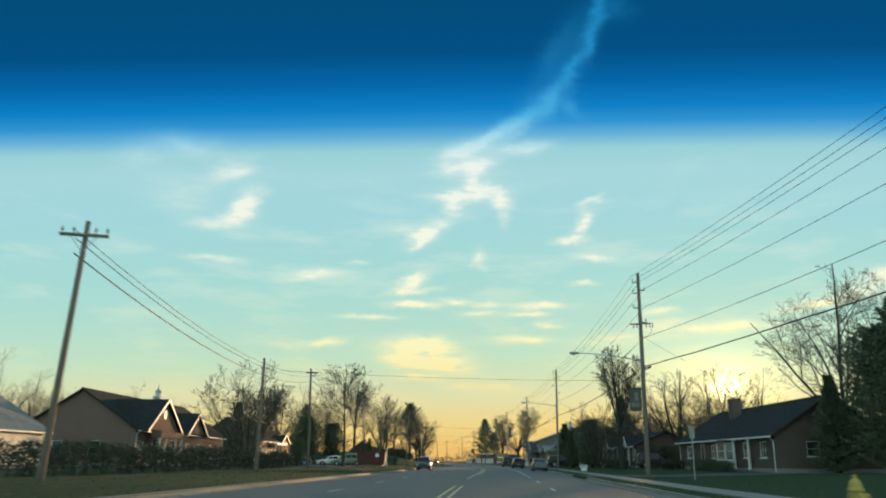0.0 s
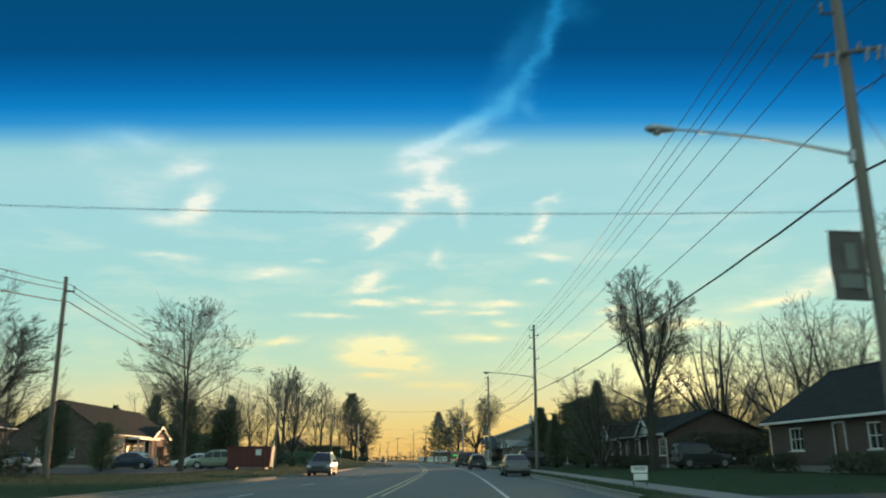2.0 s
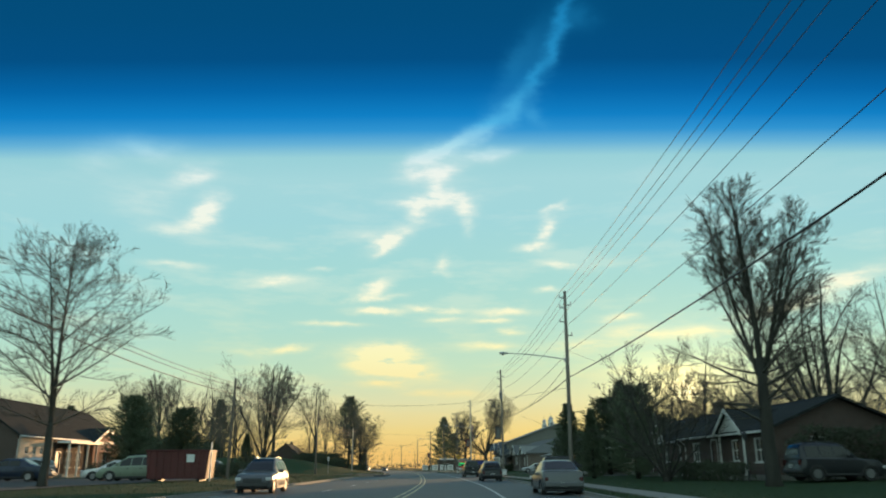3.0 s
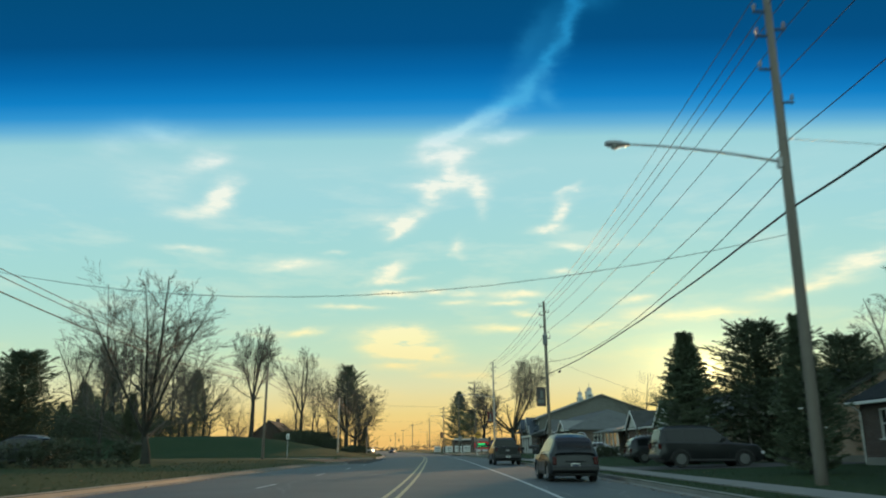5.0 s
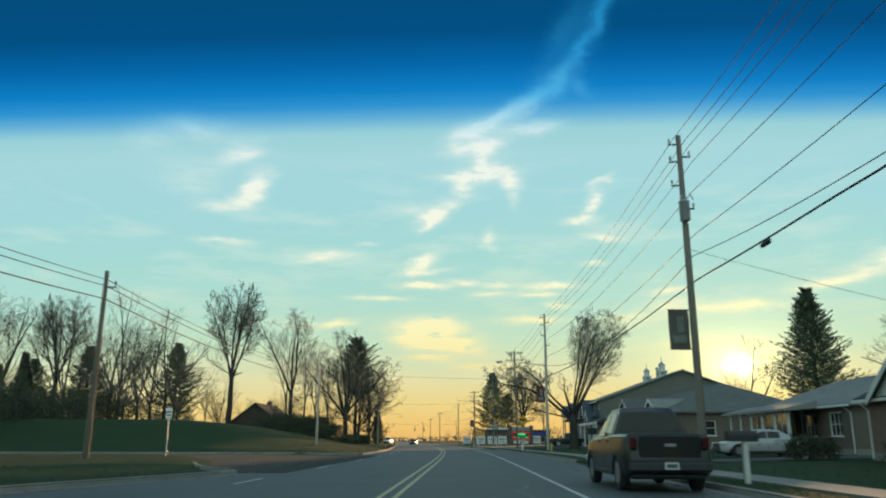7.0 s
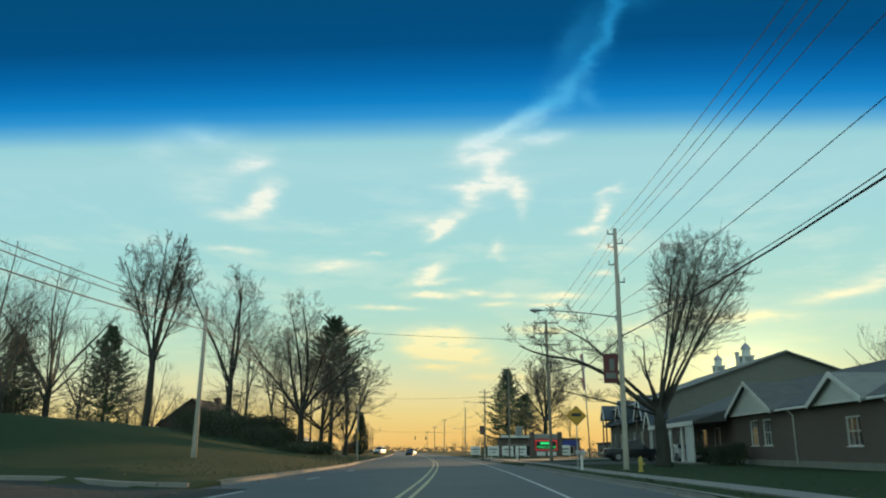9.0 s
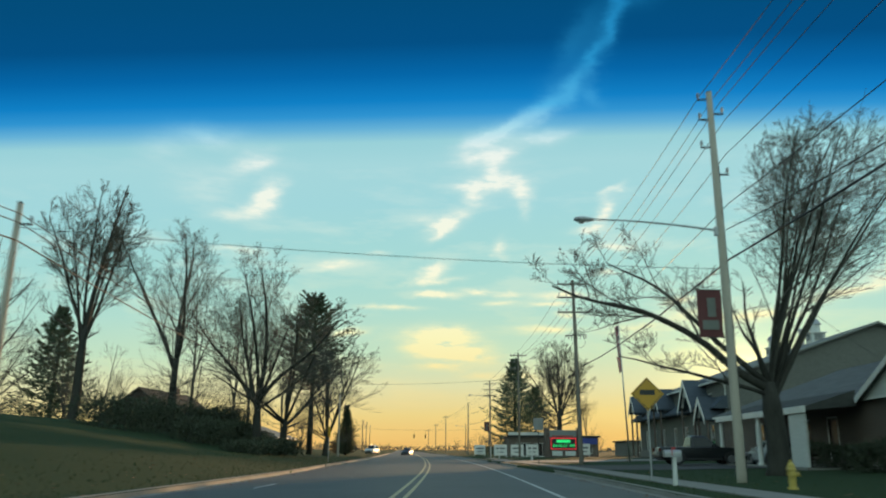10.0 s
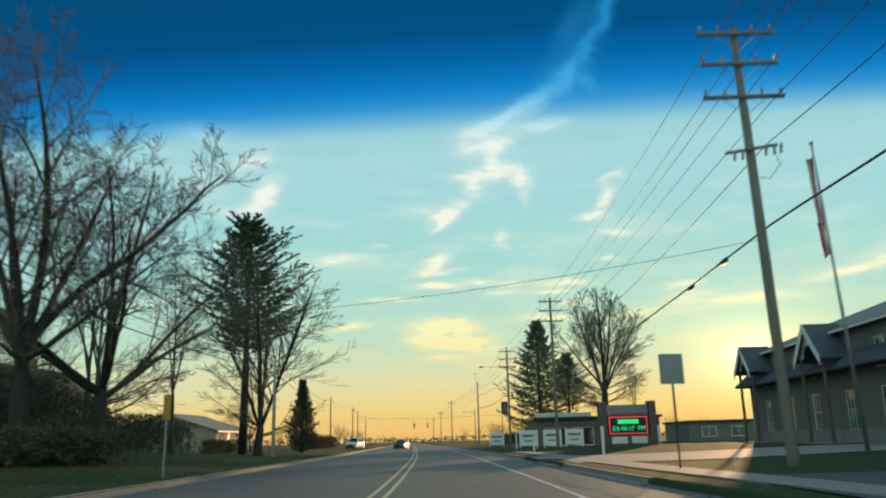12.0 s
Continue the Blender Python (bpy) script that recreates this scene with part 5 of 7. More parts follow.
# lashed loops and closures on the telephone cable
for x, y, z in ((16.25, 165.0, 7.36), (14.4, 263.5, 7.2), (14.25, 267.5, 7.02), (13.8, 54.5, 7.6)):
    g = Geo().tube([(0, -0.35, 0), (0, -0.28, -0.07), (0, 0.28, -0.07), (0, 0.35, 0)], [0.035, 0.085, 0.085, 0.035], 8)
    tagged(part("cable_closure", g, BLACK, smooth=True, m=pose(x, y, z)), "black splice closure on the telephone cable", "cable closure", "cable closures")
for dz, r in ((-0.35, 0.018), (-0.65, 0.02), (-1.25, 0.028)):
    pts = [(x + 0.1, y, h + dz) for x, y, h in LEFT_POLES]
    sagging("power_line", pts, r, 0.8, "dark wire along the short poles beside the lawns")
# wires across the street
for a, b, sag, label in (((-14.8, 60.8, 8.0), (14.2, 58.4, 7.0), 0.45, "single wire crossing above the street"), ((14.2, 58.4, 7.1), (31, 74, 5.2), 0.5, "service wire to a house"),
                         ((-11.8, 129.9, 8.0), (16.2, 122.6, 7.2), 2.6, "single wire sagging across the street"), ((-8.5, 222.2, 8.1), (15.7, 226.7, 7.7), 0.5, "single wire crossing above the street"),
                         ((-15.2, 276.6, 8.0), (14.7, 260.2, 7.1), 1.1, "single wire crossing the street at a slant"), ((14.2, 58.4, 10.4), (33, 76, 5.6), 0.6, "service wire to a house"),
                         ((16.7, 174.7, 9.5), (27, 168, 4.6), 0.4, "service wire to a house"), ((16.2, 122.6, 10.2), (25, 110, 4.4), 0.4, "service wire to a house"),
                         ((15.7, 226.7, 8.6), (27, 238, 5.5), 0.4, "service wire to a building")):
    sagging("overhead_wire", [a, b], 0.010, sag, label)
tagged(part("cable_closure", Geo().tube([(-0.5, 0, 0), (-0.4, 0, -0.02), (0.4, 0, -0.03), (0.5, 0, -0.02)], [0.02, 0.06, 0.06, 0.02], 8), BLACK, smooth=True,
            m=pose(-10.9, 60.48, 7.74, 0, 2, -5)), "black splice sleeve on the crossing wire", "cable closure", "cable closures")


# ---- houses: local x along the front, y into the house, front at y = 0 ----
def wall_panel(w, h, openings, t=0.25):
    """A wall from x 0..w, z 0..h, y 0..t with openings (x, z, width, height) cut through it."""
    xs = sorted({0, w, *(o[0] for o in openings), *(o[0] + o[2] for o in openings)})
    zs = sorted({0, h, *(o[1] for o in openings), *(o[1] + o[3] for o in openings)})
    def solid(i, k):
        if not (0 <= i < len(xs) - 1 and 0 <= k < len(zs) - 1):
            return False
        cx, cz = (xs[i] + xs[i + 1]) / 2, (zs[k] + zs[k + 1]) / 2
        return not any(o[0] < cx < o[0] + o[2] and o[1] < cz < o[1] + o[3] for o in openings)
    g = Geo()
    for i in range(len(xs) - 1):
        for k in range(len(zs) - 1):
            if not solid(i, k):
                continue
            x0, x1, z0, z1 = xs[i], xs[i + 1], zs[k], zs[k + 1]
            g.add([(x0, 0, z0), (x1, 0, z0), (x1, 0, z1), (x0, 0, z1)], [(0, 1, 2, 3)])
            g.add([(x0, t, z0), (x1, t, z0), (x1, t, z1), (x0, t, z1)], [(3, 2, 1, 0)])
            for ok, quad in ((solid(i - 1, k), [(x0, 0, z0), (x0, 0, z1), (x0, t, z1), (x0, t, z0)]), (solid(i + 1, k), [(x1, 0, z0), (x1, t, z0), (x1, t, z1), (x1, 0, z1)]),
                             (solid(i, k - 1), [(x0, 0, z0), (x0, t, z0), (x1, t, z0), (x1, 0, z0)]), (solid(i, k + 1), [(x0, 0, z1), (x1, 0, z1), (x1, t, z1), (x0, t, z1)])):
                if not ok:
                    g.add(quad, [(0, 1, 2, 3)])
    return g


def window(parent, m, w, h, bars=(1, 1), curtain=False, name="window"):
    """A framed window that fills an opening whose lower left corner is at m."""
    f = 0.07
    frame_geo = Geo().box(0, 0.04, 0, f, 0.2, h).box(w - f, 0.04, 0, w, 0.2, h).box(f, 0.04, h - f, w - f, 0.2, h).box(f, 0.04, 0, w - f, 0.2, f)
    win = part(name, frame_geo, TRIM, parent, "white framed window", m=m)
    part("sill", Geo().block(-0.08, -0.07, -0.06, w + 0.08, 0.05, -0.003, 0.012), TRIM, win)
    g = Geo()
    for k in range(1, bars[0] + 1):
        x = w * k / (bars[0] + 1)
        g.box(x - 0.02, 0.08, f, x + 0.02, 0.14, h - f)
    for k in range(1, bars[1] + 1):
        z = h * k / (bars[1] + 1)
        g.box(f, 0.075, z - 0.025, w - f, 0.145, z + 0.025)
    if g.f:
        part("muntin", g, TRIM, win)
    part("pane", Geo().box(f, 0.105, f, w - f, 0.115, h - f), WINDOW, win)
    if curtain:
        gc = Geo()
        n = 14
        for a, b in ((f, w * 0.34), (w * 0.66, w - f)):
            gc.add([(a + (b - a) * i / n, 0.2 + 0.02 * (i % 2), z) for z in (0.05, h - 0.05) for i in range(n + 1)], [(i, i + 1, n + 2 + i, n + 1 + i) for i in range(n)])
        part("curtain", gc, CURTAIN, win)
    return win


def roof_slabs(parent, x0, x1, y0, y1, eave, ridge, over, mat, axis="x", thick=0.16, hip=0.0, board=0.3):
    """Two pitched slabs with the ridge along x or y."""
    if axis == "x":
        yc = (y0 + y1) / 2
        k = (ridge - eave) / (yc - y0)
        for s in (-1, 1):
            edge = y0 - over if s < 0 else y1 + over
            ze = eave - over * k
            rows = [((x0 - over, edge, ze), (x1 + over, edge, ze), (x1 + over - hip, yc, ridge), (x0 - over + hip, yc, ridge))]
            for q in rows:
                g = Geo().add([(p[0], p[1], p[2] + d) for d in (0.0, thick) for p in q], [(0, 1, 2, 3), (7, 6, 5, 4), (0, 4, 5, 1), (1, 5, 6, 2), (2, 6, 7, 3), (3, 7, 4, 0)])
                slab = part("roof", g, mat, parent, "shingled roof slope")
                part("gutter", Geo().block(x0 - over, min(edge, edge + s * 0.11), ze - 0.05, x1 + over, max(edge, edge + s * 0.11), ze + 0.09, 0.02), TRIM, slab)
        if hip:
            for s, xe in ((-1, x0 - over), (1, x1 + over)):
                q = [(xe, y0 - over, eave - over * k), (xe, y1 + over, eave - over * k), (xe - s * hip, yc, ridge)]
                part("roof", Geo().add([(p[0], p[1], p[2] + d) for d in (0.0, thick) for p in q], [(0, 1, 2), (5, 4, 3), (0, 3, 4, 1), (1, 4, 5, 2), (2, 5, 3, 0)]), mat, parent, "shingled hip end")
        part("ridge_cap", Geo().prism([(yc - 0.16, ridge + thick - 0.05), (yc, ridge + thick + 0.05), (yc + 0.16, ridge + thick - 0.05)], x0 - over + hip, x1 + over - hip, "x"), mat, parent)
    else:
        xc = (x0 + x1) / 2
        k = (ridge - eave) / (xc - x0)
        for s in (-1, 1):
            edge = x0 - over if s < 0 else x1 + over
            ze = eave - over * k
            q = [(edge, y0 - over, ze), (xc, y0 - over, ridge), (xc, y1, ridge), (edge, y1, ze)]
            slab = part("roof", Geo().add([(p[0], p[1], p[2] + d) for d in (0.0, thick) for p in q], [(0, 1, 2, 3), (7, 6, 5, 4), (0, 4, 5, 1), (1, 5, 6, 2), (2, 6, 7, 3), (3, 7, 4, 0)]), mat, parent, "shingled roof slope")
            a, b = Vector((edge, y0 - over - 0.03, ze + 0.18 - board)), Vector((xc, y0 - over - 0.03, ridge + 0.18 - board))
            part("bargeboard", Geo().add([a, b, b + Vector((0, 0, board)), a + Vector((0, 0, board)), a + Vector((0, 0.035, 0)), b + Vector((0, 0.035, 0)), b + Vector((0, 0.035, board)), a + Vector((0, 0.035, board))],
                                         [(0, 1, 2, 3), (7, 6, 5, 4), (0, 4, 5, 1), (3, 2, 6, 7), (0, 3, 7, 4), (1, 5, 6, 2)]), TRIM, slab)


def chimney(parent, x, y, top, w=0.9, d=0.6, mat=None, low=0.5):
    mat = mat or BRICK_DARK
    g = Geo().block(x - w / 2, y - d / 2, low, x + w / 2, y + d / 2, top, 0.01).block(x - w / 2 - 0.07, y - d / 2 - 0.07, top - 0.22, x + w / 2 + 0.07, y + d / 2 + 0.07, top - 0.02, 0.01)
    c = part("chimney", g, mat, parent, "square brick chimney")
    for s in (-0.2, 0.2):
        part("flue", Geo().lathe([(0.11, -0.05), (0.12, 0.22), (0.09, 0.22), (0.09, 0.0)], 10), BRICK_TAN, c, m=pose(x + s, y, top))


def front_gable(parent, xc, w, eave, apex, depth, proj, face_mat, roof_mat, over=0.25, rake=True):
    """A small gable that faces the street, standing out from the main roof."""
    part("gable", Geo().prism([(xc - w / 2, eave), (xc + w / 2, eave), (xc, apex)], -proj, -proj + 0.2, "y"), face_mat, parent, "white triangular gable" if face_mat is SIDING else "brick gable")
    roof_slabs(parent, xc - w / 2, xc + w / 2, -proj, depth, eave, apex, over, roof_mat, axis="y", thick=0.14)


def house(label, m, w, d, eave, ridge, wall, roof, openings=(), side_openings=(), hip=0.0, gable_mat=None, category="house", base=0.35, over=0.4):
    """Four walls with cut openings, a pitched roof with the ridge along the front, windows in the openings."""
    ob = thing("house", m, label, category, "houses along the street")
    part("foundation", Geo().box(-0.03, -0.03, -0.5, w + 0.03, d + 0.03, base - 0.004), CONCRETE, ob)
    hgt = eave - base
    part("wall", wall_panel(w, hgt, [o[:4] for o in openings]), wall, ob, m=pose(0, 0, base))
    part("wall", wall_panel(w, hgt, []), wall, ob, m=pose(w, d, base, 0, 0, 180))
    part("wall", wall_panel(d - 0.5, hgt, [o[:4] for o in side_openings]), wall, ob, m=pose(w, 0.25, base, 0, 0, 90))
    part("wall", wall_panel(d - 0.5, hgt, [o[:4] for o in side_openings]), wall, ob, m=pose(0, d - 0.25, base, 0, 0, -90))
    part("floor_slab", Geo().box(0.26, 0.26, base, w - 0.26, d - 0.26, base + 0.05), CONCRETE, ob)
    part("attic_floor", Geo().box(0.26, 0.26, eave - 0.12, w - 0.26, d - 0.26, eave - 0.01), SIDING, ob)
    for o in openings:
        kind = o[4] if len(o) > 4 else "window"
        at = pose(o[0], 0, base + o[1])
        if kind == "door":
            dr = part("door", Geo().block(0.02, 0.1, 0, o[2] - 0.02, 0.15, o[3] - 0.02, 0.008).box(0.16, 0.085, 0.2, o[2] - 0.16, 0.1, 0.9).box(0.16, 0.085, 1.05, o[2] - 0.16, 0.1, o[3] - 0.2), DOORPAINT, ob, "dark panelled front door", m=at)
            part("door_frame", Geo().box(-0.09, -0.02, 0, -0.002, 0.1, o[3] + 0.09).box(o[2] + 0.002, -0.02, 0, o[2] + 0.09, 0.1, o[3] + 0.09).box(0, -0.02, o[3] + 0.002, o[2], 0.1, o[3] + 0.09), TRIM, dr)
            part("handle", Geo().lathe([(0.03, 0), (0.035, 0.03), (0.02, 0.06)], 8), CHROME, dr, m=pose(o[2] - 0.12, 0.1, 1.0, 90, 0, 0))
            part("step", Geo().block(o[0] - 0.3, -0.9, 0.0, o[0] + o[2] + 0.3, -0.04, base - 0.02, 0.02), CONCRETE, ob)
        else:
            window(ob, at, o[2], o[3], (1, 1) if o[2] < 1.3 else (2, 1), curtain=kind == "curtain")
    for o in side_openings:
        window(ob, pose(w, 0.25 + o[0], base + o[1], 0, 0, 90), o[2], o[3], (0, 1))
        window(ob, pose(0, d - 0.25 - o[0], base + o[1], 0, 0, -90), o[2], o[3], (0, 1))
    if not hip:
        for x0 in (0.0, w - 0.22):
            part("gable", Geo().prism([(0.0, eave), (d, eave), (d / 2, ridge - 0.02)], x0, x0 + 0.22, "x"), gable_mat or wall, ob)
    roof_slabs(ob, 0, w, 0, d, eave, ridge, over, roof, hip=hip)
    for x in (0.12, w - 0.12):
        part("downspout", Geo().tube([(x, -over - 0.02, eave - 0.25), (x, -0.07, eave - 0.55), (x, -0.07, 0.1)], [0.04] * 3, 6), TRIM, ob)
    return ob


def facing_left(x, y_far):
    """A house on the right: its front looks at the street, local x runs towards the viewer."""
    return pose(x, y_far, ground_z(x, y_far) - 0.02, 0, 0, -90)


def facing_right(x, y_near):
    return pose(x, y_near, ground_z(x, y_near) - 0.02, 0, 0, 90)


def columns(ob, xs, y, z0, z1, r=0.11, mat=None):
    for x in xs:
        part("column", Geo().lathe([(r * 1.35, z0), (r * 1.35, z0 + 0.12), (r, z0 + 0.16), (r * 0.86, z1 - 0.16), (r * 1.25, z1 - 0.1), (r * 1.3, z1)], 12), mat or TRIM, ob, m=pose(x, y, 0), smooth=False)


# right side, nearest first
h1 = house("low brown brick house with a bay window and chimney", facing_left(25.4, 89), 26, 9, 3.0, 5.9, BRICK_DEEP, SHINGLE_DARK,
           [(2.4, 0.8, 1.6, 1.3, "curtain"), (7.4, 0.05, 1.0, 2.1, "door"), (10.4, 0.8, 1.2, 1.3), (13.9, 0.7, 2.4, 1.5, "curtain"), (19.0, 0.8, 1.5, 1.3, "curtain"), (22.8, 0.8, 1.5, 1.3)], [(2.2, 0.9, 1.1, 1.2), (5.2, 0.9, 1.1, 1.2)])
chimney(h1, 9.0, 3.2, 7.0, 1.3, 0.8)
BAY = [(13.5, 0.0), (14.0, -0.7), (16.2, -0.7), (16.7, 0.0)]
part("bay_base", Geo().add([(x, y, z) for z in (0.3, 0.98) for x, y in BAY], [(0, 1, 5, 4), (1, 2, 6, 5), (2, 3, 7, 6), (4, 5, 6, 7), (3, 2, 1, 0), (0, 4, 7, 3)]), SIDING, h1, "white bay window base")
for a, b in zip(BAY, BAY[1:]):
    n = math.hypot(b[0] - a[0], b[1] - a[1])
    window(h1, pose(a[0], a[1], 1.0, 0, 0, math.degrees(math.atan2(b[1] - a[1], b[0] - a[0]))), n, 1.55, (3, 1) if n > 1 else (0, 1), name="bay_sash")
part("bay_roof", Geo().add([(13.3, 0.0, 3.05), (13.9, -0.85, 2.57), (16.3, -0.85, 2.57), (16.9, 0.0, 3.05), (13.3, 0.0, 2.56), (16.9, 0.0, 2.56)], [(0, 1, 2, 3), (0, 4, 1), (3, 2, 5), (4, 5, 2, 1), (0, 3, 5, 4)]), SHINGLE_DARK, h1)
columns(h1, (17.7, 21.2), -0.32, 0.2, 2.7, 0.13)

h2 = house("small dark brick house with a white street-facing gable", facing_left(24.2, 119.5), 14.4, 8, 2.9, 4.6, BRICK_DEEP, SHINGLE_DARK,
           [(1.5, 0.8, 1.5, 1.3), (5.2, 0.05, 1.0, 2.1, "door"), (8.6, 0.8, 1.1, 1.3, "curtain"), (12, 0.7, 1.9, 1.4, "curtain")], [(2, 0.9, 1.0, 1.2)])
front_gable(h2, 9.4, 4.0, 2.85, 4.2, 3.4, 0.35, SIDING, SHINGLE_DARK)
columns(h2, (7.5, 11.3), -0.3, 0.3, 2.8, 0.08)
h2b = house("low dark brick house with a chimney beyond evergreens", facing_left(25.4, 137), 13, 8, 2.9, 4.9, BRICK_DEEP, SHINGLE_DARK,
            [(1.5, 0.8, 1.5, 1.3), (5.2, 0.05, 1.0, 2.1, "door"), (8.6, 0.8, 1.4, 1.3, "curtain")], [(2, 0.9, 1.0, 1.2)])
front_gable(h2b, 8.6, 4.0, 2.85, 4.3, 3.2, 0.4, SIDING, SHINGLE_DARK)
chimney(h2b, 11.4, 4.0, 5.9)

h3 = house("tan brick house behind evergreens with a white porch", facing_left(26.4, 160), 18, 9, 3.0, 5.4, BRICK_TAN, SHINGLE,
           [(2.2, 0.8, 1.6, 1.3), (7.5, 0.05, 1.0, 2.1, "door"), (12.5, 0.7, 1.2, 1.4), (15, 0.7, 1.2, 1.4)], [(2, 0.9, 1.0, 1.2)])
part("porch_roof", Geo().block(6.2, -2.4, 2.62, 13.2, -0.42, 2.85, 0.03), TRIM, h3, "flat white porch roof")
columns(h3, (6.4, 8.6, 10.8, 13.0), -2.2, 0.05, 2.61, 0.09)
part("porch_floor", Geo().block(6.2, -2.5, -0.1, 13.2, -0.05, 0.06, 0.02), CONCRETE, h3)

h4 = house("brick cottage with two white street-facing gables", facing_left(24.4, 176), 17, 8.5, 2.7, 4.8, BRICK, SHINGLE,
           [(2.6, 0.7, 1.4, 1.4, "curtain"), (6.6, 0.05, 1.0, 2.1, "door"), (9.5, 0.9, 1.1, 1.2), (12.2, 0.7, 1.8, 1.4, "curtain")], [(2, 0.9, 1.0, 1.2)], gable_mat=SIDING)
front_gable(h4, 3.3, 3.6, 2.65, 4.0, 3.2, 0.4, SIDING, SHINGLE)
front_gable(h4, 13.1, 4.6, 2.65, 4.35, 3.9, 0.4, SIDING, SHINGLE)
part("bulkhead", Geo().block(8.2, -1.0, 0.0, 10.0, -0.06, 0.75, 0.02), SIDING, h4, "white boxed cellar hatch")

h5 = house("low dark house with hipped grey roof and glazed porch", facing_left(28.6, 201), 15, 9, 2.9, 4.7, BRICK_DARK, SHINGLE_PALE,
           [(1.6, 0.7, 1.8, 1.4, "curtain"), (6, 0.05, 1.0, 2.1, "door"), (8.6, 0.7, 1.6, 1.4, "curtain"), (12, 0.7, 1.6, 1.4)], [(2, 0.9, 1.0, 1.2)], hip=4.0)
columns(h5, (0.5, 2.6, 4.7, 6.8, 8.9, 11.0), -2.0, 0.05, 2.55, 0.10)
part("porch_roof", Geo().add([(-0.2, -2.5, 2.56), (11.7, -2.5, 2.56), (11.7, -0.43, 2.74), (-0.2, -0.43, 2.74), (-0.2, -2.5, 2.7), (11.7, -2.5, 2.7), (11.7, -0.43, 3.2), (-0.2, -0.43, 3.2)],
                             [(3, 2, 1, 0), (4, 5, 6, 7), (0, 1, 5, 4), (1, 2, 6, 5), (2, 3, 7, 6), (3, 0, 4, 7)]), SHINGLE_PALE, h5, "sloping porch roof")
part("porch_rail", Geo().block(0.5, -2.03, 0.75, 4.6, -1.97, 0.83, 0.01), TRIM, h5)
part("porch_wall", Geo().block(4.84, -2.14, 0.05, 10.86, -1.95, 0.72, 0.02), BRICK_DARK, h5, "low brick porch wall")
for x in (4.86, 6.96, 9.06):
    window(h5, pose(x, -2.12, 0.74), 1.86, 1.78, (1, 0), curtain=True, name="porch_window")
part("porch_floor", Geo().block(-0.2, -2.4, -0.1, 11.6, -0.05, 0.06, 0.02), CONCRETE, h5)

# the long brick building: a low wing towards the viewer, the main hall behind with porticoes
wing = house("low brick wing with a white gable and porch", facing_left(26.0, 262), 46, 14, 3.5, 6.4, BRICK_DARK, SHINGLE_MID,
             [(4.0, 0.05, 1.1, 2.2, "door"), (7.5, 0.8, 1.6, 1.5), (11, 0.8, 1.6, 1.5), (15, 0.8, 1.6, 1.5), (19, 0.05, 1.1, 2.2, "door"), (26.9, 0.9, 1.5, 1.7, "curtain"), (29.3, 0.9, 1.5, 1.7, "curtain"), (41, 0.8, 1.6, 1.5)],
             [(3, 0.9, 1.1, 1.4), (9, 0.9, 1.1, 1.4)], category="building", hip=6.0)
front_gable(wing, 28.5, 8.2, 3.4, 5.35, 5.0, 0.5, SIDING, SHINGLE_MID, 0.3)
front_gable(wing, 41.4, 5.6, 3.4, 4.75, 4.0, 0.5, SIDING, SHINGLE_PALE, 0.3)
part("downpipe", Geo().tube([(34.6, -0.42, 3.3), (34.6, -0.1, 3.0), (34.6, -0.07, 0.1)], [0.05, 0.05, 0.05], 8), TRIM, wing, "white downpipe", smooth=True)
part("porch_roof", Geo().add([(9, -3.0, 2.85), (23.4, -3.0, 2.85), (23.4, -0.43, 3.05), (9, -0.43, 3.05), (9, -3.0, 3.03), (23.4, -3.0, 3.03), (23.4, -0.43, 3.85), (9, -0.43, 3.85)],
                             [(3, 2, 1, 0), (4, 5, 6, 7), (0, 1, 5, 4), (1, 2, 6, 5), (2, 3, 7, 6), (3, 0, 4, 7)]), SHINGLE, wing, "dark porch roof with white fascia")
part("fascia", Geo().block(8.9, -3.1, 2.72, 23.5, -3.0, 3.06, 0.015), TRIM, wing)
part("porch_screen", Geo().block(21.2, -3.0, 0.07, 23.2, -2.88, 2.7, 0.02), SIDING, wing, "white boarded end of the porch")
columns(wing, (9.3, 12.8, 16.3, 19.8), -2.85, 0.05, 2.84, 0.15)
part("porch_floor", Geo().block(9, -3.2, -0.1, 23.4, -0.05, 0.06, 0.02), CONCRETE, wing)

hall = house("large brick hall with a broad grey roof and white porticoes", facing_left(28.4, 303.5), 36, 27, 7.0, 11.8, BRICK_HALL, SHINGLE_PALE,
             [(x, 0.5, 1.3, 2.4) for x in (3.0, 7.5, 12.0, 17.0, 21.5, 26.0, 30.5)] + [(x, 4.0, 1.2, 1.7) for x in (3.0, 12.0, 21.5, 30.5)], [(4, 0.9, 1.2, 2.0), (12, 0.9, 1.2, 2.0)], gable_mat=BRICK_HALL, category="building", over=0.5)
part("lower_roof", Geo().add([(-0.3, -1.2, 4.6), (36.2, -1.2, 4.6), (36.2, -0.02, 5.6), (-0.3, -0.02, 5.6), (-0.3, -1.2, 4.45), (36.2, -1.2, 4.45), (36.2, -0.02, 4.45), (-0.3, -0.02, 4.45)],
                             [(0, 1, 2, 3), (7, 6, 5, 4), (0, 4, 5, 1), (1, 5, 6, 2), (2, 6, 7, 3), (3, 7, 4, 0)]), SLATE_BLUE, hall, "blue-grey skirt roof")
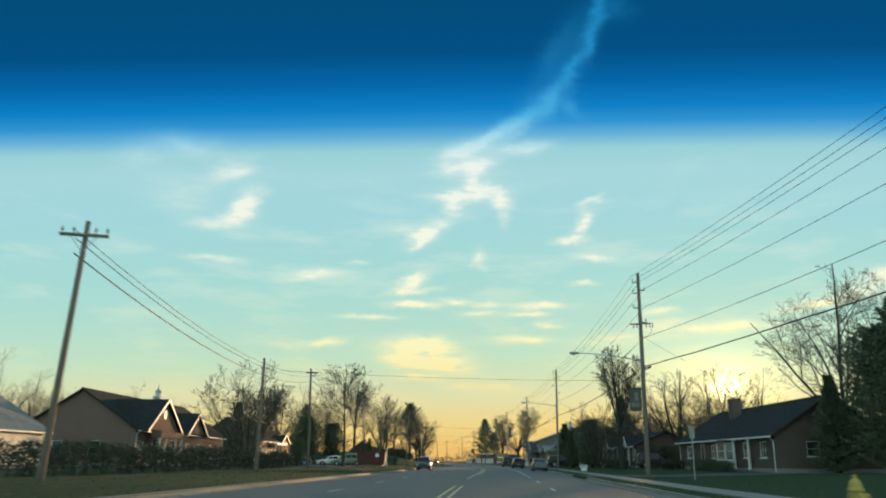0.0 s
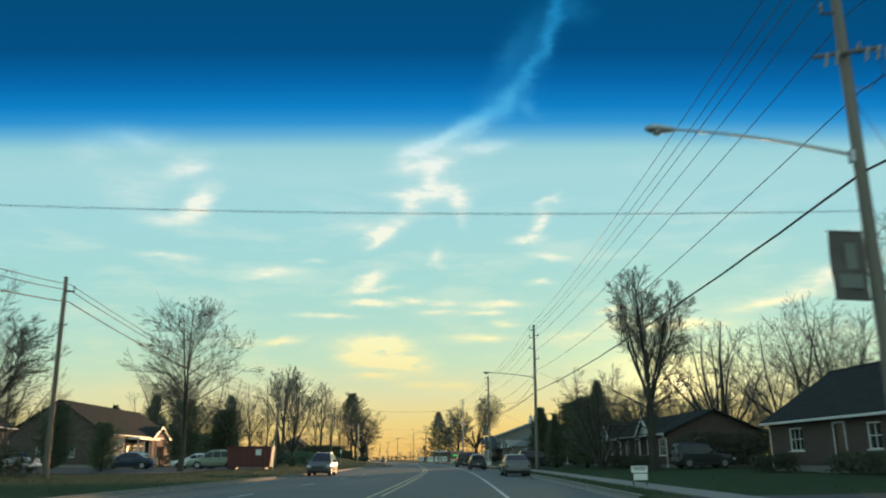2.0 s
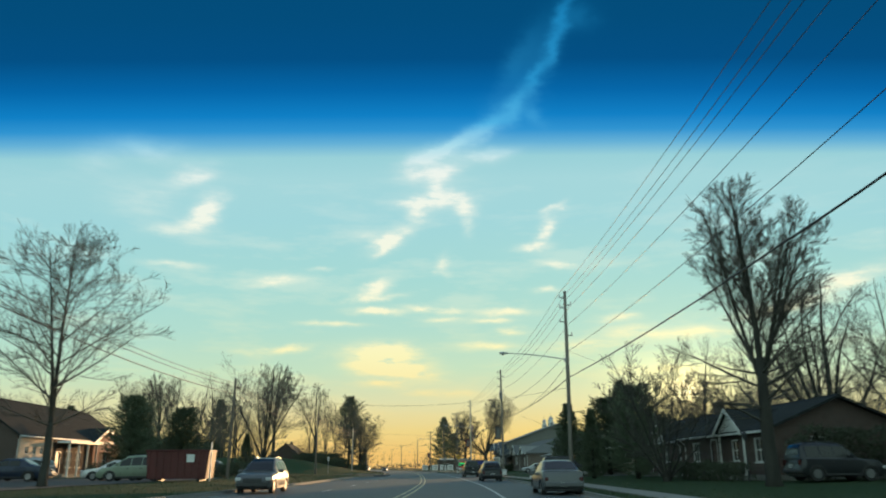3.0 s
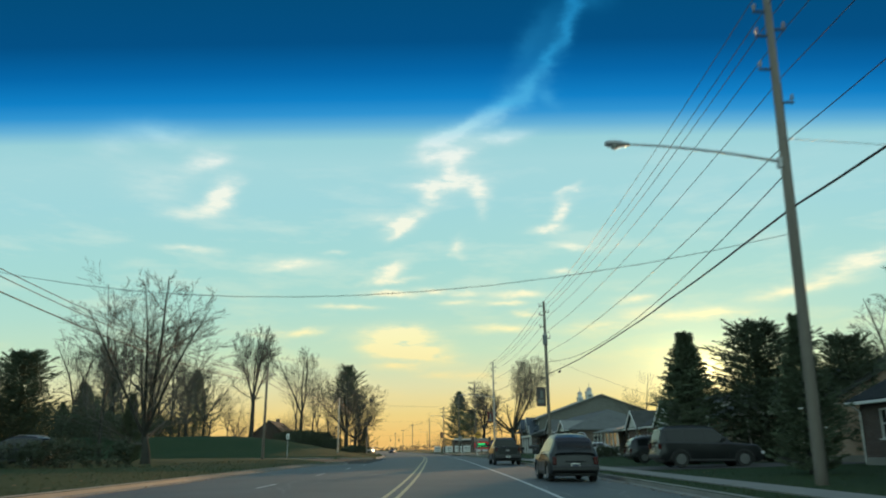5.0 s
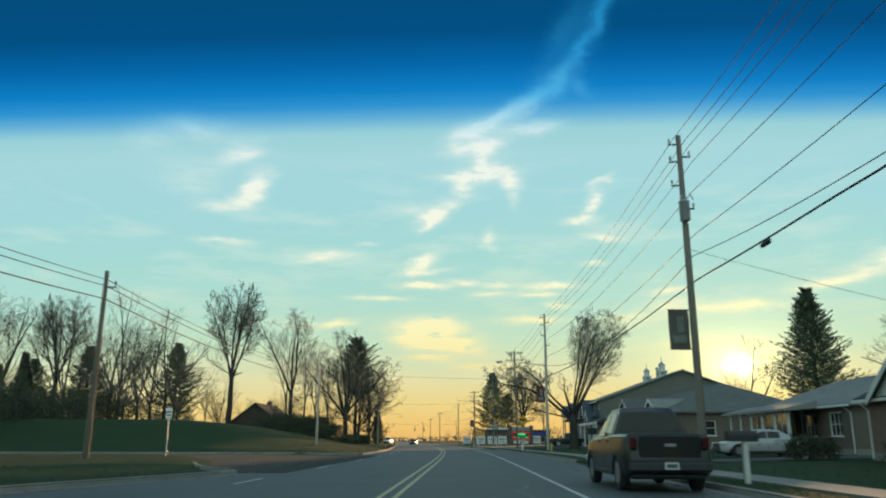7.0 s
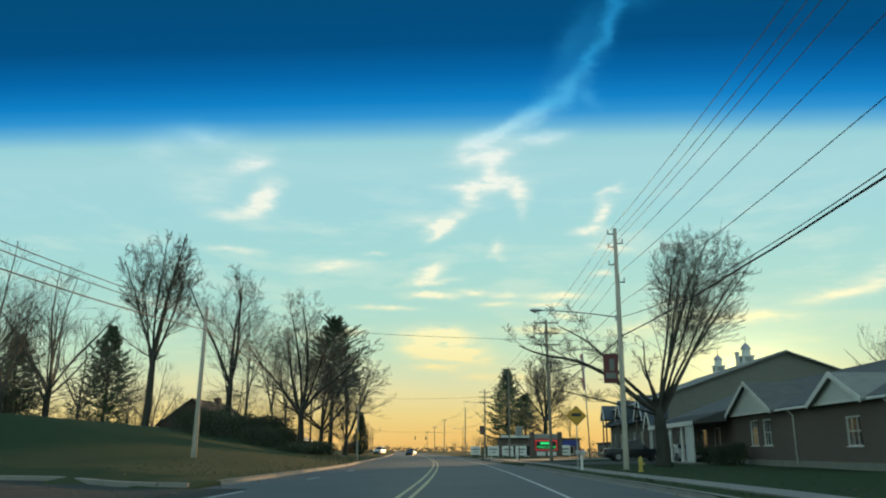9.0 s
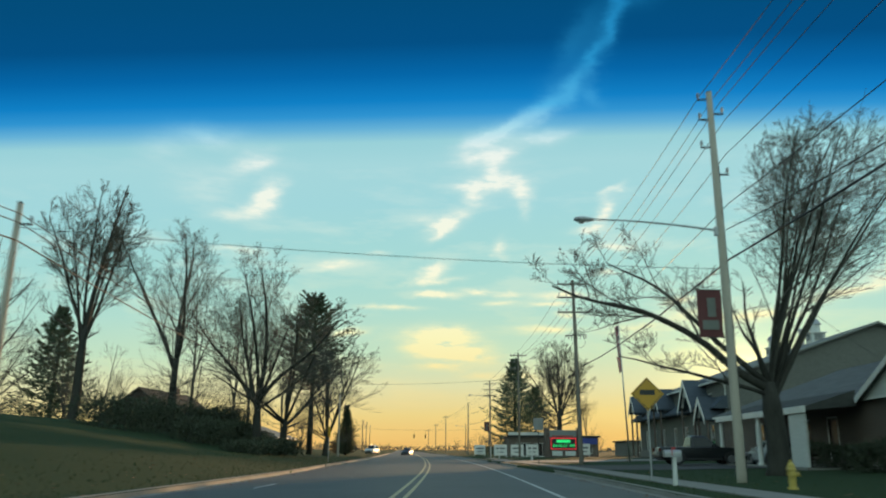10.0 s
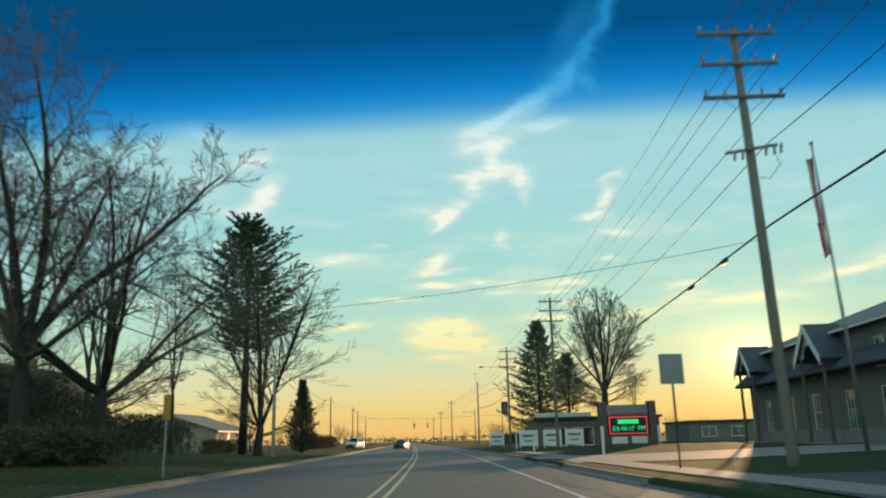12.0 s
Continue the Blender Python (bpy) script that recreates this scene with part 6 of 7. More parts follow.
for xc, wd, apex in ((4.0, 3.2, 7.4), (16.6, 3.6, 7.4), (29.2, 4.4, 7.3), (33.9, 3.0, 5.4)):
    eave_z, front = apex - wd * 0.55, -1.7
    roof_slabs(hall, xc - wd / 2, xc + wd / 2, front, 0.4, eave_z, apex, 0.25, SLATE_BLUE, axis="y", thick=0.14, board=0.6)
    inner = wd / 2 - 0.5
    arch = [(xc - wd / 2, eave_z), (xc - inner, eave_z)] + [(xc + inner * math.cos(a), eave_z + inner * 0.62 * math.sin(a)) for a in (math.pi * (1 - k / 10) for k in range(1, 10))] + [(xc + inner, eave_z), (xc + wd / 2, eave_z), (xc, apex - 0.05)]
    part("pediment", Geo().prism(arch, front, front + 0.18, "y"), SIDING, hall, "white arched pediment")
    columns(hall, (xc - wd / 2 + 0.16, xc + wd / 2 - 0.16), front + 0.1, 0.0, eave_z, 0.12, BRICK_DARK)
    part("portico_floor", Geo().block(xc - wd / 2 - 0.2, front - 0.2, -0.2, xc + wd / 2 + 0.2, -0.05, 0.12, 0.02), CONCRETE, hall)
part("stone_base", Geo().block(-0.1, -0.18, -0.2, 36.1, -0.035, 0.9, 0.02), CONCRETE, hall, "pale stone base course")


def cupola(parent, x, y, z, s=1.0):
    g = Geo().block(-0.75 * s, -0.75 * s, -0.9, 0.75 * s, 0.75 * s, 0.7 * s, 0.03)
    c = part("cupola", g, SIDING, parent, "white louvred roof cupola", m=pose(x, y, z))
    part("cornice", Geo().block(-0.9 * s, -0.9 * s, 0.704 * s, 0.9 * s, 0.9 * s, 0.84 * s, 0.03), TRIM, c)
    g = Geo()
    for k in range(5):
        for q in range(4):
            g.box(-0.45 * s, -0.79 * s, (0.02 + 0.13 * k) * s, 0.45 * s, -0.752 * s, (0.09 + 0.13 * k) * s, pose(0, 0, 0, 0, 0, 90 * q))
    part("louvre", g, BAR_GREY, c)
    part("lantern", Geo().lathe([(0.6 * s, 0.845 * s), (0.55 * s, 1.7 * s)], 8), SIDING, c)
    part("dome", Geo().lathe([(0.72 * s, 1.704 * s), (0.7 * s, 1.8 * s), (0.5 * s, 2.15 * s), (0.22 * s, 2.4 * s), (0.06 * s, 2.55 * s)], 8), STEEL, c)
    part("finial", Geo().lathe([(0.04, 2.5 * s), (0.03, 3.0 * s), (0.07, 3.05 * s), (0.01, 3.4 * s)], 6), DARKSTEEL, c)


cupola(hall, 12.5, 13.4, 12.0, 0.9)
cupola(hall, 24.0, 13.4, 12.0, 0.95)
part("vent_stack", Geo().lathe([(0.25, -0.8), (0.25, 1.1), (0.34, 1.12), (0.34, 1.3), (0.05, 1.45)], 10), STEEL, hall, m=pose(20.6, 13.4, 12.3))

# far shops past the side street
shop = thing("shop_building", pose(12.5, 337, 0.1), "low dark shop with flat roof and an added blue panel", "building")
part("wall", wall_panel(15.5, 3.3, [(1.2, 0.1, 2.6, 2.2), (4.6, 0.1, 2.6, 2.2), (8.0, 0.1, 1.2, 2.2), (10.4, 0.6, 4.0, 1.4)]), BRICK_DARK, shop)
for x in (1.2, 4.6):
    window(shop, pose(x, 0, 0.1), 2.6, 2.2, (1, 0), name="shop_window")
window(shop, pose(10.4, 0, 0.6), 4.0, 1.4, (2, 0), name="shop_window")
part("door", Geo().block(8.02, 0.1, 0.1, 9.18, 0.16, 2.28, 0.01), DOORPAINT, shop)
part("side_wall", Geo().box(0, 0.252, 0, 0.25, 18, 3.3).box(15.25, 0.252, 0, 15.5, 18, 3.3).box(0.252, 17.75, 0, 15.248, 18, 3.3), BRICK_DARK, shop)
part("roof", Geo().block(-0.3, -0.5, 3.304, 15.8, 18.3, 3.6, 0.03), DARKSTEEL, shop)
# panel added to the shop; its blue is the message board's lit display
part("fascia", Geo().block(9.4, -0.3, 2.15, 15.3, -0.01, 3.2, 0.03), BLUE_DISPLAY, shop, "added panel in the message board's display blue")
part("parapet", Geo().block(0, -0.1, 3.604, 7, 0.3, 4.1, 0.03), SIDING, shop)
store = thing("shop_building", pose(38, 362, 0.1), "long low grey building in the distance", "building")
part("wall", Geo().box(0, 0, 0, 34, 16, 2.9), BRICK_HALL, store)
part("roof", Geo().block(-0.4, -0.4, 2.904, 34.4, 16.4, 3.2, 0.04), SHINGLE, store)
for k in range(7):
    window(store, pose(2 + 4.5 * k, -0.2, 0.7), 2.2, 1.5, (1, 0), name="shop_window")

# left side
l1 = house("brick house with street-facing gables and dark roof", facing_right(-33.0, 82.5), 31.5, 12, 3.9, 7.9, BRICK, SHINGLE_DARK,
           [(1.0, 0.8, 1.4, 1.5), (3.9, 0.2, 3.6, 2.4), (10.5, 0.6, 2.2, 2.0, "curtain"), (15.9, 0.05, 1.1, 2.2, "door"), (20.0, 0.8, 1.6, 1.5), (25.5, 0.8, 1.6, 1.5)], [(3, 0.9, 1.1, 1.4), (7, 0.9, 1.1, 1.4)])
front_gable(l1, 5.7, 10.0, 3.85, 7.2, 6.0, 0.8, BRICK, SHINGLE_DARK, 0.4)
front_gable(l1, 17.0, 7.0, 3.85, 6.3, 5.0, 0.8, BRICK, SHINGLE_DARK, 0.4)
part("round_vent", Geo().lathe([(0.55, 0), (0.55, 0.06), (0.45, 0.08), (0.0, 0.05)], 20), TRIM, l1, "round white gable vent", m=pose(5.7, -0.81, 5.6, 90, 0, 0))
part("portico", Geo().block(2.1, -1.9, 3.0, 9.3, -0.85, 3.7, 0.04), BRICK, l1)
columns(l1, (2.3, 4.1, 7.3, 9.1), -1.7, 0.0, 2.99, 0.16)
part("porch_floor", Geo().block(1.9, -2.0, -0.3, 9.5, -0.05, 0.12, 0.02), CONCRETE, l1)
cupola(l1, 21.0, 6.0, 8.3, 0.62)
# its sunlit front and shaded walls are put into the wall colours
l2 = house("dark brick house with front coloured as sunlit cream and salmon", facing_right(-34.0, 138.6), 28.6, 11, 4.2, 7.9, BRICK_DEEP, SHINGLE_DARK,
           [(1.6 + 1.55 * k, 2.0, 0.7, 0.65) for k in range(4)] + [(8.6, 0.05, 1.1, 2.2, "door"), (11.0, 0.7, 1.5, 1.7), (13.6, 0.7, 1.5, 1.7), (19.2, 0.7, 1.2, 1.6), (21.4, 0.7, 1.2, 1.6), (25.6, 0.7, 1.4, 1.6)],
           [(3, 0.9, 1.0, 1.3), (6.6, 0.9, 1.0, 1.3)])
part("cladding", wall_panel(7.2, 3.7, [(1.3 + 1.55 * k, 1.85, 0.7, 0.65) for k in range(4)], 0.07), STUCCO_SUNLIT, l2, "front section coloured as sunlit cream", m=pose(0.3, -0.074, 0.5))
front_gable(l2, 20.8, 7.6, 3.9, 5.5, 4.5, 0.5, BRICK_SUNLIT, SHINGLE_DARK, 0.3)
part("projection", Geo().box(17.1, -0.5, 0.0, 18.9, -0.003, 3.9).box(22.9, -0.5, 0.0, 24.5, -0.003, 3.9).box(18.9, -0.5, 0.0, 22.9, -0.003, 1.0).box(18.9, -0.5, 2.8, 22.9, -0.003, 3.9), BRICK_SUNLIT, l2, "projecting brick bay coloured as sunlit salmon")
columns(l2, (8.0, 10.4, 12.8, 15.2), -1.6, 0.05, 3.5, 0.12)
part("porch_roof", Geo().block(7.6, -1.9, 3.504, 16.4, -0.43, 3.75, 0.03), TRIM, l2, "white flat porch roof")
part("porch_floor", Geo().block(7.6, -1.9, -0.2, 16.4, -0.05, 0.06, 0.02), CONCRETE, l2)

l3 = house("dark low house on the bank with a chimney", facing_right(-28.2, 289), 17, 9, 3.3, 6.7, BRICK_DEEP, SHINGLE, [(2, 0.8, 1.4, 1.3), (6, 0.05, 1.0, 2.1, "door"), (10, 0.8, 1.4, 1.3)], [(2, 0.9, 1.0, 1.2)])
chimney(l3, 11.5, 4.6, 7.6, 1.0, 0.8)
house("small tan house among leafless trees", facing_right(-27.0, 332), 14, 13, 2.7, 4.8, BRICK_TAN, SHINGLE_PALE, [(1.5, 0.7, 1.4, 1.4), (5, 0.05, 1.0, 2.1, "door"), (8, 0.7, 1.4, 1.4)], [(2, 0.9, 1.0, 1.2)])
house("far low white house across a lawn", facing_right(-40.0, 372), 14, 9, 2.8, 4.8, SIDING, SHINGLE, [(2, 0.7, 1.4, 1.4), (6, 0.05, 1.0, 2.1, "door"), (9, 0.7, 1.4, 1.4)], [(2, 0.9, 1.0, 1.2)])
house("long low grey-roofed house beyond the lawn", facing_right(-36.0, 46), 24, 11, 3.2, 6.6, SIDING, SHINGLE_PALE, [(3, 0.8, 1.6, 1.4), (9, 0.05, 1.0, 2.1, "door"), (14, 0.8, 1.6, 1.4)], [(2, 0.9, 1.0, 1.2)])


# ---- vehicles: local y ahead, x to the right, z up; origin on the ground in the middle ----
def curve_at(rows, s):
    """Linear between rows of (s, value)."""
    for (a, va), (b, vb) in zip(rows, rows[1:]):
        if s <= b:
            return va + (vb - va) * max(0.0, (s - a) / (b - a))
    return rows[-1][1]


SHAPES = {
    # length, width, belt line, hood-to-tail upper edge, roof line, ground clearance, wheel radius, wheel places
    "sedan": dict(l=4.75, w=1.8, upper=[(0, 0.62), (0.04, 0.98), (0.2, 1.02), (0.32, 0.98), (0.62, 0.95), (0.72, 0.93), (0.94, 0.76), (1, 0.55)],
                  roof=[(0.16, 1.0), (0.3, 1.4), (0.38, 1.45), (0.52, 1.45), (0.72, 0.94)], clear=0.2, r=0.32, wheels=(0.19, 0.80)),
    "suv": dict(l=4.6, w=1.80, upper=[(0, 0.55), (0.008, 0.80), (0.02, 0.93), (0.05, 1.02), (0.1, 1.05), (0.5, 1.02), (0.7, 1.0), (0.93, 0.90), (1, 0.6)],
                roof=[(0.012, 1.0), (0.05, 1.36), (0.10, 1.53), (0.18, 1.63), (0.34, 1.68), (0.48, 1.64), (0.58, 1.46), (0.72, 1.01)], clear=0.24, r=0.35, wheels=(0.19, 0.80)),
    "bigsuv": dict(l=5.2, w=2.08, upper=[(0, 0.7), (0.015, 1.2), (0.1, 1.22), (0.5, 1.18), (0.7, 1.16), (0.95, 1.06), (1, 0.7)],
                   roof=[(0.012, 1.2), (0.05, 1.85), (0.1, 1.92), (0.35, 1.95), (0.54, 1.92), (0.70, 1.17)], clear=0.28, r=0.40, wheels=(0.2, 0.80)),
    "boxsuv": dict(l=4.5, w=1.92, upper=[(0, 0.65), (0.012, 1.1), (0.05, 1.14), (0.5, 1.12), (0.7, 1.1), (0.94, 1.0), (1, 0.65)],
                   roof=[(0.012, 1.12), (0.04, 1.62), (0.075, 1.80), (0.14, 1.86), (0.34, 1.88), (0.50, 1.85), (0.56, 1.76), (0.70, 1.11)], clear=0.26, r=0.37, wheels=(0.19, 0.80)),
    "pickup": dict(l=5.7, w=2.0, upper=[(0, 0.75), (0.01, 1.12), (0.36, 1.13), (0.5, 1.15), (0.7, 1.14), (0.95, 1.06), (1, 0.7)],
                   roof=[(0.36, 1.13), (0.385, 1.78), (0.42, 1.86), (0.54, 1.86), (0.70, 1.15)], clear=0.32, r=0.40, wheels=(0.21, 0.81)),
    "bigpickup": dict(l=5.8, w=2.04, upper=[(0, 0.8), (0.008, 1.27), (0.02, 1.3), (0.30, 1.31), (0.5, 1.27), (0.7, 1.24), (0.95, 1.14), (1, 0.75)],
                      roof=[(0.30, 1.30), (0.325, 1.86), (0.36, 1.97), (0.56, 1.97), (0.71, 1.24)], clear=0.34, r=0.42, wheels=(0.2, 0.81)),
    "minivan": dict(l=4.95, w=1.92, upper=[(0, 0.6), (0.02, 1.0), (0.1, 1.04), (0.5, 1.0), (0.74, 0.98), (0.94, 0.85), (1, 0.55)],
                    roof=[(0.012, 1.02), (0.06, 1.6), (0.12, 1.7), (0.4, 1.74), (0.58, 1.7), (0.80, 0.98)], clear=0.2, r=0.33, wheels=(0.2, 0.80)),
}


def vehicle(kind, x, y, turn, mat, label, group="parked cars", plate=True):
    s = SHAPES[kind]
    L, W, clear = s["l"], s["w"], s["clear"]
    ob = thing("car", pose(x, y, max(ground_z(x, y), 0.0) + (0.03 if abs(x - mid(y)) > 7.6 else -0.005), 0, 0, turn), label, "truck" if "pickup" in kind else "car", group)

    def plan_w(q):
        return W / 2 * (1 - 0.10 * max(0, 1 - q / 0.10) ** 2 - 0.16 * max(0, (q - 0.86) / 0.14) ** 2)

    # lower body
    g = Geo()
    n = 25
    for i in range(n):
        q = i / (n - 1)
        yy, hw, zt = (q - 0.5) * L, plan_w(q), curve_at(s["upper"], q)
        zb = clear + 0.16 * max(0, 1 - q / 0.06) + 0.10 * max(0, (q - 0.94) / 0.06)
        zm = zb + (zt - zb) * 0.55
        for wq in s["wheels"]:
            d = abs(q - wq) * L
            if d < s["r"] * 1.18:
                zb = max(zb, (max(0.0, (s["r"] * 1.18) ** 2 - d * d)) ** 0.5 + s["r"] * 0.9)
        zm = max(zm, zb + 0.02)
        ring = [(-hw * 0.93, zb), (-hw, min(zb + 0.10, zm - 0.005)), (-hw, zm), (-hw * 0.965, zt - 0.06), (-hw * 0.90, zt), (0, zt + 0.025), (hw * 0.90, zt), (hw * 0.965, zt - 0.06), (hw, zm), (hw, min(zb + 0.10, zm - 0.005)), (hw * 0.93, zb)]
        g.v += [(px, yy, pz) for px, pz in ring]
    k = 11
    g.f += [(i * k + j, i * k + (j + 1) % k, (i + 1) * k + (j + 1) % k, (i + 1) * k + j) for i in range(n - 1) for j in range(k)] + [tuple(range(k)), tuple(range((n - 1) * k, n * k))]
    part("body", g, mat, ob, smooth=True).data.set_sharp_from_angle(angle=radians(38))

    # cabin
    roof = s["roof"]
    a, b = roof[0][0], roof[-1][0]
    def section(q, grow_by=0.0):
        zr, zl = curve_at(roof, q), curve_at(s["upper"], q) - 0.03
        hw = plan_w(q) * 0.93 + grow_by
        hr = max(hw - 0.24 * (zr - zl) / 0.55 * 0.9, hw * 0.62)
        return hw, hr, zl, max(zr, zl + 0.02)
    g = Geo()
    qs = sorted({a + (b - a) * i / 22 for i in range(23)} | {r[0] for r in roof})
    for q in qs:
        hw, hr, zl, zr = section(q)
        yy = (q - 0.5) * L
        g.v += [(-hw, yy, zl), (-hr, yy, zr - 0.05), (-hr * 0.86, yy, zr), (0, yy, zr + 0.02), (hr * 0.86, yy, zr), (hr, yy, zr - 0.05), (hw, yy, zl)]
    g.f += [(i * 7 + j, i * 7 + j + 1, (i + 1) * 7 + j + 1, (i + 1) * 7 + j) for i in range(len(qs) - 1) for j in range(6)]
    part("cabin", g, mat, ob, smooth=True).data.set_sharp_from_angle(angle=radians(38))

    # side glass in panes, clear of the pillars
    def side_glass(q0, q1):
        for side in (-1, 1):
            g = Geo()
            m = 7
            for i in range(m):
                q = q0 + (q1 - q0) * i / (m - 1)
                hw, hr, zl, zr = section(q, 0.012)
                zr -= 0.05
                lo, hi = 0.10, 0.86
                g.v += [(side * (hw + (hr - hw) * f), (q - 0.5) * L, zl + (zr - zl) * f) for f in (lo, hi)]
            g.f += [(2 * i, 2 * i + 1, 2 * i + 3, 2 * i + 2) for i in range(m - 1)]
            part("side_window", g, CARGLASS, ob)
    top0, top1 = (roof[2][0], roof[-3][0]) if len(roof) > 6 else (roof[1][0], roof[-2][0])
    cuts = span(top0 + 0.012, top1 + (b - top1) * 0.45, 0.17)
    for q0, q1 in zip(cuts, cuts[1:]):
        side_glass(q0 + 0.006, q1 - 0.006)

    def end_glass(name, q0, q1):
        """Glass that follows the slope of the roof line, set a little proud of it."""
        at = sorted({q0 + (q1 - q0) * i / 8 for i in range(9)} | {r[0] for r in roof if q0 < r[0] < q1})
        prof = [((q - 0.5) * L, section(q)[3], section(q)[1]) for q in at]
        g = Geo()
        for i, (yy, zz, hr) in enumerate(prof):
            ya, za, _ = prof[max(i - 1, 0)]
            yb, zb, _ = prof[min(i + 1, len(prof) - 1)]
            n = math.hypot(yb - ya, zb - za)
            oy, oz = -(zb - za) / n * 0.016, (yb - ya) / n * 0.016
            g.v += [(f * hr * 0.86, yy + oy, zz + oz + 0.02 * (1 - abs(f))) for f in (-1, -0.5, 0, 0.5, 1)]
        g.f += [(i * 5 + j, i * 5 + j + 1, (i + 1) * 5 + j + 1, (i + 1) * 5 + j) for i in range(len(at) - 1) for j in range(4)]
        part(name, g, CARGLASS, ob, smooth=True)
    end_glass("rear_window", a + (top0 - a) * 0.14, top0 - (top0 - a) * 0.08)
    end_glass("windscreen", top1 + (b - top1) * 0.06, b - (b - top1) * 0.06)

    # wheels
    for q in s["wheels"]:
        for side in (-1, 1):
            yy, r = (q - 0.5) * L, s["r"]
            tyre = part("tyre", Geo().lathe([(r * 0.62, -0.11), (r * 0.94, -0.11), (r, -0.07), (r, 0.07), (r * 0.94, 0.11), (r * 0.62, 0.11)], 20), TYRE, ob, m=pose(side * (W / 2 - 0.14), yy, r, 0, 90 * side, 0))
            rim = Geo().lathe([(0.05, 0.10), (r * 0.16, 0.10), (r * 0.2, 0.07)], 12)
            rim.lathe([(r * 0.61, 0.115), (r * 0.58, 0.10), (r * 0.56, 0.02), (r * 0.61, 0.02)], 20)
            for w in range(5):
                rim.box(-0.03, r * 0.1, 0.05, 0.03, r * 0.6, 0.09, pose(0, 0, 0, 0, 0, 72 * w))
            part("rim", rim, ALLOY, tyre)
    # bumpers, lamps, plate, mirrors
    part("bumper", Geo().block(-W * 0.46, -L / 2 - 0.05, clear + 0.14, W * 0.46, -L / 2 + 0.12, clear + 0.34, 0.04), PLASTIC if kind in ("pickup", "bigpickup", "bigsuv", "boxsuv", "suv") else mat, ob)
    part("bumper", Geo().block(-W * 0.40, L / 2 - 0.10, clear + 0.08, W * 0.40, L / 2 + 0.05, clear + 0.3, 0.04), PLASTIC, ob)
    zt = curve_at(s["upper"], 0.02)
    tall = 0.27 if kind in ("suv", "boxsuv", "bigsuv", "minivan", "pickup", "bigpickup") else 0.16
    for side in (-1, 1):
        xx = side * W * 0.405
        part("tail_lamp", Geo().block(xx - 0.07, -L / 2 - 0.008, zt - 0.06 - tall, xx + 0.07, -L / 2 + 0.14, zt - 0.06, 0.02), TAIL, ob)
        part("head_lamp", Geo().block(xx - 0.17 * 1, L / 2 - 0.20, 0.60, xx + 0.10, L / 2 + 0.0, 0.76, 0.03), HEAD, ob)
        hw = plan_w(0.62)
        part("mirror", Geo().block(side * hw - 0.03 + (0 if side > 0 else -0.2), (b - 0.5) * L - 0.55, zt + 0.02, side * hw + 0.03 + (0.2 if side > 0 else 0), (b - 0.5) * L - 0.43, zt + 0.2, 0.03), mat, ob)
        for q in (0.36, 0.55):
            part("door_handle", Geo().block(side * W * 0.497 - 0.015, (q - 0.5) * L, zt - 0.17, side * W * 0.497 + 0.02, (q - 0.5) * L + 0.18, zt - 0.135, 0.006), PLASTIC, ob)
    for side in (-1, 1):
        xx = side * (W / 2 - 0.004)
        for q in (0.27, 0.47, 0.655):
            part("door_seam", Geo().box(min(xx, xx + side * 0.008), (q - 0.5) * L - 0.006, clear + 0.16, max(xx, xx + side * 0.008), (q - 0.5) * L + 0.006, clear + 0.42), PLASTIC, ob)
        part("sill_trim", Geo().block(min(xx - side * 0.05, xx + side * 0.012), -L * 0.22, clear + 0.02, max(xx - side * 0.05, xx + side * 0.012), L * 0.21, clear + 0.12, 0.01), PLASTIC, ob)
        for q in s["wheels"]:
            r = s["r"] * 1.14
            g = Geo()
            ring = [(0.94 * r, -0.02), (1.10 * r, -0.02), (1.10 * r, 0.016), (0.94 * r, 0.016)]
            n = 12
            for i in range(n + 1):
                a2 = math.pi * i / n
                g.v += [(xx + side * u, (q - 0.5) * L + rr * math.cos(a2), s["r"] * 0.92 + rr * math.sin(a2)) for rr, u in ring]
            g.f += [(i * 4 + j, i * 4 + (j + 1) % 4, (i + 1) * 4 + (j + 1) % 4, (i + 1) * 4 + j) for i in range(n) for j in range(4)]
            part("arch_trim", g, PLASTIC, ob)
        if kind in ("suv", "boxsuv", "bigsuv", "minivan"):
            q0, q1 = top0 + 0.03, top1 - 0.02
            pts = []
            for i in range(7):
                q = q0 + (q1 - q0) * i / 6
                hw, hr, zl, zr = section(q)
                pts.append((side * hr * 0.88, (q - 0.5) * L, zr + (0.0 if i in (0, 6) else 0.055)))
            part("roof_rail", Geo().tube(pts, [0.018] * 7, 6), ALLOY if kind == "suv" else PLASTIC, ob, "raised roof rail", smooth=True)
    if kind in ("suv", "boxsuv", "bigsuv", "minivan"):
        zg = curve_at(roof, a + (top0 - a) * 0.3)
        part("wiper", Geo().tube([(0.0, (a - 0.5) * L - 0.02, zg - 0.12), (0.38, (a - 0.5) * L + 0.0, zg - 0.06)], [0.012, 0.008], 5), PLASTIC, ob)
        part("tailgate_trim", Geo().block(-W * 0.2, -L / 2 - 0.02, zt - 0.22, W * 0.2, -L / 2 + 0.03, zt - 0.19, 0.006), PLASTIC, ob)
    part("grille", Geo().block(-W * 0.25, L / 2 - 0.03, 0.52, W * 0.25, L / 2 + 0.035, 0.72, 0.02), PLASTIC, ob)
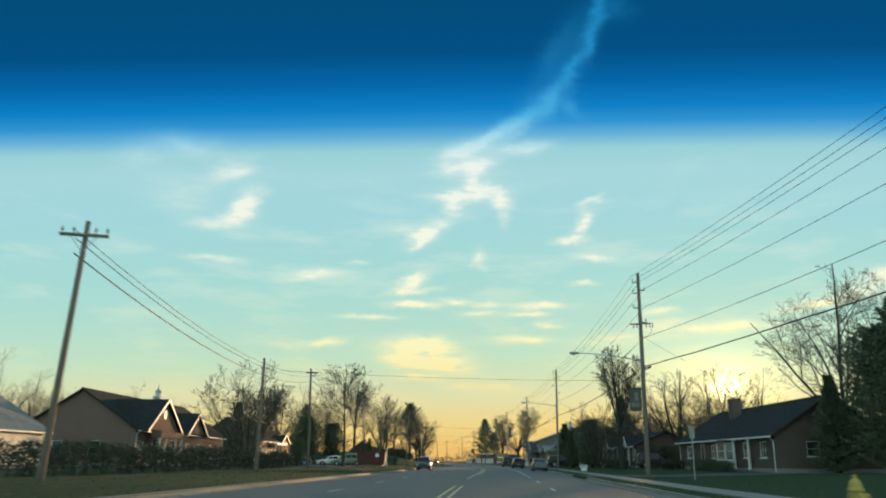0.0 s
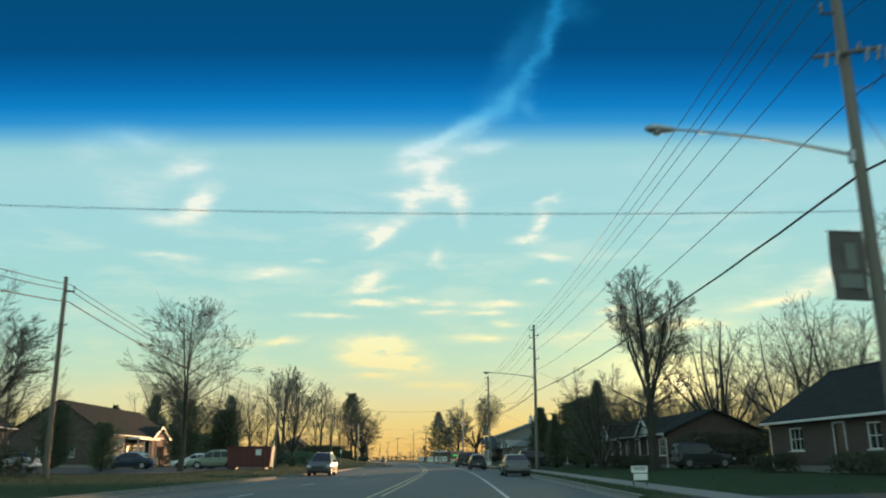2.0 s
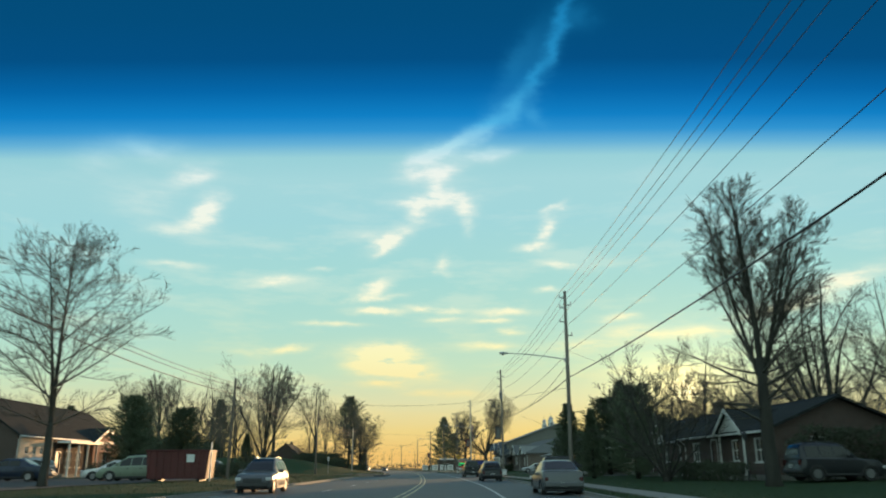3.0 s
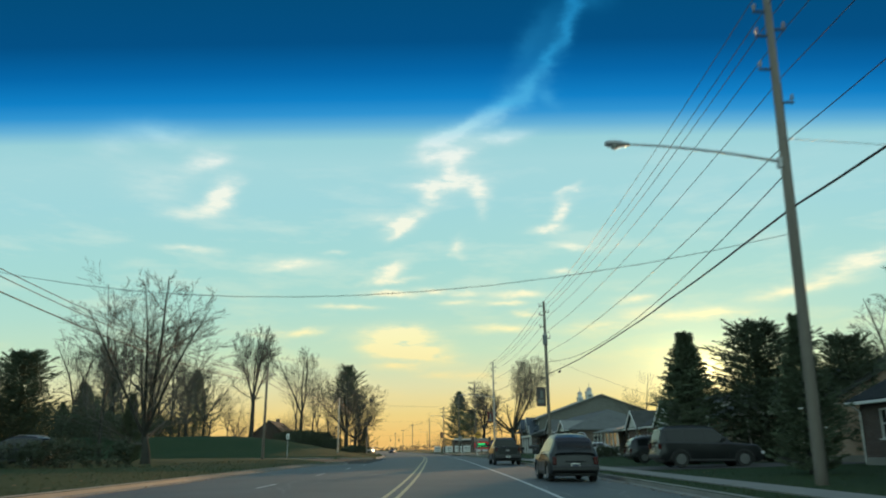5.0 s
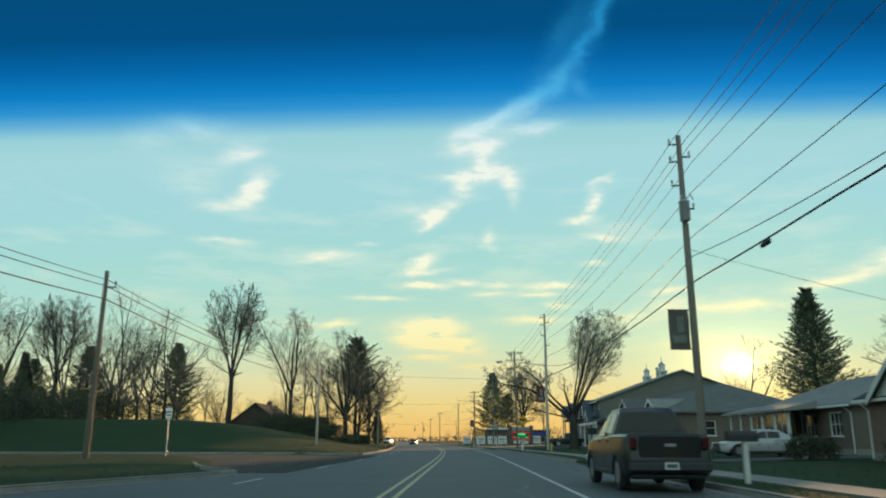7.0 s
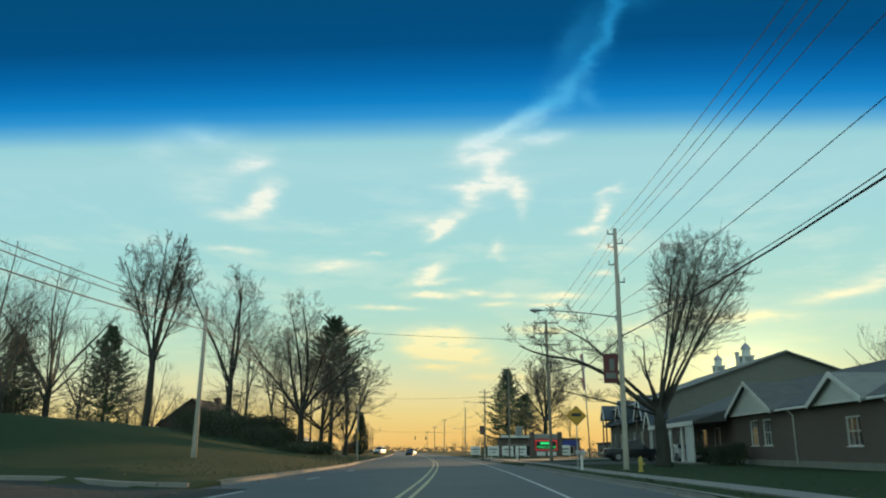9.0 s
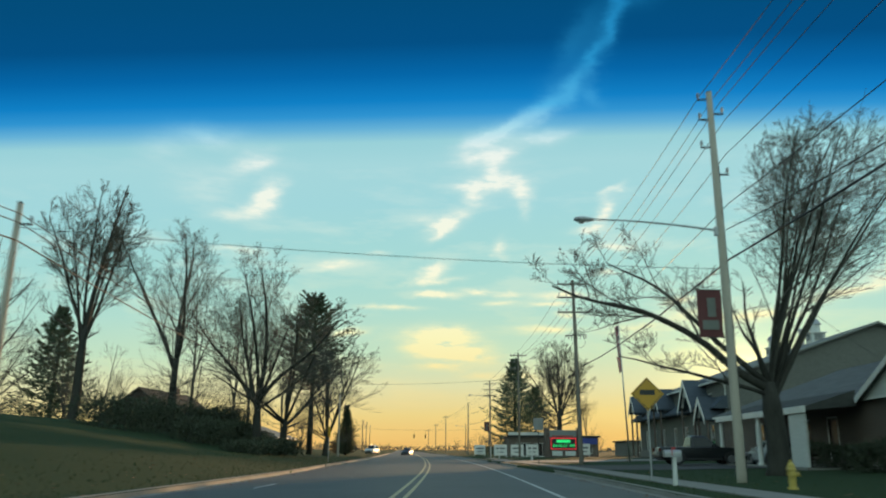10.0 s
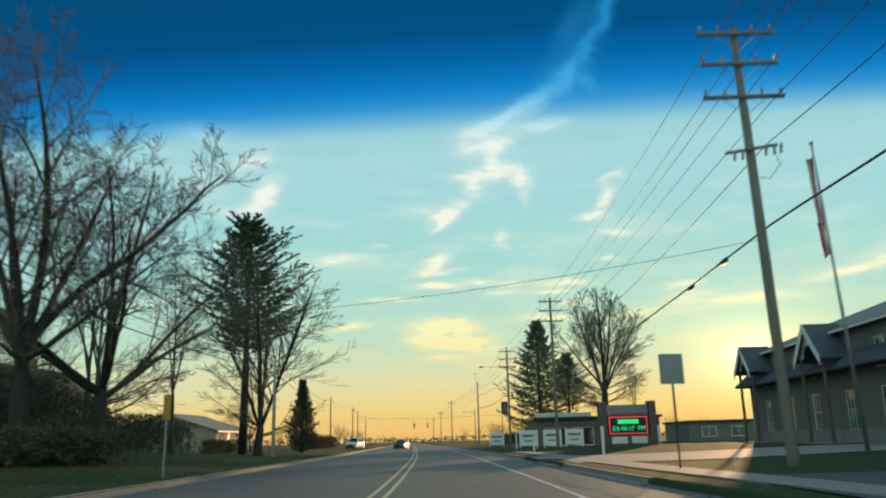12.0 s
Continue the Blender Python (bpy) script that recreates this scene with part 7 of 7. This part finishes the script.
    if kind == "bigpickup":
        part("tailgate", Geo().block(-W * 0.34, -L / 2 - 0.012, zt - 0.52, W * 0.34, -L / 2 + 0.05, zt - 0.03, 0.02), mat, ob)
        part("emblem", Geo().block(-0.13, -L / 2 - 0.026, zt - 0.28, 0.13, -L / 2 - 0.01, zt - 0.21, 0.01), ALLOY, ob, "pale metal emblem bar")
        p = part("number_plate", Geo().block(-0.16, -L / 2 - 0.075, 0.52, 0.16, -L / 2 - 0.055, 0.68, 0.004), PLATE, ob)
        part("plate_bar", Geo().box(-0.12, -L / 2 - 0.08, 0.56, 0.12, -L / 2 - 0.076, 0.64), PLATE_BAR, p)
    elif plate:
        p = part("number_plate", Geo().block(-0.16, -L / 2 - 0.035, zt - 0.44, 0.16, -L / 2 - 0.016, zt - 0.28, 0.004), PLATE, ob)
        part("plate_bar", Geo().box(-0.12, -L / 2 - 0.04, zt - 0.40, 0.12, -L / 2 - 0.036, zt - 0.32), PLATE_BAR, p)
    part("underbody", Geo().block(-W * 0.42, -L * 0.46, clear - 0.04, W * 0.42, L * 0.46, clear + 0.2, 0.05), PLASTIC, ob)
    return ob


vehicle("sedan", 10.5, 97.2, -1.5, GREYCAR, "grey sedan parked at the kerb, seen from behind")
vehicle("suv", 10.7, 131.3, 0, CHARCOAL, "dark grey rounded compact sport utility parked at the kerb")
vehicle("bigpickup", 11.2, 161.9, 0.6, BLACKCAR, "large black crew-cab pickup truck parked at the kerb")
vehicle("suv", -3.5, 101.8, 178, GREYCAR, "dark grey hatchback parked facing traffic on the far kerb")
vehicle("bigsuv", 19.4, 140.8, -90, BLACKCAR, "black sport utility vehicle standing in a driveway")
vehicle("suv", 20.4, 151.6, -90, CHARCOAL, "dark sport utility vehicle beside evergreens")
vehicle("sedan", 23.0, 185.5, 90, SILVER, "silver sedan parked in a driveway")
vehicle("boxsuv", 25.55, 101.3, -88, CHARCOAL, "dark sport utility vehicle in front of a brick house")
vehicle("pickup", 21.3, 251.8, -88, BLACKCAR, "black pickup truck parked by the brick building")
vehicle("sedan", 24.5, 247.4, 0, SILVER, "silver sedan parked under the porch of the brick building")
vehicle("minivan", -15.4, 118.0, 92, GREENCAR, "pale green minivan in the parking lot")
vehicle("sedan", -22.6, 115.0, 95, BLUECAR, "dark blue sedan in the parking lot")
vehicle("sedan", -18.2, 122.0, 90, WHITECAR, "white sedan in the parking lot")
vehicle("suv", -25.4, 122.4, 88, SILVER, "silver sport utility vehicle in the parking lot")
vehicle("sedan", -28.0, 104.0, 80, WHITECAR, "white sedan parked behind a hedge")
vehicle("sedan", -27.5, 93.5, 90, SILVER, "silver sedan parked behind a hedge")
vehicle("sedan", -23.0, 146.5, 80, SILVER, "pale sedan half hidden by shrubs")
vehicle("suv", -18.8, 148.2, 85, CHARCOAL, "dark car half hidden by shrubs")
vehicle("sedan", mid(360) - 2.2, 360, 175, CHARCOAL, "distant dark sedan on the street")
vehicle("suv", mid(352) - 9.5, 356, 170, WHITECAR, "distant pale car at the roadside")


# ---- street furniture, signs and shrubs ----
def post(name, label, x, y, height, w, mat, cap=None, category="post"):
    ob = thing(name, pose(x, y, ground_z(x, y), 0, 0, 4), label, category)
    part("post", Geo().block(-w / 2, -w / 2, -0.2, w / 2, w / 2, height, 0.012), mat, ob)
    if cap:
        part("cap", Geo().lathe([(w * 0.75, 0), (w * 0.75, 0.04), (0.01, 0.12)], 4), mat, ob, m=pose(0, 0, height, 0, 0, 45))
    return ob


mb = post("mailbox", "grey mailbox on a white post by the kerb", 12.7, 223.8, 0.85, 0.12, TRIM, category="mailbox")
PROFILE = [(-0.1, 0.0), (0.1, 0.0)] + [(0.1 * math.cos(a), 0.12 + 0.1 * math.sin(a)) for a in (math.pi * k / 8 for k in range(9))]
box = part("box", Geo().prism(PROFILE, -0.3, 0.22, "y"), STEEL, mb, "grey metal box", m=pose(0, 0, 0.855, 0, 0, -90))
part("door", Geo().prism(PROFILE, -0.315, -0.304, "y"), STEEL, box)
part("flag", Geo().box(0.105, -0.1, 0.05, 0.115, -0.07, 0.3).box(0.105, -0.1, 0.22, 0.115, 0.02, 0.3), BAR_RED, box)

mb = post("mailbox", "dark mailbox on a white post by the kerb", 13.4, 160.4, 1.0, 0.12, TRIM, category="mailbox")
box = part("box", Geo().prism([(1.2 * u, 1.2 * z) for u, z in PROFILE], -0.42, 0.3, "y"), DARKSTEEL, mb, "dark metal box", m=pose(0, 0, 1.005, 0, 0, -90))
part("door", Geo().prism([(1.2 * u, 1.2 * z) for u, z in PROFILE], -0.44, -0.424, "y"), DARKSTEEL, box)


def hydrant(x, y):
    ob = thing("fire_hydrant", pose(x, y, ground_z(x, y)), "yellow fire hydrant standing in grass", "hydrant")
    part("barrel", Geo().lathe([(0.15, 0), (0.15, 0.05), (0.105, 0.07), (0.105, 0.5), (0.14, 0.52), (0.14, 0.56), (0.115, 0.58)], 14), HYDRANT, ob, smooth=False)
    part("bonnet", Geo().lathe([(0.115, 0.582), (0.1, 0.68), (0.05, 0.74), (0.035, 0.75), (0.035, 0.81), (0.0, 0.82)], 14), HYDRANT, ob)
    for a in (0, 90, 180):
        part("outlet", Geo().lathe([(0.055, 0.08), (0.055, 0.17), (0.07, 0.17), (0.07, 0.21), (0.02, 0.22)], 10), HYDRANT, ob, m=pose(0, 0, 0.42, 90, 0, a))


hydrant(15.5, 221.8)
hydrant(7.45, 15.0)

# diamond warning sign with two small panels
ds = thing("warning_sign", pose(13.25, 229.6, ground_z(13.2, 229.6), 0, 0, 2), "yellow diamond warning sign on a steel post", "road sign")
part("post", Geo().block(-0.03, -0.03, -0.2, 0.03, 0.03, 3.7, 0.006), STEEL, ds)
plate_geo = Geo().block(-0.46, -0.062, -0.46, 0.46, -0.05, 0.46, 0.004)
board = part("board", plate_geo, SIGN_YELLOW, ds, "yellow diamond board", m=pose(0, 0, 3.2, 0, 45, 0))
part("border", Geo().box(-0.42, -0.066, 0.40, 0.42, -0.063, 0.42).box(-0.42, -0.066, -0.42, 0.42, -0.063, -0.40).box(-0.42, -0.066, -0.398, -0.40, -0.063, 0.398).box(0.40, -0.066, -0.398, 0.42, -0.063, 0.398), BLACK, board)
part("symbol", Geo().box(-0.30, -0.067, 3.16, 0.30, -0.063, 3.36), BLACK, ds, "dark bar symbol")


def post_sign(name, label, x, y, h, w, ht, face, back, turn, post_mat=None, marks=None):
    ob = thing(name, pose(x, y, ground_z(x, y), 0, 0, turn), label, "road sign")
    part("post", Geo().block(-0.03, -0.02, -0.2, 0.03, 0.02, h, 0.005), post_mat or STEEL, ob)
    b = part("board", Geo().block(-w / 2, -0.04, h - ht, w / 2, -0.022, h + 0.03, 0.004), face, ob)
    part("backing", Geo().block(-w / 2 + 0.004, 0.022, h - ht + 0.004, w / 2 - 0.004, 0.03, h + 0.026, 0.003), back, b)
    if marks:
        part("lettering_bar", Geo().box(-w * 0.36, -0.045, h - ht * 0.42, w * 0.36, -0.041, h - ht * 0.26).box(-w * 0.3, -0.045, h - ht * 0.75, w * 0.3, -0.041, h - ht * 0.6), marks, b)
    return ob


post_sign("road_sign", "grey back of a square sign on a dark post", 11.5, 260.7, 3.45, 0.75, 0.9, SIGN_BACK, SIGN_BACK, 8, DARKSTEEL)
post_sign("road_sign", "white square sign on a slim post at a corner", -8.9, 181.9, 2.4, 0.3, 0.5, SIGN_WHITE, SIGN_BACK, 10, marks=BAR_GREY)
post_sign("road_sign", "narrow yellow sign on a slim steel post", -5.3, 262.8, 2.75, 0.26, 0.8, SIGN_YELLOW, SIGN_YELLOW, 60)
post_sign("road_sign", "grey back of a sign on a slim post beside a drive", 14.1, 46.9, 3.0, 0.5, 0.65, SIGN_BACK, SIGN_BACK, 40)


def yard_sign(x, y, turn, label, w=0.95, h=0.6, z=0.35):
    ob = thing("yard_sign", pose(x, y, ground_z(x, y), 0, 0, turn), label, "sign")
    for s in (-1, 1):
        part("stake", Geo().box(s * w * 0.4 - 0.015, -0.01, -0.15, s * w * 0.4 + 0.015, 0.01, z), DARKSTEEL, ob)
    b = part("panel", Geo().block(-w / 2, -0.02, z, w / 2, 0.02, z + h, 0.006), SIGN_WHITE, ob)
    part("lettering_bar", Geo().box(-w * 0.4, -0.026, z + h * 0.62, w * 0.4, -0.021, z + h * 0.82).box(-w * 0.32, -0.026, z + h * 0.35, w * 0.32, -0.021, z + h * 0.48), BAR_GREY, b)
    part("rider", Geo().block(-w * 0.38, -0.02, z - 0.26, w * 0.46, 0.02, z - 0.03, 0.006), SIGN_WHITE, ob)


yard_sign(13.9, 149.5, 6, "white real estate sign staked in a lawn", 0.74, 0.3, 0.5)
yard_sign(11.4, 69.6, 6, "small pale sign staked beside the sidewalk", 0.62, 0.24, 0.5)

# lit message board on a brick base
led = thing("message_sign", pose(18.7, 308, ground_z(18.7, 308), 0, 0, 6), "roadside message board with red border and green letters", "sign")
part("base", Geo().block(-1.9, -0.3, -0.2, 1.9, 0.5, 0.95, 0.02), BRICK_DARK, led, "brown brick base")
for s in (-1, 1):
    part("pier", Geo().block(s * 2.25 - 0.33, -0.32, -0.2, s * 2.25 + 0.33, 0.52, 3.9, 0.02), BRICK_DARK, led)
case = part("cabinet", Geo().block(-1.88, -0.2, 0.96, 1.88, 0.4, 2.66, 0.03), BLACK, led)
part("header_panel", Geo().block(-1.88, -0.16, 2.664, 1.88, 0.3, 3.6, 0.03), SIGN_BACK, led, "grey header panel")
part("header_bar", Geo().box(-1.5, -0.17, 2.74, 1.5, -0.162, 2.86), BAR_RED, led)
part("led_border", Geo().box(-1.74, -0.215, 2.46, 1.74, -0.204, 2.56).box(-1.74, -0.215, 1.04, 1.74, -0.204, 1.12).box(-1.74, -0.215, 1.122, -1.66, -0.204, 2.458).box(1.66, -0.215, 1.122, 1.74, -0.204, 2.458), LED_RED, case)
part("letter_bar", Geo().box(-0.95, -0.215, 1.92, 0.95, -0.204, 2.3), LED_GREEN, case, "bar of green lettering")
words("led_clock", "04:46:17", 0.58, LED_GREEN, case, pose(-0.45, -0.21, 1.5, 90, 0, 0), "green clock digits")
words("led_letters", "PM", 0.58, LED_GREEN, case, pose(1.2, -0.21, 1.5, 90, 0, 0), "green letters")
for s in (-0.9, 0.9):
    part("panel", Geo().block(s - 0.7, -0.34, 0.2, s + 0.7, -0.302, 0.8, 0.01), SIGN_WHITE, led)

# white boards and boxes near the far shops
for k, (x, y) in enumerate(((10.6, 322), (13.2, 322.5), (15.6, 323), (22.8, 318), (7.6, 343))):
    b = thing("notice_board", pose(x, y, ground_z(x, y), 0, 0, 5), "white board standing near the shops", "sign", "white boards")
    part("board", Geo().block(-1.0, -0.05, 0.25, 1.0, 0.05, 1.9, 0.02), SIGN_WHITE, b)
    part("lettering_bar", Geo().box(-0.7, -0.056, 1.2, 0.7, -0.051, 1.45).box(-0.5, -0.056, 0.7, 0.5, -0.051, 0.85), BAR_GREY, b)
    for s in (-0.9, 0.9):
        part("leg", Geo().block(s - 0.05, -0.045, -0.2, s + 0.05, 0.045, 0.246, 0.008), SIGN_WHITE, b)
post("bollard", "white post beside the side street", 12.6, 283, 1.5, 0.16, SIGN_WHITE, cap=True)
post("bollard", "white post near the shops", 9.7, 300, 1.2, 0.14, SIGN_WHITE, cap=True)
post("bollard", "short white post beside the lawn", 9.0, 316, 1.4, 0.12, SIGN_WHITE, cap=True)

# flagpole with two flags hanging slack
fp = thing("flagpole", pose(19.4, 265.5, ground_z(19.4, 265.5), 0, -2.0, 0), "tall pale flagpole with two limp flags", "flagpole")
part("pole", Geo().tube([(0, 0, -0.2), (0, 0, 6), (0, 0, 11.9)], [0.08, 0.06, 0.035], 10), STEEL, fp, smooth=True)
part("ball", Geo().lathe([(0.01, 0), (0.07, 0.03), (0.09, 0.09), (0.07, 0.15), (0.01, 0.18)], 10), CHROME, fp, m=pose(0, 0, 11.9))


def limp_flag(z0, z1, reach, mats, name):
    n = 7
    for k in range(n):
        g = Geo()
        a, b = -reach * k / n, -reach * (k + 1) / n
        rows = 10
        for s in (-0.006, 0.006):
            for j in range(rows):
                f = j / (rows - 1)
                drop = (1 - f) * 0.9
                for u in (a, b):
                    g.v.append((u * (0.5 + 0.5 * f) - 0.04, s + 0.12 * math.sin(u * 14 + f * 3), z1 - (z1 - z0) * (1 - f) + u * 1.4 * (0.4 + drop) * 0.5))
        m = rows * 2
        quads = [(2 * j, 2 * j + 1, 2 * j + 3, 2 * j + 2) for j in range(rows - 1)]
        g.f += quads + [tuple(i + m for i in q)[::-1] for q in quads]
        part(name, g, mats[k % len(mats)], fp, smooth=True)


limp_flag(8.9, 11.4, 0.34, (FLAG_BLUE, FLAG_RED, FLAG_WHITE, FLAG_RED, FLAG_WHITE, FLAG_RED, FLAG_WHITE), "flag_fold")
limp_flag(7.6, 8.8, 0.34, (FLAG_RED, FLAG_WHITE, FLAG_RED), "flag_fold")

# traffic signals far ahead on a span wire, and a dumpster in the lot
sagging("overhead_wire", [(-24, 440, 7.2), (10, 436, 7.2)], 0.02, 0.5, "span wire carrying traffic signals")
for x, y in ((-11.5, 438.53), (-8.0, 438.12)):
    sg = thing("traffic_signal", pose(x, y, 4.98), "dark traffic signal hanging over the far junction", "traffic light", "traffic signals")
    part("housing", Geo().block(-0.2, -0.15, -0.5, 0.2, 0.15, 0.6, 0.03), SIGNAL, sg)
    part("hanger", Geo().tube([(0, 0, 0.58), (0, 0, 1.92)], [0.03, 0.03], 6), DARKSTEEL, sg)
    for z in (-0.3, 0.05, 0.4):
        part("visor", Geo().lathe([(0.12, 0.0), (0.13, 0.18), (0.11, 0.18), (0.1, 0.0)], 12), BLACK, sg, m=pose(0, -0.15, z, 90, 0, 0))
for x, h in ((-26, 9.0), (11, 9.0)):
    utility_pole(x, 438, h, label="slim far pole holding a signal wire", r=0.13)
utility_pole(4.0, 452, 9.4, lamp=(2.6, 8.2, 8.6), label="distant slim street lamp pole", r=0.12)

dm = thing("dumpster", pose(-11.6, 115.6, ground_z(-11.6, 115.6) + 0.03, 0, 0, 2), "red steel roll-off dumpster in the parking lot", "dumpster")
part("body", Geo().prism([(-1.9, 0.15), (1.9, 0.15), (2.05, 1.9), (-2.05, 1.9)], -1.1, 1.1, "y"), RED_PAINT, dm)
for k in range(9):
    part("rib", Geo().block(-1.84 + 0.46 * k - 0.05, -1.18, 0.2, -1.84 + 0.46 * k + 0.05, -1.102, 1.85, 0.01), RED_PAINT, dm)
part("rim", Geo().block(-2.1, -1.2, 1.904, 2.1, 1.2, 2.0, 0.02), RED_PAINT, dm)
part("label_patch", Geo().box(0.6, -1.19, 1.2, 1.1, -1.183, 1.7), SIGN_WHITE, dm)
for s in (-1.4, 1.4):
    part("runner", Geo().block(s - 0.1, -1.0, -0.02, s + 0.1, 1.0, 0.148, 0.02), DARKSTEEL, dm)
post("post", "tall slim white post beside the dumpster", -9.3, 114.2, 2.5, 0.07, SIGN_WHITE)

# yard lamps
for x, y in ((22.4, 104.4), (27.4, 190)):
    yl = thing("yard_lamp", pose(x, y, ground_z(x, y)), "slim dark lamp post in a front yard", "lamp")
    part("post", Geo().tube([(0, 0, -0.2), (0, 0, 2.2)], [0.045, 0.035], 8), DARKSTEEL, yl)
    part("lantern", Geo().lathe([(0.05, 2.2), (0.11, 2.3), (0.14, 2.55), (0.17, 2.56), (0.03, 2.75)], 6), DARKSTEEL, yl)

# hedges and shrubs
hedge("hedge", "long dark clipped hedge between lawn and parking", -18.4, 59, 50, 2.0, 1.75, 87, 2600, seed=3)
hedge("hedge", "dark hedge screening the parking lot", -18.5, 140.5, 18, 1.6, 1.5, 8, 900, seed=4)
hedge("shrub", "rounded dark shrub by the porch", 24.2, 234.6, 2.4, 1.8, 1.5, 0, 300, seed=5)
hedge("shrub", "rounded dark shrub by the brick wing", 24.4, 239, 2.2, 1.7, 1.4, 0, 260, seed=6)
hedge("shrub", "low dark shrub beside the brick house", 23.2, 84, 2.4, 1.4, 1.0, 0, 220, seed=7)
hedge("hedge", "dark foundation planting along the brick house", 23.8, 74, 10, 1.2, 1.0, 90, 520, seed=8)
hedge("hedge", "dark foundation planting along the low house", 23.2, 168, 8, 1.2, 0.9, 90, 420, seed=9)
hedge("hedge", "dark shrubs in front of the small brick house", 22.8, 112, 12, 1.4, 1.3, 90, 560, seed=10)
# dark shrubs added over the end wall of h2 to imitate its shade
hedge("hedge", "added dark shrubs standing in for shade on a house end", 28.4, 102.9, 8.5, 1.4, 3.3, 0, 1100, seed=32)
hedge("shrub", "dark shrub beside the cottage", 22.8, 178.5, 2.2, 1.6, 1.2, 0, 240, seed=11)
hedge("hedge", "tall dark brush on the bank under the trees", -18.5, 264, 24, 3.0, 3.2, 80, 2600, seed=12)
hedge("hedge", "low dark weeds at the foot of the bank", -10.6, 261, 10, 3.0, 1.0, 86, 1000, seed=33)
hedge("hedge", "dark low brush on the slope beside the street", -14.6, 263, 12, 3.0, 2.3, 84, 1500, seed=22)
hedge("hedge", "low dark brush at the foot of the bank trees", -10.0, 263.5, 7, 2.6, 1.35, 75, 1000, seed=24)
hedge("hedge", "tangled dark brush among the trunks", -24.5, 282, 24, 4.0, 3.6, 80, 2400, seed=23, size=0.4)
hedge("hedge", "long dark thicket behind the lawn", -54, 235, 90, 5, 5.5, 86, 5200, seed=24, size=0.55)
hedge("hedge", "long dark thicket behind the parking lots", -58, 150, 80, 5, 5.0, 88, 4200, seed=25, size=0.55)
hedge("hedge", "dark thicket behind the brick houses", 40, 100, 40, 5, 5.0, 88, 2600, seed=26, size=0.5)
hedge("hedge", "tall brown overgrown brush in front of a small house", -23.5, 305, 17, 2.4, 3.9, 90, 1500, seed=34)
hedge("hedge", "dense brush below the bank trees", -19.5, 288, 20, 3.5, 2.6, 96, 1300, seed=13)
hedge("hedge", "tall dark brush beyond the lawn", -44, 222, 46, 4, 4.2, 84, 2400, seed=14, size=0.45)
hedge("hedge", "dark brush along the back of the lot", -40, 160, 40, 3.5, 3.6, 75, 1800, seed=15, size=0.45)
hedge("hedge", "clipped dark hedge beside a small house", -21.5, 318, 12, 1.6, 1.6, 92, 600, seed=16)
hedge("hedge", "brown roadside brush far ahead", -22, 372, 44, 3, 2.4, 96, 1500, seed=17, mat=DRYLEAF, size=0.4)
hedge("hedge", "dark roadside brush far ahead", 12, 384, 34, 3, 2.2, 95, 1200, seed=18, size=0.4)
hedge("hedge", "dark brush behind the houses", 37, 122, 60, 4, 4.0, 88, 2200, seed=19, size=0.45)
hedge("hedge", "dark brush behind the cottages", 42, 190, 60, 4, 3.4, 88, 2000, seed=20, size=0.45)
hedge("shrub", "dark shrub hiding a parked car", -14.5, 143.5, 2.4, 2.0, 1.5, 0, 320, seed=21)

# far tree line
g = Geo()
rng = random.Random(9)
for _ in range(2600):
    x = rng.uniform(-900, 900)
    y = 900 + rng.uniform(0, 120)
    spray(g, rng, Vector((x, y, rng.uniform(0, 7) * (0.6 + 0.5 * noise.noise(Vector((x * 0.01, 0, 0)))) + 0.5)), 4.5, 4, 0.8)
tagged(part("far_woods", g, TWIG), "low brown line of distant woods", "woods", kind="stuff")

# grass tufts and fallen leaves along the verges
rng = random.Random(31)
g = Geo()
for _ in range(15000):
    y = rng.uniform(10, 275)
    if rng.random() < 0.5:
        x = mid(y) + left_kerb(y) - 0.2 - 7 * rng.random() ** 1.6
        if 166 < y < 208:
            continue
    else:
        x = mid(y) + right_kerb(y) + rng.choice((0.2 + 1.05 * rng.random(), 2.8 + 6 * rng.random() ** 1.5))
        if any(a < y < b for a, b in ((53, 63), (137, 146), (177, 185), (242, 282))):
            continue
    z, a, h = ground_z(x, y) - 0.01, rng.uniform(0, 6.28), rng.uniform(0.05, 0.13)
    dx, dy = math.cos(a) * 0.02, math.sin(a) * 0.02
    lx, ly = rng.uniform(-0.05, 0.05), rng.uniform(-0.05, 0.05)
    g.add([(x - dx, y - dy, z), (x + dx, y + dy, z), (x + lx, y + ly, z + h)], [(0, 1, 2)])
tagged(part("grass_tufts", g, BLADES), "short tufts of winter grass along the kerbs", "grass", kind="stuff")
g = Geo()
for _ in range(3500):
    y = rng.uniform(10, 275)
    x = mid(y) + (left_kerb(y) + rng.choice((0.35 * rng.random() + 0.32, -5 * rng.random() - 0.2)) if rng.random() < 0.6 else right_kerb(y) - rng.choice((0.35 * rng.random() + 0.32, -6 * rng.random() - 0.2)))
    z = max(ground_z(x, y), 0.012) + 0.02
    a, s = rng.uniform(0, 6.28), rng.uniform(0.03, 0.07)
    u, v = Vector((math.cos(a), math.sin(a), 0.25)) * s, Vector((-math.sin(a), math.cos(a), 0.2)) * s * 0.6
    c = Vector((x, y, z))
    g.add([c - u, c - v, c + u, c + v], [(0, 1, 2, 3)])
tagged(part("fallen_leaves", g, LEAFLITTER), "scattered dry brown leaves along kerbs and lawns", "leaves", kind="stuff")
